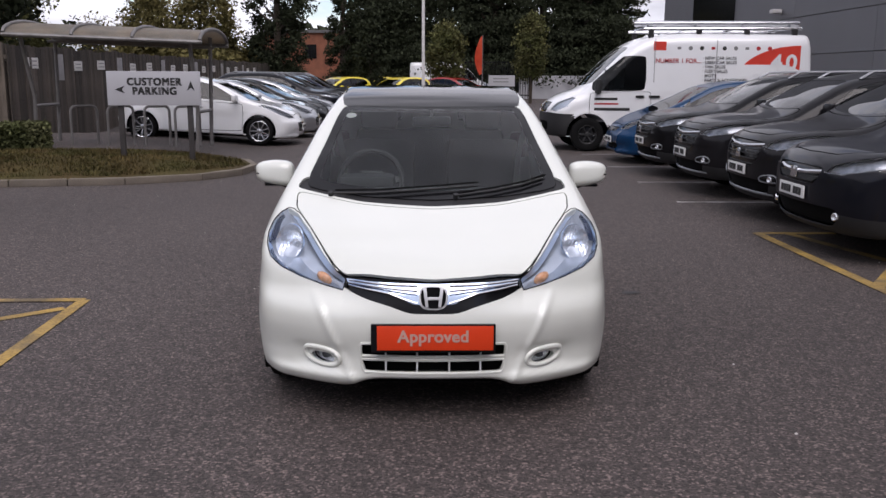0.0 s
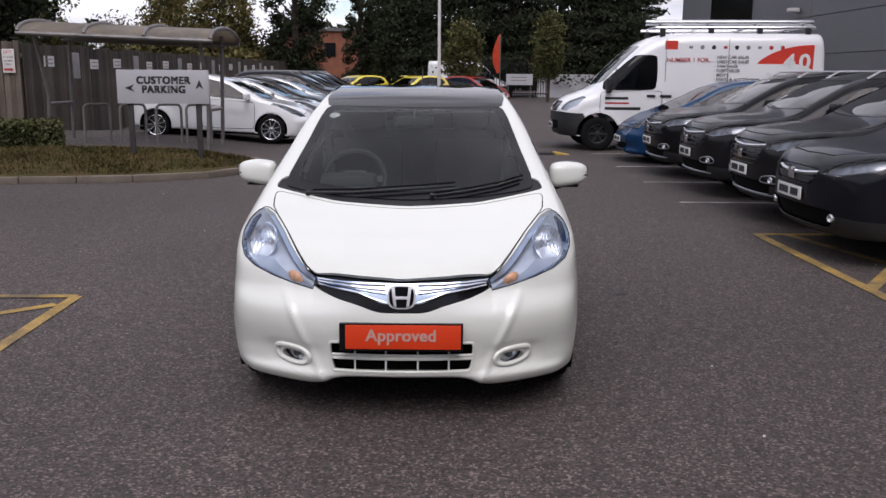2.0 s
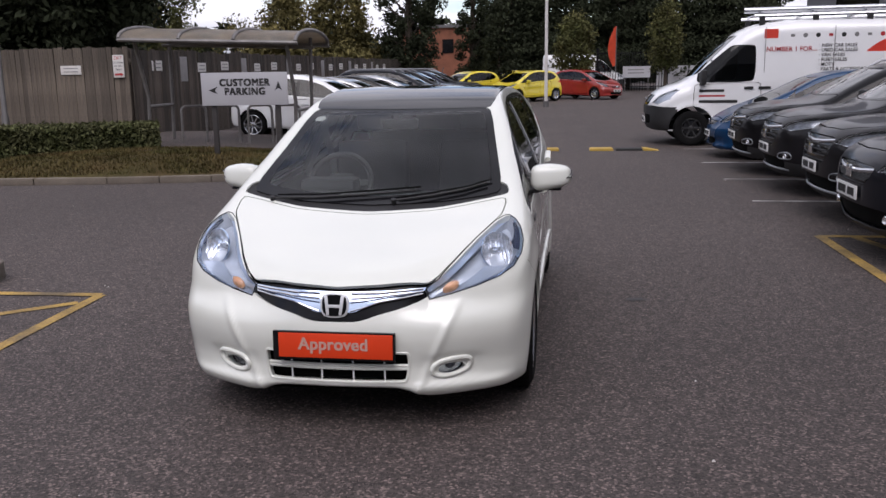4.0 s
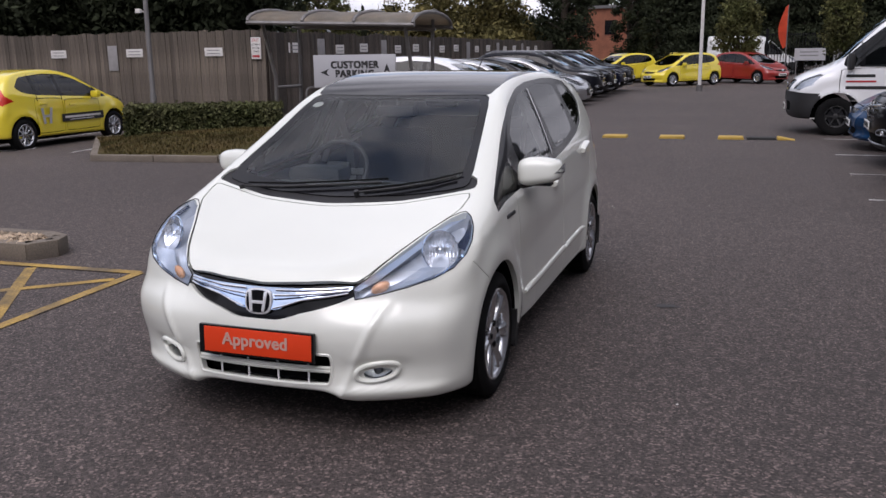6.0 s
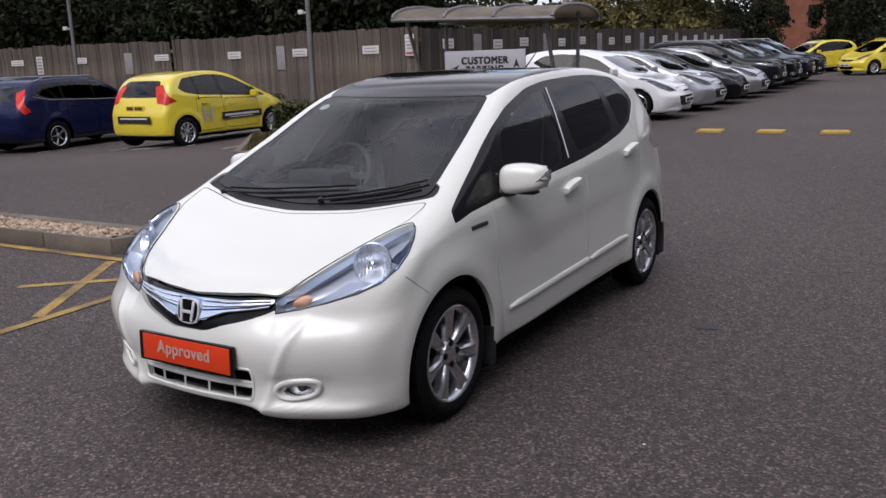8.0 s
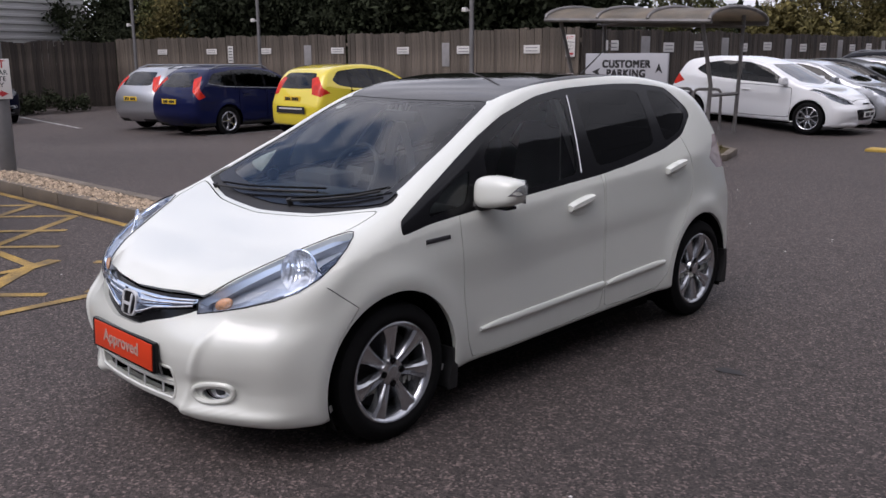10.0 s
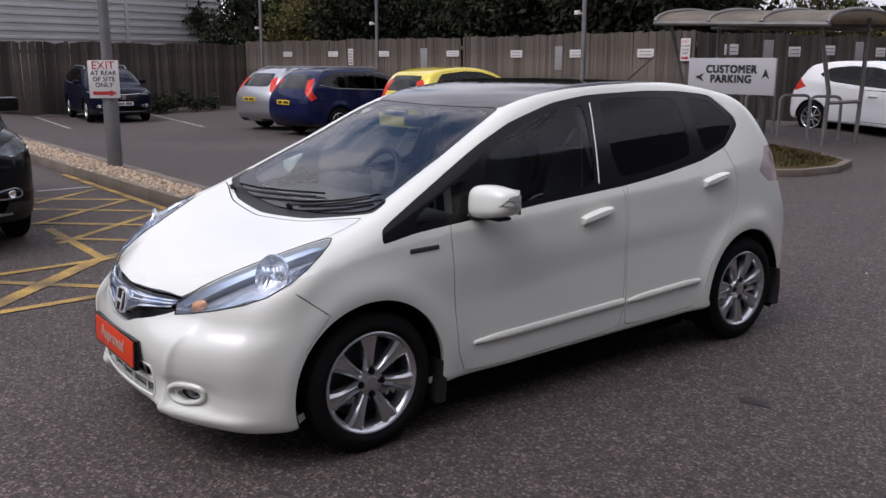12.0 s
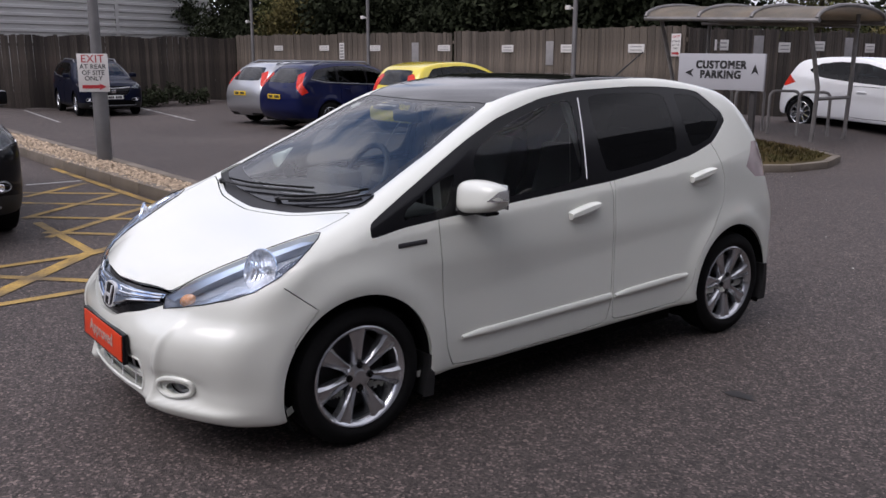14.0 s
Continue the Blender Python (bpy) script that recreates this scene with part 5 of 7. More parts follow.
def seat(parent, x, y, z, ma, wide=0.25, bench=False):
    s = empty("seat")
    s.parent = parent
    part("cushion", box(x - wide, y - 0.26, z, x + wide, y + 0.25, z + 0.16, 0.05), ma, s)
    part("backrest", box(-wide, -0.07, 0, wide, 0.07, 0.58, 0.055, pose(x, y + 0.28, z + 0.10, -16)), ma, s)
    for hx in ((x,) if not bench else (x - wide * 0.6, x + wide * 0.6)):
        part("headrest", box(-0.13, -0.05, 0, 0.13, 0.05, 0.17, 0.045, pose(hx, y + 0.47, z + 0.72, -12)), ma, s)
    return s


def ring_door(sh, outline, axis, keep, gap=0.005):
    """Cuts a door out with an open gap all round and gives its triangles."""
    rest_piece = sh.cut(grown(outline, gap), axis, keep)
    body_t = sh.t
    sh.t = rest_piece
    inner = sh.cut(grown(outline, -gap), axis, keep)
    sh.t = body_t
    return inner


def both(outline, sign):
    """A front or plan outline mirrored in x for the other side."""
    return [(x * sign, v) for x, v in outline]


def crossing(form, make, lo, hi):
    """Where a line of places, given by a number between lo (inside) and hi (outside), leaves the form."""
    for _ in range(5):
        t = np.linspace(lo, hi, 24)
        out = np.where(form.f(make(t)) >= 0)[0]
        k = int(out[0]) if len(out) else 23
        lo, hi = t[max(k - 1, 0)], t[k]
    return make(np.array([lo]))


def lifted(form, p, lift, s=1):
    q = (p + form.normal(p) * lift)[0].tolist() if lift else p[0].tolist()
    return Vector((q[0] * s, q[1], q[2]))


def on_skin(form, x, y, lift=0.0):
    """The place on top of the skin at (x, y), lifted off it."""
    return lifted(form, crossing(form, lambda t: np.stack([np.full_like(t, x), np.full_like(t, y), t], -1), 0.5, 1.7), lift)


def out_skin(form, y, z, s=1, lift=0.0):
    """The place on the flank at (y, z)."""
    return lifted(form, crossing(form, lambda t: np.stack([t, np.full_like(t, y), np.full_like(t, z)], -1), 0.3, 1.1), lift, s)


def fore_skin(form, x, z, lift=0.0):
    """The place on the front at (x, z)."""
    return lifted(form, crossing(form, lambda t: np.stack([np.full_like(t, x), t, np.full_like(t, z)], -1), 0.1, -1.2), lift)


def strip(points, normals, half, thick, bm=None):
    """A raised moulding along points: a low trapezoid section that stands out along normals."""
    bm = bm or bmesh.new()
    rows = []
    n = len(points)
    for i, (p, q) in enumerate(zip(points, normals)):
        d = (points[min(i + 1, n - 1)] - points[max(i - 1, 0)]).normalized()
        w = q.cross(d).normalized()
        h = half[i] if isinstance(half, list) else half
        rows.append([bm.verts.new(p + w * h * a + q * thick * b) for a, b in ((-1, -0.3), (-0.85, 0.6), (-0.4, 1), (0.4, 1), (0.85, 0.6), (1, -0.3))])
    for a, b in zip(rows, rows[1:]):
        for j in range(5):
            bm.faces.new((a[j], b[j], b[j + 1], a[j + 1]))
    bm.faces.new(rows[0])
    bm.faces.new(rows[-1][::-1])
    bmesh.ops.recalc_face_normals(bm, faces=bm.faces)
    return bm


def mirror_points(pts, s):
    return [(x * s, y, z) for x, y, z in pts]


def hero_car():
    car = empty("hatchback_car")
    tagged(car, "pearl white five-door hatchback with black roof, parked on the tarmac", "car")
    form = Form(HATCH)
    sh = Shell(form, 0.018)
    P = sh.panel
    up = lambda c: c[:, 2] > 0.6
    fore = lambda c: c[:, 1] < 0.0
    for s, ax in ((1, "x"), (-1, "-x")):
        for yc in WHEELS_Y:
            sh.cut(arc(yc, 0.297, 0.352, -28, 208, 44) + [(yc - 0.32, 0.0), (yc + 0.32, 0.0)], ax, lambda c, s=s: c[:, 0] * s > 0.2)
    # windscreen with its dark border, scuttle, roof
    ws = rounded([(-0.665, 0.10), (-0.36, 0.025), (0.0, -0.005), (0.36, 0.025), (0.665, 0.10), (0.60, 0.5), (0.53, 0.925), (0.3, 0.895), (0.0, 0.88), (-0.3, 0.895), (-0.53, 0.925), (-0.60, 0.5)], 0.12, 2)
    whole = sh.cut(ws, "z", up)
    rest = sh.t
    sh.t = whole
    pane = sh.cut(rounded([(-0.605, 0.16), (-0.33, 0.095), (0.0, 0.07), (0.33, 0.095), (0.605, 0.16), (0.555, 0.5), (0.495, 0.88), (0.3, 0.862), (0.0, 0.85), (-0.3, 0.862), (-0.495, 0.88), (-0.555, 0.5)], 0.12, 2), "z", up)
    border = sh.t
    sh.t = rest
    P("windscreen", pane, clear_glass, car, "large raked windscreen", sink=0.004, flange=0)
    P("windscreen_border", border, gloss_black, car, "black windscreen border", sink=0.004)
    cowl = sh.cut(rounded([(-0.705, 0.085), (-0.36, -0.035), (0.0, -0.075), (0.36, -0.035), (0.705, 0.085), (0.67, 0.2), (0.0, 0.06), (-0.67, 0.2)], 0.12, 2), "z", up)
    P("cowl", cowl, black_plastic, car, "black plastic scuttle panel below the windscreen", sink=0.010, flange=0.02)
    roof = sh.cut(rounded([(-0.54, 0.895), (0.0, 0.855), (0.54, 0.895), (0.555, 1.4), (0.56, 2.0), (0.54, 2.72), (0.0, 2.78), (-0.54, 2.72), (-0.56, 2.0), (-0.555, 1.4)], 0.1, 2), "z", up)
    P("roof", roof, roof_black, car, "gloss black roof panel", sink=0.002)
    P("headlining", roof, dash_grey, car, sink=0.04, flange=0)
    # headlights
    lamp = [(0.403, -0.651, 0.606), (0.50, -0.61, 0.625), (0.60, -0.56, 0.650), (0.69, -0.485, 0.675), (0.745, -0.41, 0.703), (0.772, -0.33, 0.745), (0.777, -0.26, 0.790), (0.765, -0.19, 0.838), (0.740, -0.135, 0.870), (0.712, -0.108, 0.884), (0.690, -0.115, 0.882), (0.650, -0.165, 0.866), (0.578, -0.31, 0.812), (0.495, -0.49, 0.737), (0.435, -0.595, 0.682), (0.388, -0.632, 0.652)]
    for s, ax in ((1, "x"), (-1, "-x")):
        d = (0.62 * s, -0.60, 0.50)
        tr = sh.cut(mirror_points(lamp, s), d, lambda c, s=s: (c[:, 0] * s > 0.2) & (c[:, 1] < 0.3))
        light = P("headlight", tr, lamp_blue, car, "clear headlight with blue-tinted bright reflectors", sink=0.001, flange=0)
        P("housing", tr, lamp_shell, light, sink=0.07, flange=0)
        ring = [Vector(p) for p in mirror_points(lamp, s)]
        cen = sum(ring, Vector()) / len(ring)
        dv = Vector(d).normalized()
        wall = bmesh.new()
        settled = [Vector(q) for q in form.settle(np.array([tuple(p) for p in ring])).tolist()]
        fine_ring = []
        for i in range(len(settled)):
            for k in range(4):
                fine_ring.append(settled[i].lerp(settled[(i + 1) % len(settled)], k / 4))
        fine_ring = [Vector(q) for q in form.settle(np.array([tuple(p) for p in fine_ring])).tolist()]
        nr = form.normal(np.array([tuple(p) for p in fine_ring])).tolist()
        o1 = [wall.verts.new(p - Vector(n) * 0.002) for p, n in zip(fine_ring, nr)]
        o2 = [wall.verts.new(p.lerp(cen, 0.08) - Vector(n) * 0.07) for p, n in zip(fine_ring, nr)]
        for i in range(len(o1)):
            j = (i + 1) % len(o1)
            wall.faces.new((o1[i], o1[j], o2[j], o2[i]))
        part("lamp_wall", wall, lamp_shell, light, smooth=80)
        part("lamp_seal", tube([p + Vector(n) * 0.001 for p, n in zip(fine_ring, nr)], 0.0024, 5, True), gloss_black, light, "thin black seal round the lamp")
        # inner panel bridging the shell, dark blue outer band, two fluted bowls, indicator
        def inside_at(u, v, deep):
            """A place inside the lamp: u from the tip to the top end, v from the lower to the upper edge."""
            lower = [Vector(p) for p in mirror_points(lamp[:10], s)]
            upper = [Vector(p) for p in mirror_points([lamp[0]] + lamp[:8:-1], s)]
            def along(q, t):
                t = min(max(t, 0.0), 0.999) * (len(q) - 1)
                return q[int(t)].lerp(q[int(t) + 1], t - int(t))
            p = along(lower, u).lerp(along(upper, u), v)
            p = np.array([tuple(p)])
            p = form.settle(p)
            return Vector((p - form.normal(p) * deep)[0].tolist())
        for nm, ma, us, v0, v1, d0, d1, lb in (("outer_band", lamp_navy, np.linspace(0.58, 0.97, 9), 0.05, 0.24, 0.012, 0.030, "dark blue outer band"), ("light_strip", blue_chrome, np.linspace(0.10, 0.97, 15), 0.0, 0.06, 0.004, 0.016, "blue-tinted bright strip"),
                                               ("brow", lamp_tint, np.linspace(0.12, 0.95, 15), 0.86, 0.99, 0.034, 0.008, "blue-tinted upper panel"), ("lower_panel", lamp_blue_shell, np.linspace(0.04, 0.44, 9), 0.10, 0.50, 0.014, 0.050, "")):
            sb = bmesh.new()
            rows = [[sb.verts.new(inside_at(u, v0 + (v1 - v0) * q, d0 + (d1 - d0) * q)) for q in (0, 0.5, 1)] for u in us]
            for a, b in zip(rows, rows[1:]):
                for k in range(2):
                    sb.faces.new((a[k], b[k], b[k + 1], a[k + 1]))
            bmesh.ops.recalc_face_normals(sb, faces=sb.faces)
            part(nm, sb, ma, light, lb, smooth=40)
        for u, v, r, ma in ((0.54, 0.47, 0.080, lamp_silver),):
            c = inside_at(u, v, 0.036)
            bowl = bmesh.new()
            grid = []
            for a in np.linspace(-1, 1, 57):
                row = []
                for b in np.linspace(-1, 1, 11):
                    u1, v1 = a * math.sqrt(1 - b * b / 2), b * math.sqrt(1 - a * a / 2)
                    row.append(bowl.verts.new((0.048 * (u1 * u1 + v1 * v1) * (r / 0.07) - 0.034 + 0.0016 * math.cos(u1 * r * 2 * math.pi / 0.014), r * 0.95 * u1, r * 1.05 * v1)))
                grid.append(row)
            for p, q in zip(grid, grid[1:]):
                for k in range(10):
                    bowl.faces.new((p[k], q[k], q[k + 1], p[k + 1]))
            aim = Matrix.Translation(c) @ pose(0, 0, 0, 0, 0, -90 + 26 * s) @ pose(0, 0, 0, 0, -14, 0)
            part("reflector", bowl, ma, light, "fluted bright reflector bowl", smooth=60, m=aim)
            part("bowl_ring", tube([(0.012, r * 0.95 * math.cos(2 * math.pi * j / 32), r * 1.05 * math.sin(2 * math.pi * j / 32)) for j in range(32)], 0.004, 6, True), blue_chrome, light, m=aim)
            part("bulb_cap", lathe([(-0.02, r * 0.17), (0.014, r * 0.17), (0.020, r * 0.11), (0.022, 0.001)], 14), chrome, light, m=aim)
        ind = bmesh.new()
        bmesh.ops.create_uvsphere(ind, u_segments=16, v_segments=10, radius=1)
        part("indicator", ind, amber, light, "amber indicator bulb", m=Matrix.Translation(inside_at(0.20, 0.5, 0.020)) @ pose(0, 0, 0, 0, 0, 28 * s) @ pose(0, 0, 0, 0, -24 * s, 0) @ Matrix.Diagonal((0.042, 0.016, 0.023, 1)))
    # bonnet
    hood = rounded([(-0.2, -0.672), (0.0, -0.69), (0.2, -0.672), (0.39, -0.622), (0.44, -0.58), (0.49, -0.5), (0.568, -0.33), (0.640, -0.18), (0.678, -0.095), (0.692, 0.06), (0.36, -0.058), (0.0, -0.1), (-0.36, -0.058), (-0.692, 0.06), (-0.678, -0.095), (-0.640, -0.18), (-0.568, -0.33), (-0.49, -0.5), (-0.44, -0.58), (-0.39, -0.622)], 0.12, 2)
    P("bonnet", ring_door(sh, hood, "z", lambda c: c[:, 2] > 0.5, 0.003), pearl_white, car, "pearl white bonnet", flange=0.02)
    # grille, bar and badge
    bar = rounded([(-0.395, 0.657), (-0.26, 0.651), (-0.11, 0.648), (0.0, 0.646), (0.11, 0.648), (0.26, 0.651), (0.395, 0.657), (0.378, 0.639), (0.29, 0.624), (0.19, 0.607), (0.135, 0.584), (0.085, 0.562), (-0.085, 0.562), (-0.135, 0.584), (-0.19, 0.607), (-0.29, 0.624), (-0.378, 0.639)], 0.12, 2)
    mouth = rounded([(-0.435, 0.69), (-0.2, 0.69), (0.0, 0.69), (0.2, 0.69), (0.435, 0.69), (0.42, 0.628), (0.37, 0.604), (0.3, 0.58), (0.19, 0.553), (0.13, 0.532), (0.09, 0.523), (-0.09, 0.523), (-0.13, 0.532), (-0.19, 0.553), (-0.3, 0.58), (-0.37, 0.604), (-0.42, 0.628)], 0.12, 2)
    bar_t = sh.cut(bar, "y", fore)
    g = P("grille", sh.cut(mouth, "y", fore), gloss_black, car, "gloss black grille recess", sink=0.022, flange=0.0)
    P("grille_bar", bar_t, blue_chrome, g, "blue-tinted chrome grille bar", sink=0.003, flange=0.03)
    for sx in (1, -1):
        # the raised navy tube puts the shade of the bar's recess into colour
        for z0, z1, z2, r, ma, lb in ((0.650, 0.640, 0.638, 0.0045, chrome, "thin chrome edge"), (0.640, 0.626, 0.618, 0.0040, chrome, "thin chrome edge"), (0.635, 0.617, 0.602, 0.0030, lamp_navy, "dark strip standing in for a shaded groove"), (0.630, 0.605, 0.567, 0.0040, chrome, "thin chrome edge")):
            ends = ((0.375, z0), (0.30, z0 + (z1 - z0) * 0.4), (0.19, z1), (0.125, z1 + (z2 - z1) * 0.6), (0.07, z2))
            part("bar_edge", tube([fore_skin(form, x * sx, z, 0.001) for x, z in ends], r, 6), ma, g, lb)
    by = fore_skin(form, 0, 0.592).y
    tilt = pose(0, by - 0.004, 0.592, -12)
    frame_out = rounded([(-0.060, -0.054), (0.060, -0.054), (0.066, 0.054), (-0.066, 0.054)], 0.2, 2)
    bd = part("badge", prism(frame_out.tolist(), 0.014, 0.003), badge_bright, car, "chrome badge", m=tilt)
    part("badge_field", prism((frame_out * 0.86).tolist(), 0.004), gloss_black, bd, m=tilt @ pose(0, -0.003, 0))
    for sx in (1, -1):
        part("badge_bar", prism([(0.021 * sx, -0.042), (0.034 * sx, -0.042), (0.045 * sx, 0.042), (0.030 * sx, 0.042)], 0.005, 0.001), badge_bright, bd, m=tilt @ pose(0, -0.008, 0))
    part("badge_bar", prism([(-0.026, -0.010), (0.026, -0.010), (0.026, 0.003), (-0.026, 0.003)], 0.005, 0.001), badge_bright, bd, m=tilt @ pose(0, -0.008, 0))
    # lower intake with slats
    hole = rounded([(-0.325, 0.385), (0.325, 0.385), (0.312, 0.25), (-0.312, 0.25)], 0.05, 2)
    lip_t = sh.cut(hole, "y", fore)
    it = P("lower_intake", lip_t, dark_void, car, "black lower air intake with slats", sink=0.06, flange=0)
    for z, r in ((0.320, 0.0085), (0.307, 0.0085)):
        pts = [fore_skin(form, x, z, -0.010) for x in np.linspace(-0.32, 0.32, 17)]
        part("slat", tube(pts, r, 6), pearl_white, it, "white horizontal slat")
    for x in (-0.212, -0.072, 0.072, 0.212):
        part("upright", tube([fore_skin(form, x, z, -0.018) for z in (0.245, 0.28, 0.32, 0.36, 0.385)], 0.0045, 6), plain_white, it, "thin white upright")
    rim = rounded([(-0.328, 0.388), (0.328, 0.388), (0.315, 0.247), (-0.315, 0.247)], 0.05, 3)
    part("intake_frame", tube([fore_skin(form, x, z, -0.003) for x, z in rim], 0.008, 6, True), pearl_white, it, "white rounded intake edge")
    # fog lights
    for s in (1, -1):
        oval = rounded(both([(0.41, 0.298), (0.43, 0.332), (0.50, 0.350), (0.565, 0.350), (0.582, 0.325), (0.56, 0.285), (0.49, 0.262), (0.43, 0.268)], s), 0.25, 2)
        hole = rounded(both([(0.435, 0.292), (0.46, 0.318), (0.535, 0.324), (0.558, 0.300), (0.535, 0.276), (0.465, 0.272)], s), 0.25, 2)
        tr = sh.cut(hole, "y", fore)
        fog = P("fog_light", tr, lamp_glass, car, "round-ended clear fog light in a white pocket", sink=0.012, flange=0)
        P("fog_bowl", tr, lamp_silver, fog, sink=0.040, flange=0)
        fc = fore_skin(form, 0.497 * s, 0.300, -0.030)
        part("fog_bulb", lathe([(-0.012, 0.020), (0.004, 0.018), (0.010, 0.010), (0.012, 0.001)], 14), lamp_inner, fog, m=Matrix.Translation(fc) @ pose(0, 0, 0, 0, 0, -90))
        rim = [fore_skin(form, x, z, 0.004) for x, z in oval]
        part("fog_bezel", tube(rim, 0.011, 8, True), pearl_white, car, "raised white fog light bezel")
    # side glazing, doors
    dlo = rounded([(0.062, 0.862), (0.22, 0.888), (0.40, 0.903), (0.92, 0.942), (1.48, 0.975), (1.79, 1.008), (2.12, 1.058), (2.34, 1.118), (2.50, 1.225), (2.485, 1.275), (2.34, 1.392), (2.1, 1.418), (1.85, 1.425), (1.43, 1.413), (1.18, 1.383), (0.87, 1.302), (0.675, 1.222), (0.45, 1.11), (0.265, 1.017), (0.075, 0.92)], 0.12, 2)
    panes = (("front_side_window", [(0.635, 0.955), (1.31, 0.99), (1.385, 1.375), (1.19, 1.35), (0.91, 1.268), (0.72, 1.185), (0.665, 1.13)], side_glass),
             ("corner_window", [(0.235, 0.915), (0.47, 0.945), (0.555, 1.085), (0.42, 1.045), (0.255, 0.955)], side_glass),
             ("rear_side_window", [(1.46, 1.005), (2.05, 1.085), (2.07, 1.385), (1.75, 1.395), (1.49, 1.388)], dark_glass),
             ("rear_corner_window", [(2.15, 1.095), (2.33, 1.142), (2.455, 1.235), (2.32, 1.365), (2.14, 1.385)], dark_glass))
    fd = rounded([(0.405, 0.93), (0.408, 0.75), (0.418, 0.53), (0.435, 0.34), (0.475, 0.245), (0.60, 0.238), (1.47, 0.258), (1.486, 0.60), (1.481, 1.02), (0.9, 0.97)], 0.08, 2)
    rd = rounded([(1.497, 1.02), (1.500, 0.60), (1.487, 0.262), (2.02, 0.278), (2.10, 0.36), (2.15, 0.50), (2.29, 0.66), (2.385, 0.80), (2.395, 0.92), (2.31, 1.14), (2.0, 1.08)], 0.08, 2)
    for s, ax in ((1, "x"), (-1, "-x")):
        keep = lambda c, s=s: (c[:, 0] * s > 0.25)
        for nm, o, gl in panes:
            P(nm, sh.cut(rounded(o, 0.1, 2), ax, keep), gl, car, sink=0.004, flange=0)
        P("window_surround", sh.cut(dlo, ax, keep), gloss_black, car, "black window surround", sink=0.003)
        for nm, o, (h0, h1), hz in (("front_door", fd, (1.170, 1.368), 0.838), ("rear_door", rd, (2.085, 2.285), 0.936)):
            tr = ring_door(sh, o, ax, keep, 0.0028)
            door = P(nm, tr, pearl_white, car, flange=0.02)
            P("door_lining", tr, dash_grey, door, sink=0.05, flange=0)
            pts = [out_skin(form, y, hz + 0.006 * k, s) for k, y in enumerate(np.linspace(h0, h1, 7))]
            nr = [Vector((s * 0.99, 0, 0.12)).normalized() for _ in pts]
            part("door_handle", strip(pts, nr, [0.018, 0.024, 0.026, 0.026, 0.026, 0.023, 0.016], 0.030), pearl_white, door, "white door handle")
            part("handle_cup", strip([out_skin(form, y, hz - 0.012, s, -0.001) for y in np.linspace(h0 + 0.02, h1 - 0.02, 5)], nr[:5], [0.020, 0.034, 0.036, 0.033, 0.020], 0.002), pearl_white, door)
        for nm, ys, z0, z1 in (("front", np.linspace(0.52, 1.475, 9), 0.368, 0.397), ("rear", np.linspace(1.505, 2.06, 7), 0.395, 0.421)):
            k = len(ys)
            pts = [out_skin(form, y, z0 + (z1 - z0) * i / (k - 1), s) for i, y in enumerate(ys)]
            hw = [0.008] + [0.019] * (k - 2) + [0.019 if nm == "front" else 0.012]
            part("side_moulding", strip(pts, [Vector((s, 0, 0.05))] * k, hw, 0.014), pearl_white, car, "white protective side moulding")
        part("window_seal", tube([out_skin(form, 1.322 + 0.105 * q, 1.0 + 0.375 * q, s, 0.001) for q in np.linspace(0, 1, 7)], 0.0035, 5), steel_grey, car, "bright rear edge of the front window")
        vent = [out_skin(form, y, 0.819 + 0.02 * (y - 0.19), s, 0.001) for y in np.linspace(0.19, 0.335, 5)]
        part("wing_badge", strip(vent, [Vector((s, 0, 0.1)).normalized()] * 5, 0.010, 0.004), alloy_dark, car, "narrow dark badge strip on the wing")
        # tail light
        tl = sh.cut([(0.70 * s, 2.86, 1.10), (0.765 * s, 2.70, 1.10), (0.80 * s, 2.62, 0.965), (0.80 * s, 2.72, 0.90), (0.76 * s, 2.93, 0.88), (0.66 * s, 2.98, 0.90)], (0.75 * s, 0.62, 0.2), lambda c, s=s: (c[:, 0] * s > 0.3) & (c[:, 1] > 2.2))
        P("tail_light", tl, tail_clear, car, "clear and red tail light")
        # mud flaps
        for yc, a0, z0 in ((0.0, 4, 0.135), (2.5, 12, 0.150)):
            back = arc(yc, 0.297, 0.338, a0, -24, 7)
            out = back + [(back[-1][0] + 0.005, z0), (back[-1][0] + 0.055, z0), (yc + 0.368, 0.20), (yc + 0.372, 0.26), (yc + 0.360, back[0][1])]
            flap = prism(out, 0.165)
            part("mud_flap", flap, black_plastic, car, "black mud flap", m=pose(s * (0.8325 if s > 0 else 0.6675), 0, 0, 0, 0, 90))
    # bumper with a fine joint to the wing
    jt = [(-1.2, 0.0), (-0.30, 0.0), (-0.30, 0.50), (-0.20, 0.622), (-0.33, 0.725), (-0.60, 0.80), (-1.2, 0.80)]
    both_sides = [ring_door(sh, jt, ax, lambda c, s=s: (c[:, 0] * s > -1e-6) & (c[:, 2] < 0.72), 0.002) for s, ax in ((1, "x"), (-1, "-x"))]
    P("front_bumper", np.concatenate(both_sides), pearl_white, car, "pearl white front bumper with creased corners", flange=0.03)
    P("body_shell", sh.t, pearl_white, car, "pearl white wings, sills and pillars", flange=0.03)
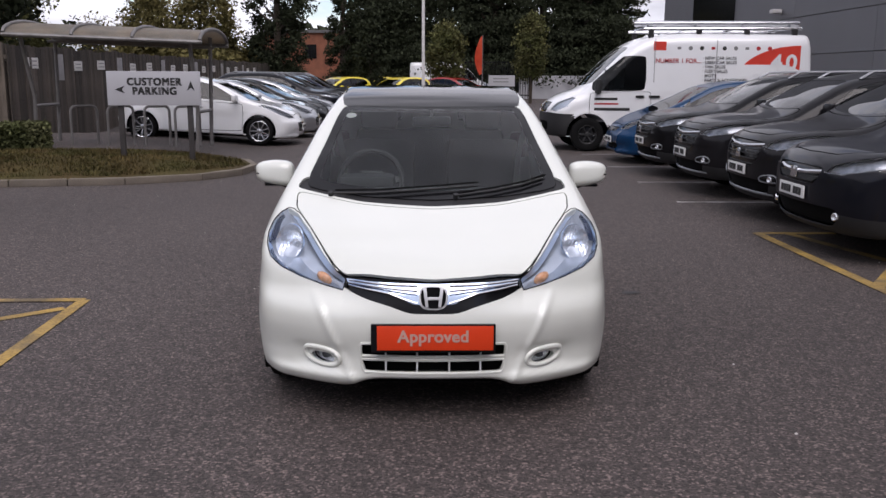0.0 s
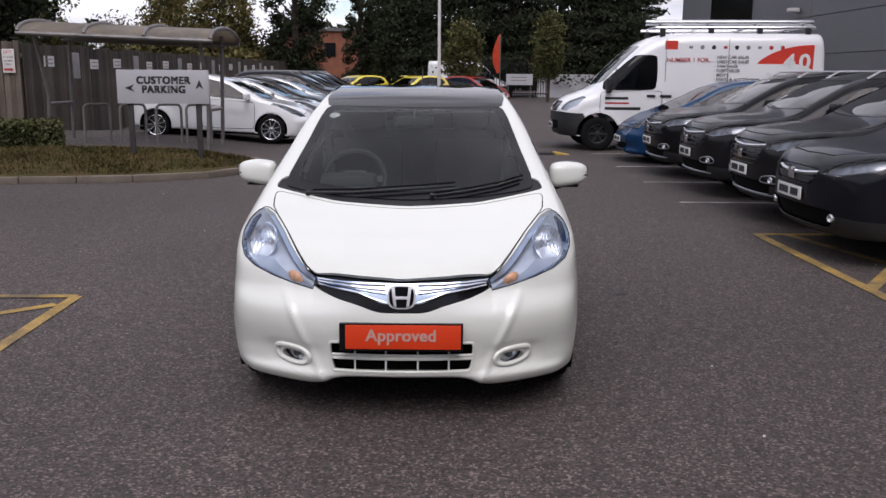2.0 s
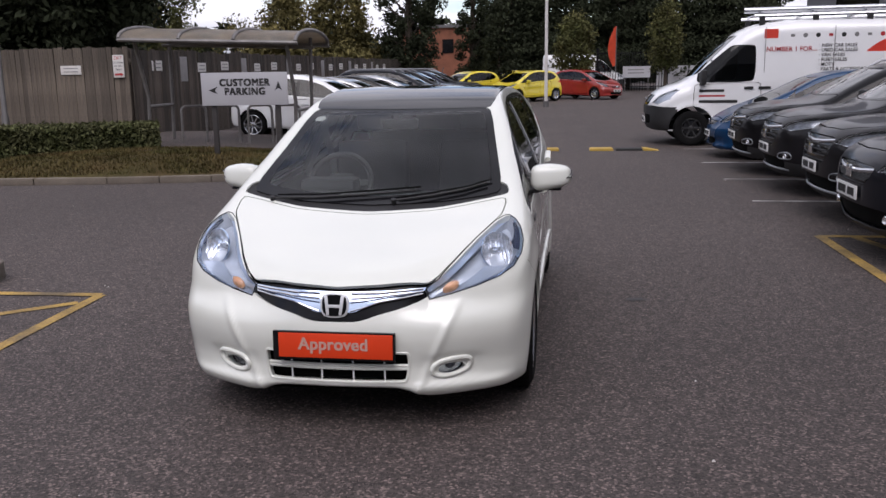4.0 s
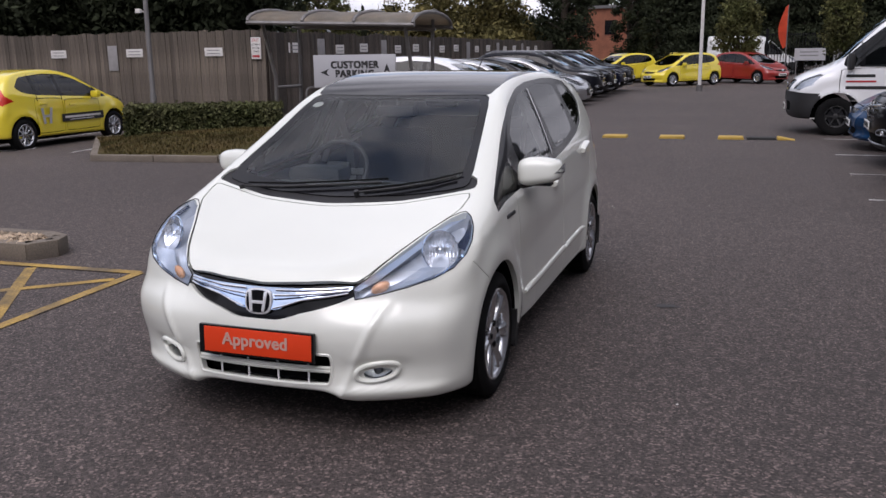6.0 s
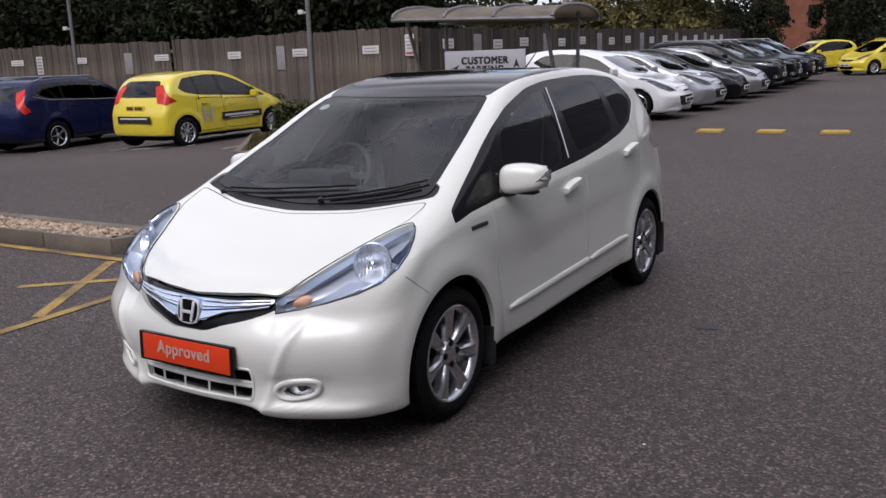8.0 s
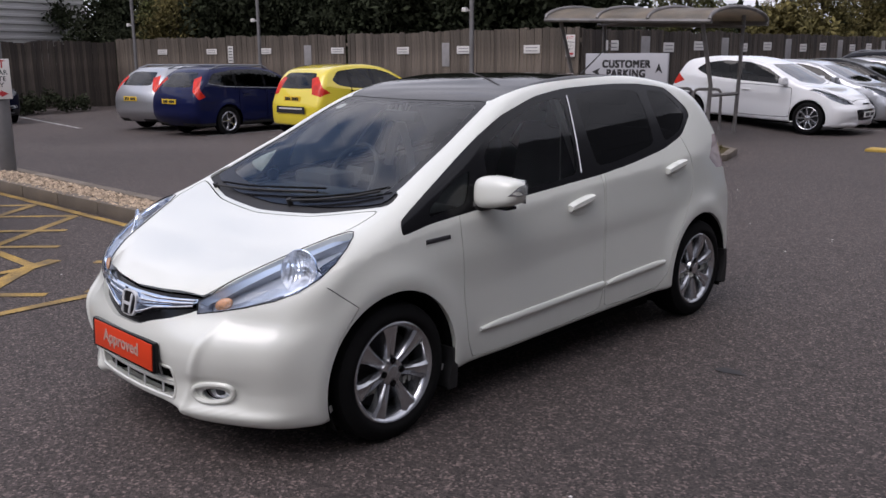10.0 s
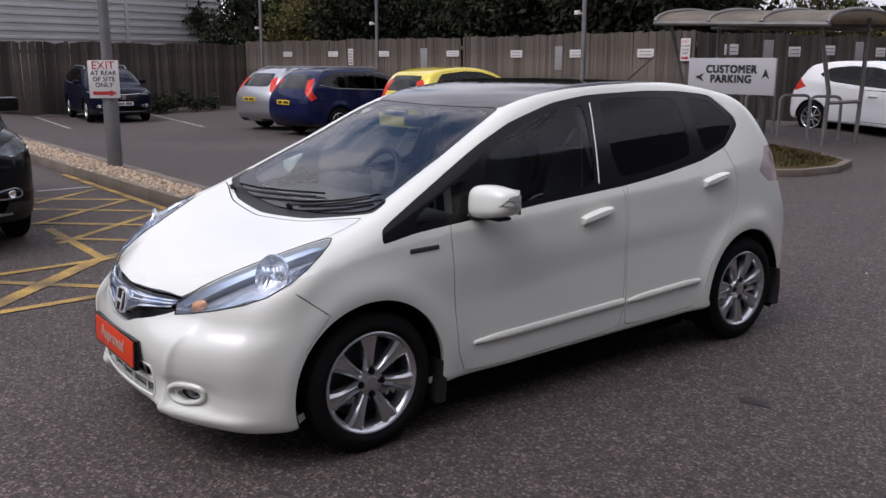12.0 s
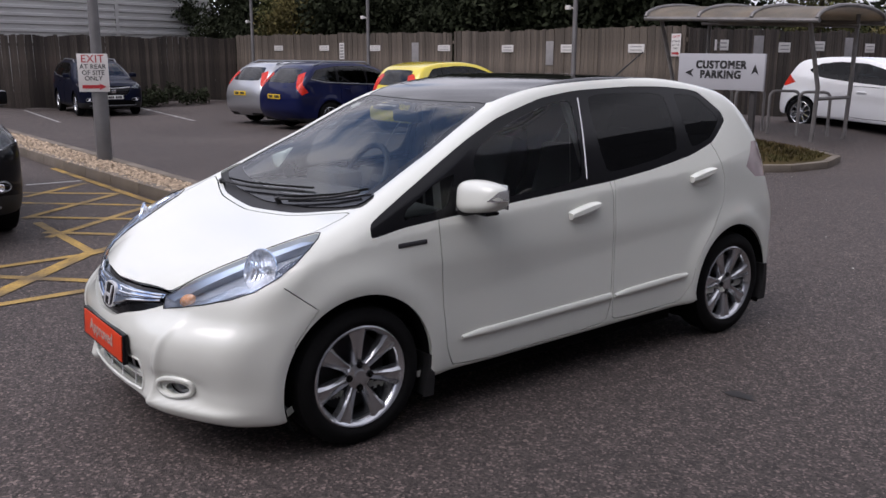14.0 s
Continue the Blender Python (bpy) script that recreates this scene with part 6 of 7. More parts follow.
    # wheel wells
    for yc in WHEELS_Y:
        for s in (1, -1):
            well = bmesh.new()
            ring = arc(yc, 0.297, 0.35, -28, 208, 24)
            a = [well.verts.new((s * 0.82, y, z)) for y, z in ring]
            b = [well.verts.new((s * 0.52, y, z)) for y, z in ring]
            for i in range(len(a) - 1):
                well.faces.new((a[i], a[i + 1], b[i + 1], b[i]))
            well.faces.new(b)
            part("wheel_well", well, dark_void, car, smooth=40)
            wheel(car, 0.738 * s, yc, 0.297, 0.218, s, 7, 0.19, turn=40 if yc == 0 else 15)
    part("underbody", box(-0.50, -0.60, 0.16, 0.50, 2.95, 0.36), dark_void, car)
    part("underbody", box(-0.76, 0.45, 0.16, 0.76, 2.05, 0.30), dark_void, car)
    # door mirrors
    for s in (1, -1):
        bm = bmesh.new()
        bmesh.ops.create_uvsphere(bm, u_segments=40, v_segments=24, radius=1)
        power = lambda t, e: math.copysign(abs(t) ** e, t)
        for v in bm.verts:
            x, y, z = power(v.co.x, 0.55), power(v.co.y, 0.75), power(v.co.z, 0.6)
            v.co = (0.112 * x, 0.066 * y * (1 - 0.12 * z) + 0.020 * x, 0.070 * z * (1 - 0.10 * x) * (1 - 0.10 * max(z, 0) * abs(x)) + (0.010 * x if z < 0 else 0.002 * x))
        mp = pose(0.893 * s, 0.575, 0.998) @ Matrix.Diagonal((s, 1, 1, 1))
        if s < 0:
            bmesh.ops.reverse_faces(bm, faces=bm.faces)
        mo = part("door_mirror", bm, pearl_white, car, "white door mirror on a black foot", smooth=60, m=mp)
        part("mirror_glass", box(-0.085, 0.066, -0.052, 0.085, 0.074, 0.052), chrome, mo, smooth=None, m=mp)
        part("mirror_base", box(-0.090, -0.030, -0.077, 0.060, 0.045, -0.062, 0.007), gloss_black, mo, m=mp)
        part("mirror_arm", tube([(s * 0.765, 0.53, 0.925), (s * 0.80, 0.545, 0.932), (s * 0.85, 0.565, 0.936)], [0.034, 0.028, 0.022], 8), black_plastic, mo, "black mirror foot")
        ind = bmesh.new()
        for x, y, z in ((0.1165, 0.048, 0.040), (0.1165, -0.012, 0.034), (0.094, -0.040, 0.002), (0.080, -0.048, -0.008), (0.1165, -0.010, -0.010), (0.118, 0.045, -0.008)):
            ind.verts.new((x, y, z))
        ind.faces.new(ind.verts)
        bmesh.ops.solidify(ind, geom=list(ind.faces), thickness=-0.005 * s)
        part("mirror_indicator", ind, lamp_silver, mo, "clear mirror indicator", m=mp)
    # plate
    ty = fore_skin(form, 0, 0.42).y
    tilt = pose(0, ty - 0.016, 0.42, -3)
    pl = part("number_plate", box(-0.272, 0.0, -0.063, 0.272, 0.022, 0.063, 0.004), gloss_black, car, "orange display plate in a black surround", m=tilt)
    part("plate_board", box(-0.245, -0.004, -0.052, 0.262, 0.002, 0.056, 0.002), orange_board, pl, "orange board", m=tilt)
    lettering("text_line", "Approved", 0.074, pale_letter, pl, tilt @ pose(0.0, -0.0055, 0.008), depth=0.0006, bold=0.0008, fat=0.0013, spacing=1.04)
    # wipers
    for pts, w in (([(-0.52, 0.02), (-0.30, 0.03), (-0.05, 0.06), (0.22, 0.095)], "blade"), ([(0.12, 0.01), (0.30, 0.05), (0.46, 0.10), (0.58, 0.16)], "blade")):
        wp = part("wiper", tube([on_skin(form, x, y, 0.013) for x, y in pts], 0.0065, 6), black_plastic, car, "black wiper")
        part("wiper_blade", tube([on_skin(form, x + 0.02, y + 0.035, 0.010) for x, y in pts], 0.005, 5), rubber, wp)
        part("wiper_pivot", tube([on_skin(form, *pts[0], -0.01), on_skin(form, *pts[0], 0.022)], 0.013, 10), black_plastic, wp)
    st = bmesh.new()
    bmesh.ops.create_circle(st, cap_ends=True, segments=20, radius=0.032)
    c = on_skin(form, -0.475, 0.80, -0.006)
    nz = Vector(form.normal(np.array([tuple(c)]))[0].tolist())
    part("windscreen_sticker", st, trim_pale, car, "small pale round windscreen sticker", m=Matrix.Translation(c) @ nz.to_track_quat("Z", "Y").to_matrix().to_4x4())
    part("aerial", tube([(0.0, 2.35, 1.44), (0.0, 2.62, 1.60)], [0.006, 0.003], 6), black_plastic, car, "short black roof aerial")
    # cabin
    dash = [(0.12, 0.86), (0.30, 0.925), (0.52, 0.93), (0.66, 0.90), (0.70, 0.80), (0.60, 0.62), (0.20, 0.45)]
    bm = bmesh.new()
    rows = [[bm.verts.new((x, y + 0.10 * (1 - abs(x) / 0.7) * -0.4, z - 0.03 * abs(x))) for y, z in dash] for x in np.linspace(-0.69, 0.69, 9)]
    for a, b in zip(rows, rows[1:]):
        for i in range(len(dash) - 1):
            bm.faces.new((a[i], b[i], b[i + 1], a[i + 1]))
    bmesh.ops.recalc_face_normals(bm, faces=bm.faces)
    db = part("dashboard", bm, dash_grey, car, "dark grey dashboard", smooth=50)
    part("instrument_hood", box(-0.53, 0.50, 0.90, -0.21, 0.68, 0.985, 0.035), dash_grey, db)
    sw = empty("steering_wheel")
    sw.parent = car
    sm = pose(-0.36, 0.78, 0.93, 62)
    part("rim", tube([(0.185 * math.cos(a), 0.185 * math.sin(a), 0) for a in np.linspace(0, 2 * math.pi, 28, endpoint=False)], 0.017, 8, True), black_plastic, sw, m=sm)
    part("centre", box(-0.075, -0.06, -0.03, 0.075, 0.06, 0.015, 0.02), black_plastic, sw, m=sm)
    for a in (0, 180, 270):
        part("spoke", box(0.06, -0.02, -0.01, 0.18, 0.02, 0.008, 0.004), black_plastic, sw, m=sm @ pose(0, 0, 0, 0, 0, a))
    for x in (0.36, -0.36):
        seat(car, x, 1.28, 0.45, seat_cloth)
    seat(car, 0, 2.12, 0.47, seat_cloth, 0.58, True)
    part("floor_pan", box(-0.72, 0.1, 0.30, 0.72, 2.7, 0.42), dark_void, car)
    part("tailgate_lining", box(-0.62, 2.60, 0.36, 0.62, 2.64, 1.0), dark_void, car)
    for s in (1, -1):
        pts = [out_skin(form, 1.40, z, s, -0.05) for z in (0.92, 1.05, 1.2, 1.33, 1.40)]
        part("pillar_trim", tube(pts, 0.035, 6), trim_pale, car, "pale inner pillar trim")
        pts = [Vector((s * 0.62, 1.36, 1.25)), Vector((s * 0.58, 1.42, 1.0)), Vector((s * 0.56, 1.44, 0.62))]
        part("seat_belt", strip(pts, [Vector((-s * 0.7, -0.7, 0))] * 3, 0.024, 0.002), trim_pale, car, "pale seat belt")
    part("rear_view_mirror", box(-0.115, 0.80, 1.245, 0.115, 0.835, 1.305, 0.014), black_plastic, car, "black rear-view mirror")
    part("mirror_stem", tube([(0, 0.83, 1.29), (0, 0.86, 1.335)], 0.012, 6), black_plastic, car)
    return car


hero = hero_car()


# ---- parked cars ----
SUV = dict(
    half=0.91, y0=-0.93, y1=3.65, tall=1.66, clear=0.24, tumble=0.26, curl=0.2, shoulder=0.18, brow=0.12,
    top=((-1.1, 0.86), (-0.85, 0.96), (-0.4, 1.05), (0.2, 1.12), (0.55, 1.30), (1.05, 1.53), (1.5, 1.61), (2.2, 1.63), (2.9, 1.575), (3.3, 1.47), (3.7, 1.27)),
    front=((0.15, -0.74), (0.35, -0.89), (0.6, -0.93), (0.8, -0.91), (0.95, -0.82), (1.1, -0.6)),
    rear=((0.2, 3.42), (0.45, 3.62), (0.70, 3.65), (0.90, 3.62), (1.06, 3.54), (1.3, 3.33), (1.5, 3.10), (1.65, 2.88)),
    width=((-1.0, 0.85), (-0.4, 0.90), (0.5, 0.91), (2.5, 0.91), (3.3, 0.88), (3.7, 0.82)),
    belt=((-1, 0.92), (0.3, 1.04), (1.5, 1.08), (2.7, 1.14), (3.6, 1.2)),
    sweep=(0.14, 0.26), flares=((0.0, 0.34, 0.42), (2.63, 0.34, 0.42)),
    axles=(0.0, 2.63), r=0.345, arch=0.40, rim=0.225,
    screen=[(-0.70, 0.40), (0, 0.26), (0.70, 0.40), (0.56, 1.04), (0, 0.98), (-0.56, 1.04)],
    side=[(0.52, 1.07), (1.5, 1.10), (2.7, 1.16), (3.15, 1.24), (2.95, 1.45), (2.3, 1.535), (1.5, 1.53), (1.05, 1.44)],
    splits=(1.45, 2.35), rear_glass=[(-0.60, 1.14), (0.60, 1.14), (0.50, 1.48), (-0.50, 1.48)],
    lamp=[(0.50, -0.83, 0.80), (0.66, -0.72, 0.76), (0.80, -0.55, 0.80), (0.86, -0.22, 0.90), (0.82, -0.24, 0.95), (0.72, -0.52, 0.92), (0.55, -0.78, 0.87)],
    grille=[(-0.50, 0.88), (0.50, 0.88), (0.46, 0.70), (0.34, 0.60), (-0.34, 0.60), (-0.46, 0.70)],
    intake=[(-0.66, 0.47), (0.66, 0.47), (0.58, 0.30), (-0.58, 0.30)],
    tail=[(0.64, 3.50, 1.40), (0.70, 3.50, 1.05), (0.84, 3.42, 0.86), (0.86, 3.25, 0.92), (0.80, 3.36, 1.10), (0.72, 3.26, 1.42)],
    skirt=0.42, doors=((0.40, 1.42), (1.45, 2.30)), plate_z=0.56, rear_plate=0.82, rails=True)
CROSSOVER = dict(SUV, half=0.885, y0=-0.88, y1=3.44, tall=1.60,
    top=((-1.1, 0.80), (-0.8, 0.92), (-0.4, 1.00), (0.15, 1.07), (0.5, 1.25), (1.0, 1.49), (1.45, 1.58), (2.1, 1.59), (2.8, 1.53), (3.2, 1.42), (3.6, 1.25)),
    front=((0.15, -0.70), (0.35, -0.84), (0.6, -0.88), (0.78, -0.86), (0.9, -0.78), (1.05, -0.55)),
    rear=((0.2, 3.25), (0.5, 3.42), (0.9, 3.38), (1.1, 3.30), (1.4, 3.05), (1.6, 2.8)),
    belt=((-1, 0.88), (0.3, 1.0), (1.5, 1.05), (2.6, 1.13), (3.4, 1.2)),
    axles=(0.0, 2.61), flares=((0.0, 0.33, 0.41), (2.61, 0.33, 0.41)), r=0.335, arch=0.39,
    side=[(0.46, 1.03), (1.4, 1.07), (2.5, 1.14), (2.85, 1.24), (2.6, 1.42), (2.1, 1.475), (1.4, 1.475), (1.0, 1.40)],
    screen=[(-0.68, 0.34), (0, 0.20), (0.68, 0.34), (0.55, 0.98), (0, 0.92), (-0.55, 0.98)],
    rear_glass=[(-0.58, 1.12), (0.58, 1.12), (0.48, 1.42), (-0.48, 1.42)],
    lamp=[(0.46, -0.80, 0.74), (0.62, -0.70, 0.72), (0.78, -0.50, 0.76), (0.83, -0.15, 0.88), (0.79, -0.18, 0.92), (0.68, -0.48, 0.86), (0.50, -0.75, 0.80)],
    grille=[(-0.46, 0.80), (0.46, 0.80), (0.36, 0.64), (-0.36, 0.64)],
    tail=[(0.60, 3.28, 1.10), (0.66, 3.28, 0.92), (0.80, 3.20, 0.92), (0.84, 2.98, 1.02), (0.78, 3.06, 1.12)], rails=False)
SMALL = dict(HATCH, axles=(0.0, 2.5), r=0.30, arch=0.345, rim=0.20,
    screen=[(-0.64, 0.10), (0, -0.03), (0.64, 0.10), (0.53, 0.93), (0, 0.87), (-0.53, 0.93)],
    side=[(0.10, 0.885), (1.0, 0.945), (2.1, 1.01), (2.45, 1.07), (2.58, 1.17), (2.38, 1.35), (1.7, 1.40), (1.25, 1.375), (0.9, 1.28)],
    splits=(0.55, 1.45, 2.1), rear_glass=[(-0.58, 1.0), (0.58, 1.0), (0.48, 1.32), (-0.48, 1.32)],
    lamp=[(0.40, -0.64, 0.60), (0.60, -0.52, 0.61), (0.76, -0.30, 0.72), (0.76, -0.05, 0.83), (0.70, -0.05, 0.86), (0.50, -0.45, 0.72)],
    grille=[(-0.40, 0.65), (0.40, 0.65), (0.30, 0.57), (-0.30, 0.57)], intake=[(-0.45, 0.37), (0.45, 0.37), (0.40, 0.25), (-0.40, 0.25)],
    tail=[(0.52, 3.0, 1.26), (0.60, 3.04, 0.92), (0.78, 2.95, 0.86), (0.82, 2.70, 0.93), (0.74, 2.82, 1.02), (0.62, 2.88, 1.28)],
    skirt=0.0, doors=((0.42, 1.42), (1.46, 2.2)), plate_z=0.42, rear_plate=0.80, rails=False)
LOW = dict(SMALL, half=0.865, y0=-0.85, y1=3.18, tall=1.46,
    top=((-1.0, 0.58), (-0.75, 0.70), (-0.4, 0.82), (0.15, 0.94), (0.5, 1.11), (1.0, 1.33), (1.5, 1.44), (2.0, 1.45), (2.6, 1.39), (2.95, 1.31), (3.3, 1.15)),
    front=((0.1, -0.70), (0.25, -0.82), (0.45, -0.85), (0.6, -0.81), (0.72, -0.72), (0.9, -0.45)),
    rear=((0.1, 3.0), (0.3, 3.15), (0.6, 3.18), (0.9, 3.10), (1.1, 2.98), (1.35, 2.80), (1.5, 2.6)),
    width=((-0.9, 0.80), (-0.5, 0.845), (0.0, 0.865), (1.5, 0.865), (2.5, 0.875), (2.9, 0.84), (3.2, 0.76)),
    belt=((-0.8, 0.72), (0.0, 0.86), (0.5, 0.90), (1.5, 0.94), (2.4, 1.0), (3.1, 1.08)),
    axles=(0.0, 2.54), flares=((0.0, 0.31, 0.38), (2.54, 0.31, 0.38)), r=0.31, arch=0.36, rim=0.225,
    screen=[(-0.66, 0.28), (0, 0.13), (0.66, 0.28), (0.54, 0.98), (0, 0.92), (-0.54, 0.98)],
    side=[(0.40, 0.93), (1.4, 0.97), (2.2, 1.03), (2.5, 1.16), (2.3, 1.30), (1.9, 1.355), (1.35, 1.34), (0.95, 1.24)],
    splits=(1.5,), rear_glass=[(-0.55, 0.98), (0.55, 0.98), (0.46, 1.30), (-0.46, 1.30)],
    lamp=[(0.45, -0.74, 0.62), (0.64, -0.62, 0.60), (0.78, -0.42, 0.66), (0.82, 0.0, 0.84), (0.76, 0.0, 0.86), (0.60, -0.50, 0.74)],
    grille=[(-0.50, 0.52), (0.50, 0.52), (0.40, 0.30), (-0.40, 0.30)], intake=[(-0.2, 0.63), (0.2, 0.63), (0.2, 0.60), (-0.2, 0.60)],
    tail=[(0.60, 3.05, 1.06), (0.66, 3.06, 0.84), (0.80, 2.95, 0.82), (0.84, 2.75, 0.92), (0.76, 2.86, 1.04)],
    doors=((0.36, 1.52),))
VAN = dict(
    half=1.0, y0=-0.86, y1=4.66, tall=2.45, clear=0.30, tumble=0.05, curl=0.02, shoulder=0.22, brow=0.16, spine=0.7,
    top=((-1.1, 0.90), (-0.8, 1.05), (-0.4, 1.20), (-0.05, 1.34), (0.35, 1.75), (0.75, 2.12), (1.1, 2.33), (1.6, 2.43), (3.0, 2.46), (4.9, 2.45)),
    front=((0.2, -0.74), (0.45, -0.85), (0.8, -0.86), (1.0, -0.78), (1.2, -0.6)),
    rear=((0.2, 4.62), (1.0, 4.66), (2.0, 4.64), (2.5, 4.60)),
    width=((-1.0, 0.86), (-0.5, 0.96), (0.2, 1.0), (4.0, 1.0), (4.7, 0.98)),
    belt=((-1, 1.2), (0.5, 1.25), (4.7, 1.25)), flank=((0.15, 0.96), (0.4, 0.99), (0.9, 1.0), (1.3, 1.0), (2.4, 1.0)), crown=((-1, 0.10), (0.5, 0.10), (1.5, 0.06), (4.8, 0.06)),
    sweep=(0.16, 0.20), flares=((0.0, 0.35, 0.45), (3.1, 0.35, 0.45)), rsweep=0.01, rsweep4=0.01,
    axles=(0.0, 3.1), r=0.35, arch=0.44, rim=0.20,
    screen=[(-0.80, 0.10), (0, -0.06), (0.80, 0.10), (0.74, 0.86), (0, 0.80), (-0.74, 0.86)],
    side=[(0.06, 1.25), (1.18, 1.25), (1.18, 1.97), (0.72, 1.97), (0.36, 1.66), (0.10, 1.42)],
    splits=(0.38,), rear_glass=None,
    lamp=[(0.62, -0.72, 0.84), (0.78, -0.62, 0.80), (0.90, -0.42, 0.90), (0.92, -0.25, 1.10), (0.86, -0.30, 1.12), (0.72, -0.62, 1.0)],
    grille=[(-0.56, 1.02), (0.56, 1.02), (0.50, 0.80), (-0.50, 0.80)], intake=[(-0.6, 0.62), (0.6, 0.62), (0.55, 0.42), (-0.55, 0.42)],
    tail=None, skirt=0.62, nose_skirt=0.80, doors=((0.02, 1.30),), plate_z=0.50, rear_plate=None, rails=False)


def plate_bars(parent, name, x, y, z, back=False, ma=None, w=0.26, tilt=0.0):
    s = 1 if back else -1
    p = part(name, box(x - w, y - 0.006, z - 0.055, x + w, y + 0.006, z + 0.055, 0.003), ma or (plate_yellow if back else plate_white), parent, "yellow number plate" if back else "white number plate")
    for x0, x1 in ((-0.215, -0.165), (-0.155, -0.105), (-0.095, -0.06), (-0.05, -0.01), (0.045, 0.09), (0.10, 0.15), (0.16, 0.21)):
        part("text_bar", box(x + x0, y + s * 0.006, z - 0.032, x + x1, y + s * 0.009, z + 0.032), plate_ink, p, smooth=None)
    return p


MASTERS = {}


def parked(spec, name, ma, label, m, step=0.07, rim_mat=None, spokes=10, group="parked cars", mirror_mat=None, category="car"):
    """A parked vehicle: the first of its form is built, the others are copies in their own paint."""
    key = (id(spec), spokes)
    if key not in MASTERS:
        MASTERS[key] = (build_parked(spec, name, ma, label, m, step, rim_mat, spokes, group, mirror_mat, category), ma)
        return MASTERS[key][0]
    first, old = MASTERS[key]
    ob = copy_thing(first, m)
    ob.name = name
    tagged(ob, label, category, group)
    for o in ob.children_recursive:
        if o.type == "MESH" and o.data.materials and o.data.materials[0] == old:
            o.material_slots[0].link = "OBJECT"
            o.material_slots[0].material = ma
    return ob


def build_parked(spec, name, ma, label, m, step=0.07, rim_mat=None, spokes=10, group="parked cars", mirror_mat=None, category="car"):
    car = empty(name)
    tagged(car, label, category, group)
    form = Form(spec)
    sh = Shell(form, step)
    P = sh.panel
    zc = spec["r"]
    up = lambda c: c[:, 2] > 0.6
    for s, ax in ((1, "x"), (-1, "-x")):
        for yc in spec["axles"]:
            o = arc(yc, zc, spec["arch"], -25, 205, 22) + [(yc - spec["arch"] * 0.9, 0.0), (yc + spec["arch"] * 0.9, 0.0)]
            sh.cut(o, ax, lambda c, s=s: c[:, 0] * s > 0.2)
    P("windscreen", sh.cut(rounded(spec["screen"], 0.1, 2), "z", up), car_glass, car, sink=0.003, flange=0)
    for s, ax in ((1, "x"), (-1, "-x")):
        keep = lambda c, s=s: c[:, 0] * s > 0.25
        cuts = [-9, *spec["splits"], 9]
        o = rounded(spec["side"], 0.1, 2)
        for a, b in zip(cuts, cuts[1:]):
            lo, hi = a + 0.025, b - 0.025
            clip = np.stack([np.clip(o[:, 0], lo, hi), o[:, 1]], 1)
            ok = [i for i in range(len(clip)) if not (np.allclose(clip[i], clip[i - 1]))]
            clip = grown(clip[ok], -0.012)
            if np.ptp(clip[:, 0]) < 0.06:
                continue
            seg = o[(o[:, 0] > lo) & (o[:, 0] < hi)]
            if len(seg) == 0:
                continue
            # the window between two pillars, as the part of the outline between them
            P("side_window", sh.cut(clip, ax, lambda c, s=s, lo=lo, hi=hi: (c[:, 0] * s > 0.25)), car_glass, car, sink=0.003, flange=0)
        P("window_surround", sh.cut(o, ax, keep), gloss_black, car, "black window surround")
        d = (0.62 * s, -0.60, 0.35)
        lamp = sh.cut([(x * s, y, z) for x, y, z in spec["lamp"]], d, lambda c, s=s: (c[:, 0] * s > 0.2) & (c[:, 1] < 0.3))
        h = P("headlight", lamp, lamp_glass, car, "clear glass headlight", sink=0.002, flange=0)
        P("reflector", lamp, lamp_shell if spec is VAN else lamp_inner, h, sink=0.035, flange=0)
        edge = [Vector(p) for p in spec["lamp"][:4]] if spec is not VAN else [Vector(p) for p in spec["lamp"][1:4]]
        edge = [Vector(p) for p in form.settle(np.array([(v.x, v.y, v.z + 0.012) for v in edge])).tolist()]
        part("light_strip", tube([Vector((v.x * s, v.y + 0.010, v.z)) for v in edge], 0.010, 6), lamp_silver, h, "bright strip along the lamp")
        q = [Vector(p) for p in spec["lamp"]]
        for u, r in ((0.28, 0.045), (0.62, 0.038)):
            c = (q[0] + q[-1]).lerp(q[3] + q[4], u) * 0.5
            bm = bmesh.new()
            bmesh.ops.create_uvsphere(bm, u_segments=12, v_segments=8, radius=r)
            part("lamp_bowl", bm, chrome, h, m=Matrix.Translation((c.x * s * 0.965, c.y + 0.05, c.z - 0.012)))
        if spec["tail"]:
            tl = sh.cut([(x * s, y, z) for x, y, z in spec["tail"]], (0.5 * s, 0.8, 0.25), lambda c, s=s: (c[:, 0] * s > 0.3) & (c[:, 1] > 2.0))
            P("tail_light", tl, red_lens, car, "red tail light")
    if spec is not VAN:
        yf, ys = spec["y0"], spec["screen"][0][1]
        o = rounded([(0.0, yf + 0.13), (0.42, yf + 0.17), (0.66, yf + 0.36), (0.74, yf + 0.62), (0.76, ys - 0.02), (0.4, ys - 0.12), (0.0, ys - 0.17), (-0.4, ys - 0.12), (-0.76, ys - 0.02), (-0.74, yf + 0.62), (-0.66, yf + 0.36), (-0.42, yf + 0.17)], 0.1, 2)
        P("bonnet", ring_door(sh, o, "z", lambda c: (c[:, 2] > 0.55), 0.006), ma, car)
    P("grille", sh.cut(rounded(spec["grille"], 0.1, 2), "y", lambda c: c[:, 1] < 0), gloss_black, car, "black grille", sink=0.02)
    P("lower_intake", sh.cut(rounded(spec["intake"], 0.1, 2), "y", lambda c: c[:, 1] < 0), dark_void, car, "dark lower air intake", sink=0.03)
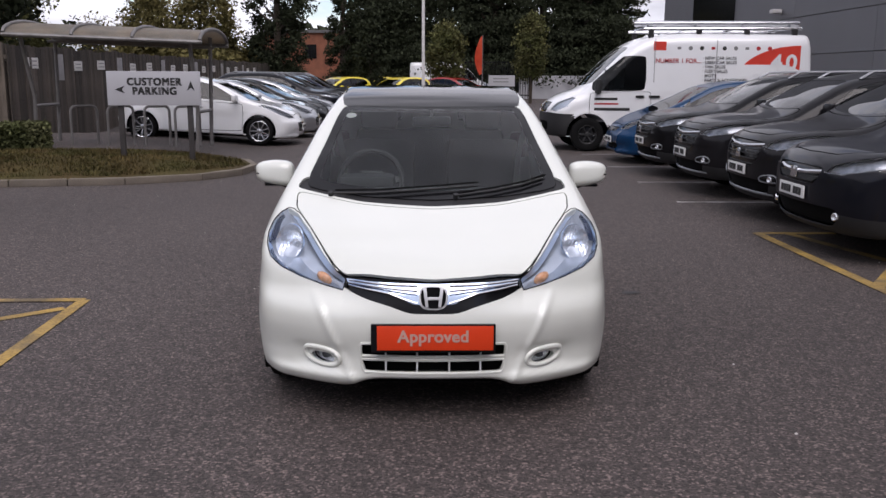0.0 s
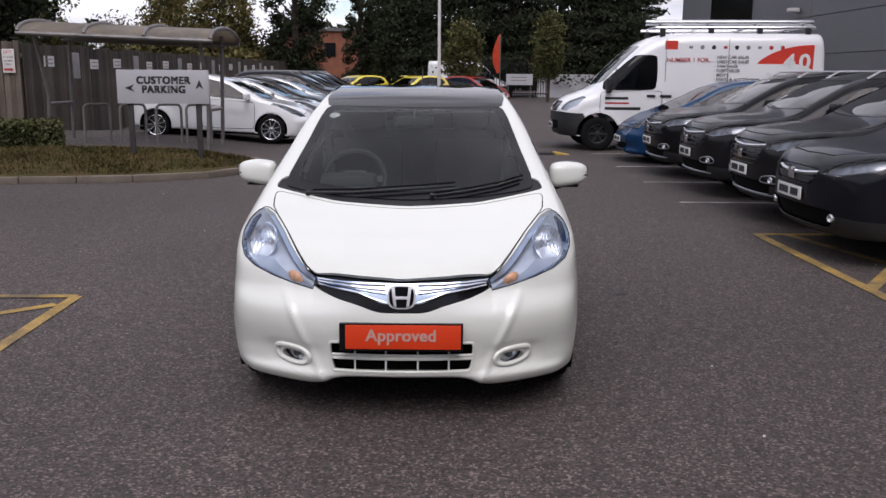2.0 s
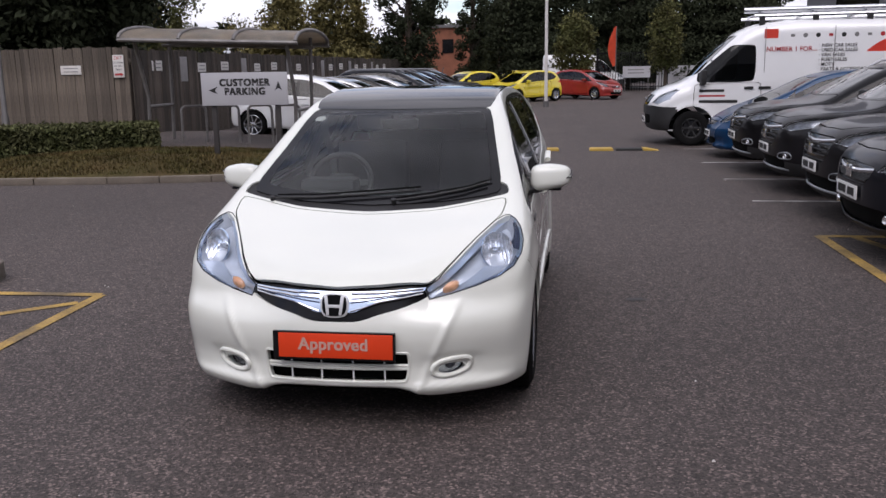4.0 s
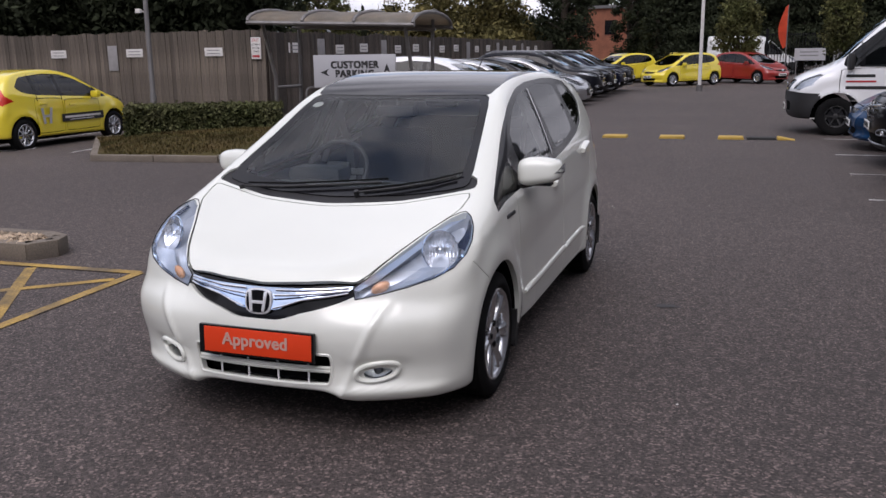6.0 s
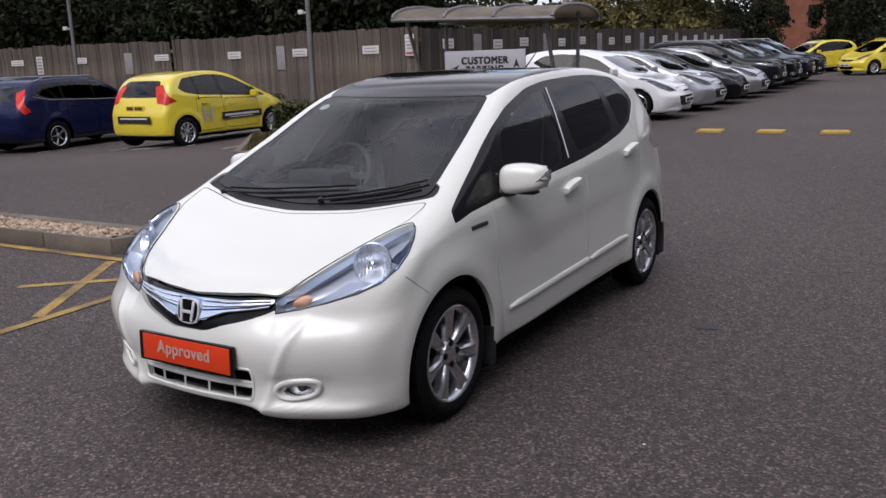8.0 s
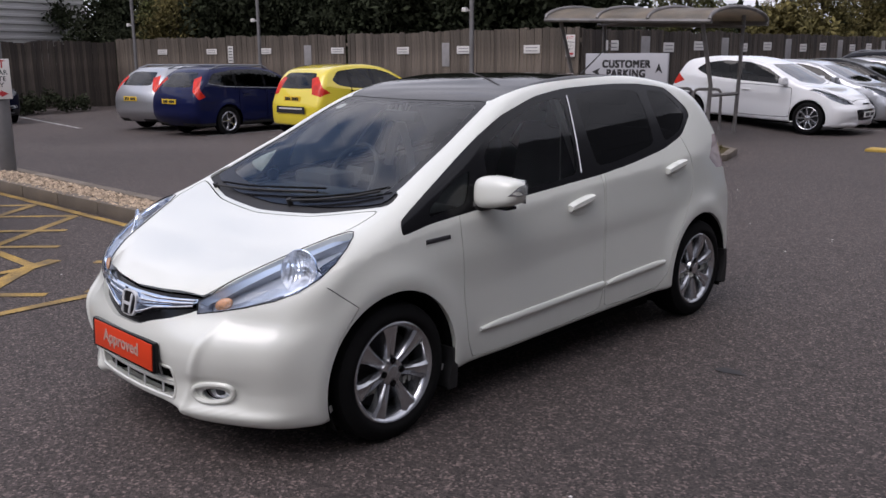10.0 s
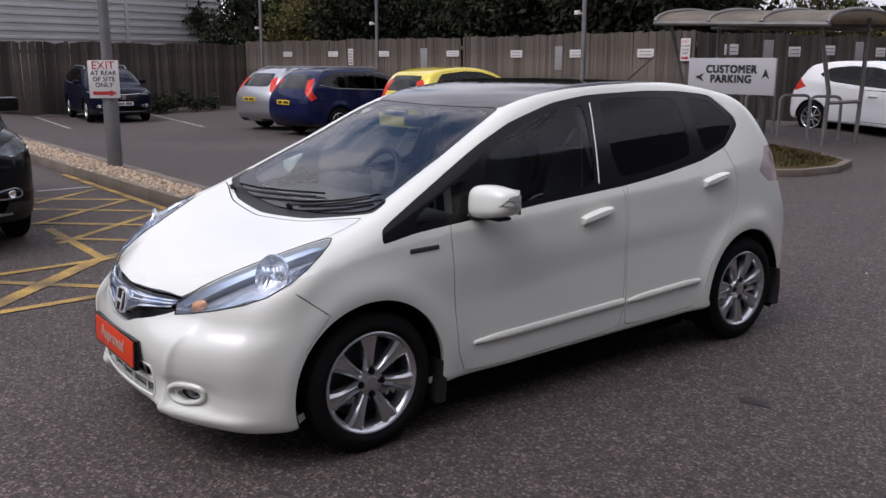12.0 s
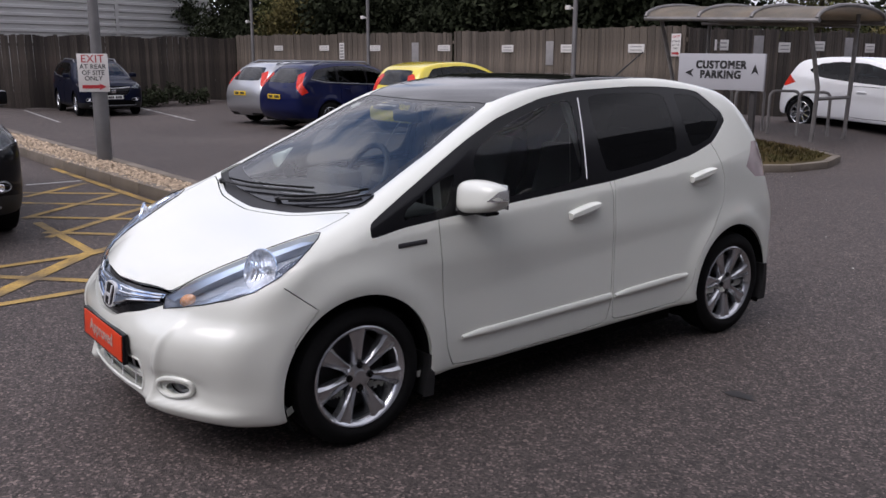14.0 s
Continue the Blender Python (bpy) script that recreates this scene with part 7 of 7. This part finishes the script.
    if spec["rear_glass"]:
        P("rear_window", sh.cut(rounded(spec["rear_glass"], 0.1, 2), "-y", lambda c: c[:, 1] > 1), car_glass, car, sink=0.003, flange=0)
    if spec["skirt"]:
        low = spec["skirt"]
        high = spec.get("nose_skirt", low)
        front_low = sh.cut([(-1.3, 0), (1.3, 0), (1.3, high - 0.06), (0.7, high), (-0.7, high), (-1.3, high - 0.06)], "y", lambda c: c[:, 1] < -0.3)
        if len(front_low):
            P("front_bumper", front_low, black_plastic, car, "black plastic lower bumper", flange=0.01)
        for s, ax in ((1, "x"), (-1, "-x")):
            sk = sh.cut([(-1.2, 0), (5, 0), (5, low - 0.10), (-1.2, low - 0.10)], ax, lambda c, s=s: c[:, 0] * s > 0.3)
            P("side_skirt", sk, black_plastic, car, "black plastic lower trim", flange=0.01)
    for s, ax in ((1, "x"), (-1, "-x")):
        keep = lambda c, s=s: c[:, 0] * s > 0.4
        for y0, y1 in spec["doors"]:
            zl = max(spec["skirt"] - 0.08, 0.30)
            bz = float(form.belt((y0 + y1) / 2))
            o = rounded([(y0, zl), (y1, zl), (y1, bz), (y0, bz - 0.03)], 0.06, 2)
            door = P("door", ring_door(sh, o, ax, keep, 0.006), ma, car)
            xh = s * (float(form.width(np.array(y1 - 0.2))) * 0.985 + 0.012)
            part("door_handle", box(xh - 0.015, y1 - 0.30, bz - 0.13, xh + 0.015, y1 - 0.12, bz - 0.10, 0.008), ma, door)
    P("body", sh.t, ma, car, flange=0.02)
    for yc in spec["axles"]:
        for s in (1, -1):
            wheel(car, (spec["half"] - 0.105) * s, yc, spec["r"], spec["rim"], s, spokes, 0.2, False, rim_mat)
    part("underbody", box(-spec["half"] + 0.28, spec["y0"] + 0.3, spec["clear"], spec["half"] - 0.28, spec["y1"] - 0.2, 0.5), dark_void, car)
    yw = float(np.mean([p[1] for p in spec["screen"][:3]]))
    zb = float(form.belt(np.array(yw + 0.3)))
    part("dashboard", box(-0.66, yw + 0.15, zb - 0.4, 0.66, yw + 0.50, zb - 0.05, 0.06), dash_grey, car)
    for x in (0.36, -0.36):
        seat(car, x, yw + 1.15, zb - 0.52, seat_cloth)
    if spec is not VAN:
        seat(car, 0, yw + 2.0, zb - 0.5, seat_cloth, 0.55, True)
    ym = spec["side"][0][0] + (0.12 if spec is not SMALL else 0.5)
    for s in (1, -1):
        bm = box(-0.10, -0.055, -0.07, 0.10, 0.055, 0.07, 0.04)
        if spec is VAN:
            bmesh.ops.scale(bm, vec=(0.9, 1, 2.2), verts=bm.verts)
        mo = part("door_mirror", bm, mirror_mat or ma, car, m=pose(s * (spec["half"] + 0.06), ym, zb + 0.10, 0, 0, s * 8))
        part("mirror_arm", tube([(s * (spec["half"] - 0.08), ym + 0.02, zb + 0.03), (s * (spec["half"] + 0.03), ym, zb + 0.07)], 0.025, 6), black_plastic, mo)
    yf = float(form.front(np.array(spec["plate_z"])))
    plate_bars(car, "number_plate", 0, yf - 0.012, spec["plate_z"])
    bd = part("badge", box(-0.06, -0.012, -0.05, 0.06, 0.012, 0.05, 0.01), chrome, car, "chrome badge", m=pose(0, float(form.front(np.array(np.mean([p[1] for p in spec["grille"]])))) - 0.005, float(np.mean([p[1] for p in spec["grille"]]))))
    gz = [p[1] for p in spec["grille"]]
    gy = float(form.front(np.array(max(gz) - 0.02)))
    if spec is SUV or spec is CROSSOVER:
        w = spec["grille"][0][0]
        part("chrome_bar", tube([(w, gy + 0.06, max(gz) - 0.04), (w * 0.5, gy + 0.005, max(gz) - 0.06), (0, gy - 0.012, max(gz) - 0.07), (-w * 0.5, gy + 0.005, max(gz) - 0.06), (-w, gy + 0.06, max(gz) - 0.04)], 0.019, 6), alloy, car, "chrome grille bar")
        for s in (1, -1):
            if spec is SUV:
                ring = [(0.50, 0.455), (0.52, 0.515), (0.70, 0.545), (0.755, 0.50), (0.735, 0.455)]
                part("fog_recess", strip([fore_skin(form, x * s, 0.49, 0.002) for x in (0.52, 0.60, 0.68, 0.74)], [Vector((0.35 * s, -0.94, 0))] * 4, 0.026, 0.004), gloss_black, car)
                part("fog_trim", tube([fore_skin(form, x * s, z, 0.003) for x, z in rounded(ring, 0.2, 2)], 0.007, 6, True), steel_grey, car, "bright fog light trim")
            fx, fz = (0.66, 0.49) if spec is SUV else (0.62, 0.40)
            part("fog_light", lathe([(-0.01, 0.036), (0.010, 0.034), (0.016, 0.028), (0.012, 0.022), (0.008, 0.0)], 14), lamp_silver, car, "small round fog light", m=Matrix.Translation(fore_skin(form, fx * s, fz, 0.002)) @ pose(0, 0, 0, 0, 0, -90 + 20 * s))
        for k, z in enumerate(np.linspace(min(gz) + 0.03, max(gz) - 0.09, 4)):
            ww = abs(spec["grille"][0][0]) * (0.70 + 0.06 * k)
            part("grille_slat", tube([fore_skin(form, x, z, -0.012) for x in np.linspace(-ww, ww, 9)], 0.007, 5), black_plastic, car)
        if spec is SUV:
            pts = [fore_skin(form, x, 0.32, -0.004) for x in np.linspace(-0.66, 0.66, 13)]
            part("bumper_lip", tube(pts, 0.014, 6), steel_grey, car, "silver lower lip")
    if spec["rear_plate"]:
        plate_bars(car, "rear_number_plate", 0, float(form.rear(np.array(spec["rear_plate"]))) + 0.012, spec["rear_plate"], True)
    if spec["rails"]:
        for s in (1, -1):
            pts = [out_skin(form, y, z - 0.012, s, 0.006) for y, z in spec["side"][:4]]
            part("window_line", tube(pts, 0.009, 6), steel_grey, car, "bright window line")
        for s in (1, -1):
            part("roof_rail", tube([(s * 0.61, 1.15, 1.53), (s * 0.605, 1.32, 1.625), (s * 0.605, 2.6, 1.64), (s * 0.61, 2.9, 1.55)], 0.019, 6), steel_grey, car, "silver roof rail")
    car.matrix_basis = m
    return car


ROW = "row of parked cars facing the lane"


def nose_in(spec, x, y, turn):
    """A pose with the car's nose at (x, y), pointing along turn."""
    q = pose(x, y, 0, 0, 0, turn)
    return q @ pose(0, -spec["y0"], 0)


def on_ground(x, y, turn):
    return pose(x, y, lie(x, y), 0, 0, turn)


parked(CROSSOVER, "compact_suv", charcoal, "charcoal grey compact suv parked over yellow hatching", nose_in(CROSSOVER, 3.28, 3.37, -90), 0.05, spokes=5, group=ROW)
parked(SUV, "suv", brown_black, "dark bronze suv with chrome grille bar in a bay", nose_in(SUV, 3.46, 5.32, -90), 0.055, spokes=5, group=ROW)
parked(SUV, "suv", brown_black, "dark bronze suv with bright fog lamp trims in a bay", nose_in(SUV, 3.44, 7.50, -90), 0.055, spokes=5, group=ROW)
parked(SUV, "suv", near_black, "black suv with chrome grille bar in a bay", nose_in(SUV, 3.40, 9.65, -90), 0.06, spokes=5, group=ROW)
parked(SMALL, "small_hatchback", bright_blue, "bright blue small hatchback beside the white van", nose_in(SMALL, 3.36, 11.95, -90), 0.05, group=ROW)
van = parked(VAN, "panel_van", plain_white, "white panel van with red and grey lettering and a roof rack", nose_in(VAN, 2.48, 14.95, -90), 0.07, rim_mat=black_plastic, spokes=6, group="vans", mirror_mat=black_plastic, category="van")

parked(LOW, "hatchback", plain_white, "white three-door hatchback with multi-spoke wheels by the shelter", nose_in(LOW, -2.85, 15.85, 90) @ pose(0, 0, 0.02, 2.0), 0.06, rim_mat=alloy, spokes=9, group="row of cars by the fence")
for i, (sp, ma, lb, nm, y) in enumerate((
        (LOW, silver, "silver low hatchback in the row by the fence", "hatchback", 18.3), (LOW, near_black, "black hatchback in the row by the fence", "hatchback", 20.6),
        (LOW, silver, "silver hatchback in the row by the fence", "hatchback", 23.0), (SUV, charcoal, "dark grey suv in the row by the fence", "suv", 25.4),
        (SUV, near_black, "black suv with roof rails in the row by the fence", "suv", 27.9), (CROSSOVER, slate_blue, "dark blue compact suv in the row by the fence", "compact_suv", 30.4),
        (SUV, near_black, "black suv in the row by the fence", "suv", 32.9))):
    parked(sp, nm, ma, lb, nose_in(sp, -2.75, y, 90), 0.09, group="row of cars by the fence")
parked(SMALL, "small_hatchback", yellow_paint, "bright yellow small hatchback with black side lettering strip", pose(-2.2, 38.1, 0, 0, 0, -43), 0.05, group="far cars")
parked(SMALL, "small_hatchback", yellow_paint, "bright yellow small hatchback among far cars", pose(-5.4, 41.3, 0, 0, 0, -43), 0.1, group="far cars")
parked(SMALL, "small_hatchback", yellow_paint, "bright yellow small hatchback among far cars", pose(-3.9, 44.5, 0, 0, 0, -43), 0.1, group="far cars")
parked(SMALL, "small_hatchback", red_paint, "red small hatchback parked across the far lane", pose(2.5, 41.0, 0, 0, 0, 50), 0.09, group="far cars")
parked(VAN, "panel_van", plain_white, "white panel van behind the far trees", pose(3.5, 57, 0, 0, 0, 90), 0.1, rim_mat=black_plastic, spokes=6, group="vans", category="van")

yellow_demo = parked(SMALL, "small_hatchback", yellow_paint, "bright yellow small hatchback with black lettering strips, rear to the lane", on_ground(-11.65, 11.5, 181.5) , 0.05, group="cars against the fence")
parked(SUV, "suv", navy, "navy blue suv with chrome window line and red tail lights", on_ground(-16.2, 11.6, 187), 0.06, spokes=5, group="cars against the fence")
parked(SUV, "suv", silver, "silver suv with tall red tail lights", on_ground(-18.5, 11.7, 189), 0.07, spokes=5, group="cars against the fence")
parked(SUV, "suv", slate_blue, "dark blue suv facing out from the dark fence", on_ground(-23.6, 6.4, 86), 0.07, spokes=5, group="cars against the fence")
parked(SUV, "suv", near_black, "black suv beside the yellow hatching", nose_in(SUV, -4.07, -1.0, 90), 0.05, spokes=5, group="cars beside the hatching")


# ---- lettering, rack and trims on the van ----
def van_side():
    """Graphics on the van's flank; local +x faces the lane."""
    form = Form(VAN)

    def on(name, bm, ma, y, z, parent=van, label="", lift=0.004):
        # drawn in x-z, turned onto the flank so that text reads from outside
        x = float(out_skin(form, y, z, 1, lift).x)
        return part(name, bm, ma, parent, label, m=pose(x, y, z, 0, 0, 90))

    def say(text, size, ma, y, z, align="LEFT", bold=0.003):
        x = float(out_skin(form, y, z, 1, 0.014).x)
        return lettering("text_line", text, size, ma, van, pose(x, y, z, 0, 0, 90), align, 0.0008, bold=bold)
    say("NUMBER 1 FOR...", 0.125, red_ink, 1.36, 1.87, bold=0.001)
    for i, t in enumerate(("· NEW CAR SALES", "· USED CAR SALES", "· VAN SALES", "· FLEET SALES", "· MOT'S", "· PARTS & ACCESSORIES")):
        say(t, 0.088, plate_ink, 2.34, 1.93 - 0.090 * i, bold=0.0008)
    # red quarter disc with figures
    o = [(-1.10, -0.34), (0.20, -0.34), (0.20, 0.36)] + [(0.20 - 1.30 * math.sin(radians(a)), -0.34 + 0.70 * math.cos(radians(a))) for a in range(6, 90, 6)]
    q = on("red_disc", prism(o, 0.003), red_graphic, 4.17, 1.83, label="red quarter disc graphic")
    for digit, y in (("4", 3.88), ("0", 4.19)):
        lettering("text_line", digit, 0.42, plain_white, van, pose(float(out_skin(form, y, 1.84, 1, 0.014).x), y, 1.84, 0, 0, 90), "CENTER", 0.0008, bold=0.012, squeeze=1.12)
    say("DEALERSHIPS", 0.14, plain_white, 3.82, 1.575, "CENTER", 0.001)
    on("red_square", prism([(-0.13, -0.13), (0.13, -0.13), (0.13, 0.13), (-0.13, 0.13)], 0.003), red_graphic, 1.45, 2.13)
    x = 1.85
    for i, ma in enumerate((grey_ink, grey_ink, plate_ink, red_ink, plate_ink, grey_ink, grey_ink, red_ink, red_ink, grey_ink, orange_board)):
        k = 10 if i % 3 else 4
        r = 0.044 if i % 3 else 0.036
        pts = [(r * (1.5 if k == 4 else 1) * math.cos(2 * math.pi * (j + 0.5) / k), r * math.sin(2 * math.pi * (j + 0.5) / k)) for j in range(k)]
        on("emblem", prism(pts, 0.003), ma, x, 2.13)
        x += 0.235
    for z, y0, y1, ma, h in ((1.09, 0.12, 0.60, plate_ink, 0.026), (0.99, 0.12, 0.62, red_ink, 0.016), (0.88, 0.12, 0.86, plate_ink, 0.028)):
        on("text_bar", prism([(0, -h), (y1 - y0, -h), (y1 - y0, h), (0, h)], 0.002), ma, y0, z)
    for y0, w, ma in ((1.20, 0.22, red_ink), (1.55, 1.3, red_ink)):
        on("text_bar", prism([(0, -0.09), (w, -0.09), (w, 0.09), (0, 0.09)], 0.002), ma, y0, 0.80)
    # panel joints and rubbing strip
    for y in (1.34, 2.62):
        on("panel_joint", prism([(-0.006, -0.85), (0.006, -0.85), (0.006, 0.85), (-0.006, 0.85)], 0.002), grey_ink, y, 1.45, lift=0.001)
    for y0, y1 in ((0.98, 1.15), (1.25, 1.48), (2.7, 2.95)):
        on("door_catch", prism([(0, -0.025), (y1 - y0, -0.025), (y1 - y0, 0.025), (0, 0.025)], 0.02), black_plastic, y0, 1.14, lift=0.02)
    for s in (1, -1):
        part("rack_rail", tube([(s * 0.72, 1.15, 2.52), (s * 0.72, 4.45, 2.55)], 0.035, 8), alloy, van, "silver roof rack rail")
        for y in (1.3, 2.3, 3.3, 4.3):
            part("rack_foot", box(s * 0.74 - 0.04, y - 0.05, 2.33, s * 0.74 + 0.04, y + 0.05, 2.52), black_plastic, van, smooth=None)
    for y in (1.3, 2.3, 3.3, 4.3):
        part("rack_bar", tube([(-0.74, y, 2.56), (0.74, y, 2.56)], 0.028, 8), alloy, van)
    part("rack_tube", tube([(0.45, 1.0, 2.64), (0.45, 4.5, 2.66)], 0.06, 12), alloy, van, "silver pipe carrier on the rack")


red_graphic = material("red vinyl", (0.62, 0.05, 0.03), 0.4, spread=0.04)
van_side()


# ---- black strips and emblem on the yellow car ----
def yellow_strips():
    form = Form(SMALL)
    for s in (1, -1):
        x = float(out_skin(form, 0.95, 0.55, s, 0.03).x)
        m = pose(x, 0.95, 0.55, 0, 0, 90 * s)
        b = part("side_strip", prism([(-0.60, -0.075), (0.60, -0.075), (0.60, 0.075), (-0.60, 0.075)], 0.003), plate_ink, yellow_demo, "black lettering strip", m=m)
        part("text_bar", prism([(-0.52, -0.01), (0.50, -0.01), (0.50, 0.03), (-0.52, 0.03)], 0.002), sign_white, b, m=m @ pose(0, -0.003, 0))
        part("text_bar", prism([(-0.40, -0.05), (0.30, -0.05), (0.30, -0.035), (-0.40, -0.035)], 0.002), sign_white, b, m=m @ pose(0, -0.003, 0))
        x = float(out_skin(form, 1.95, 0.62, s, 0.03).x)
        m = pose(x, 1.95, 0.62, 0, 0, 90 * s)
        for q in (1, -1):
            part("emblem_bar", prism([(0.04 * q, -0.15), (0.10 * q, -0.15), (0.15 * q, 0.15), (0.09 * q, 0.15)], 0.003), sign_grey, yellow_demo, m=m)
        part("emblem_bar", prism([(-0.06, -0.03), (0.06, -0.03), (0.06, 0.02), (-0.06, 0.02)], 0.003), sign_grey, yellow_demo, m=m)
    y = float(form.rear(np.array(0.58))) + 0.012
    b = part("rear_strip", prism([(-0.46, -0.07), (0.46, -0.07), (0.46, 0.07), (-0.46, 0.07)], 0.004), plate_ink, yellow_demo, "black lettering strip", m=pose(0, y, 0.58, 0, 0, 180))
    part("text_bar", prism([(-0.38, 0.01), (0.38, 0.01), (0.38, 0.04), (-0.38, 0.04)], 0.002), sign_white, b, m=pose(0, y + 0.003, 0.58, 0, 0, 180))


yellow_strips()
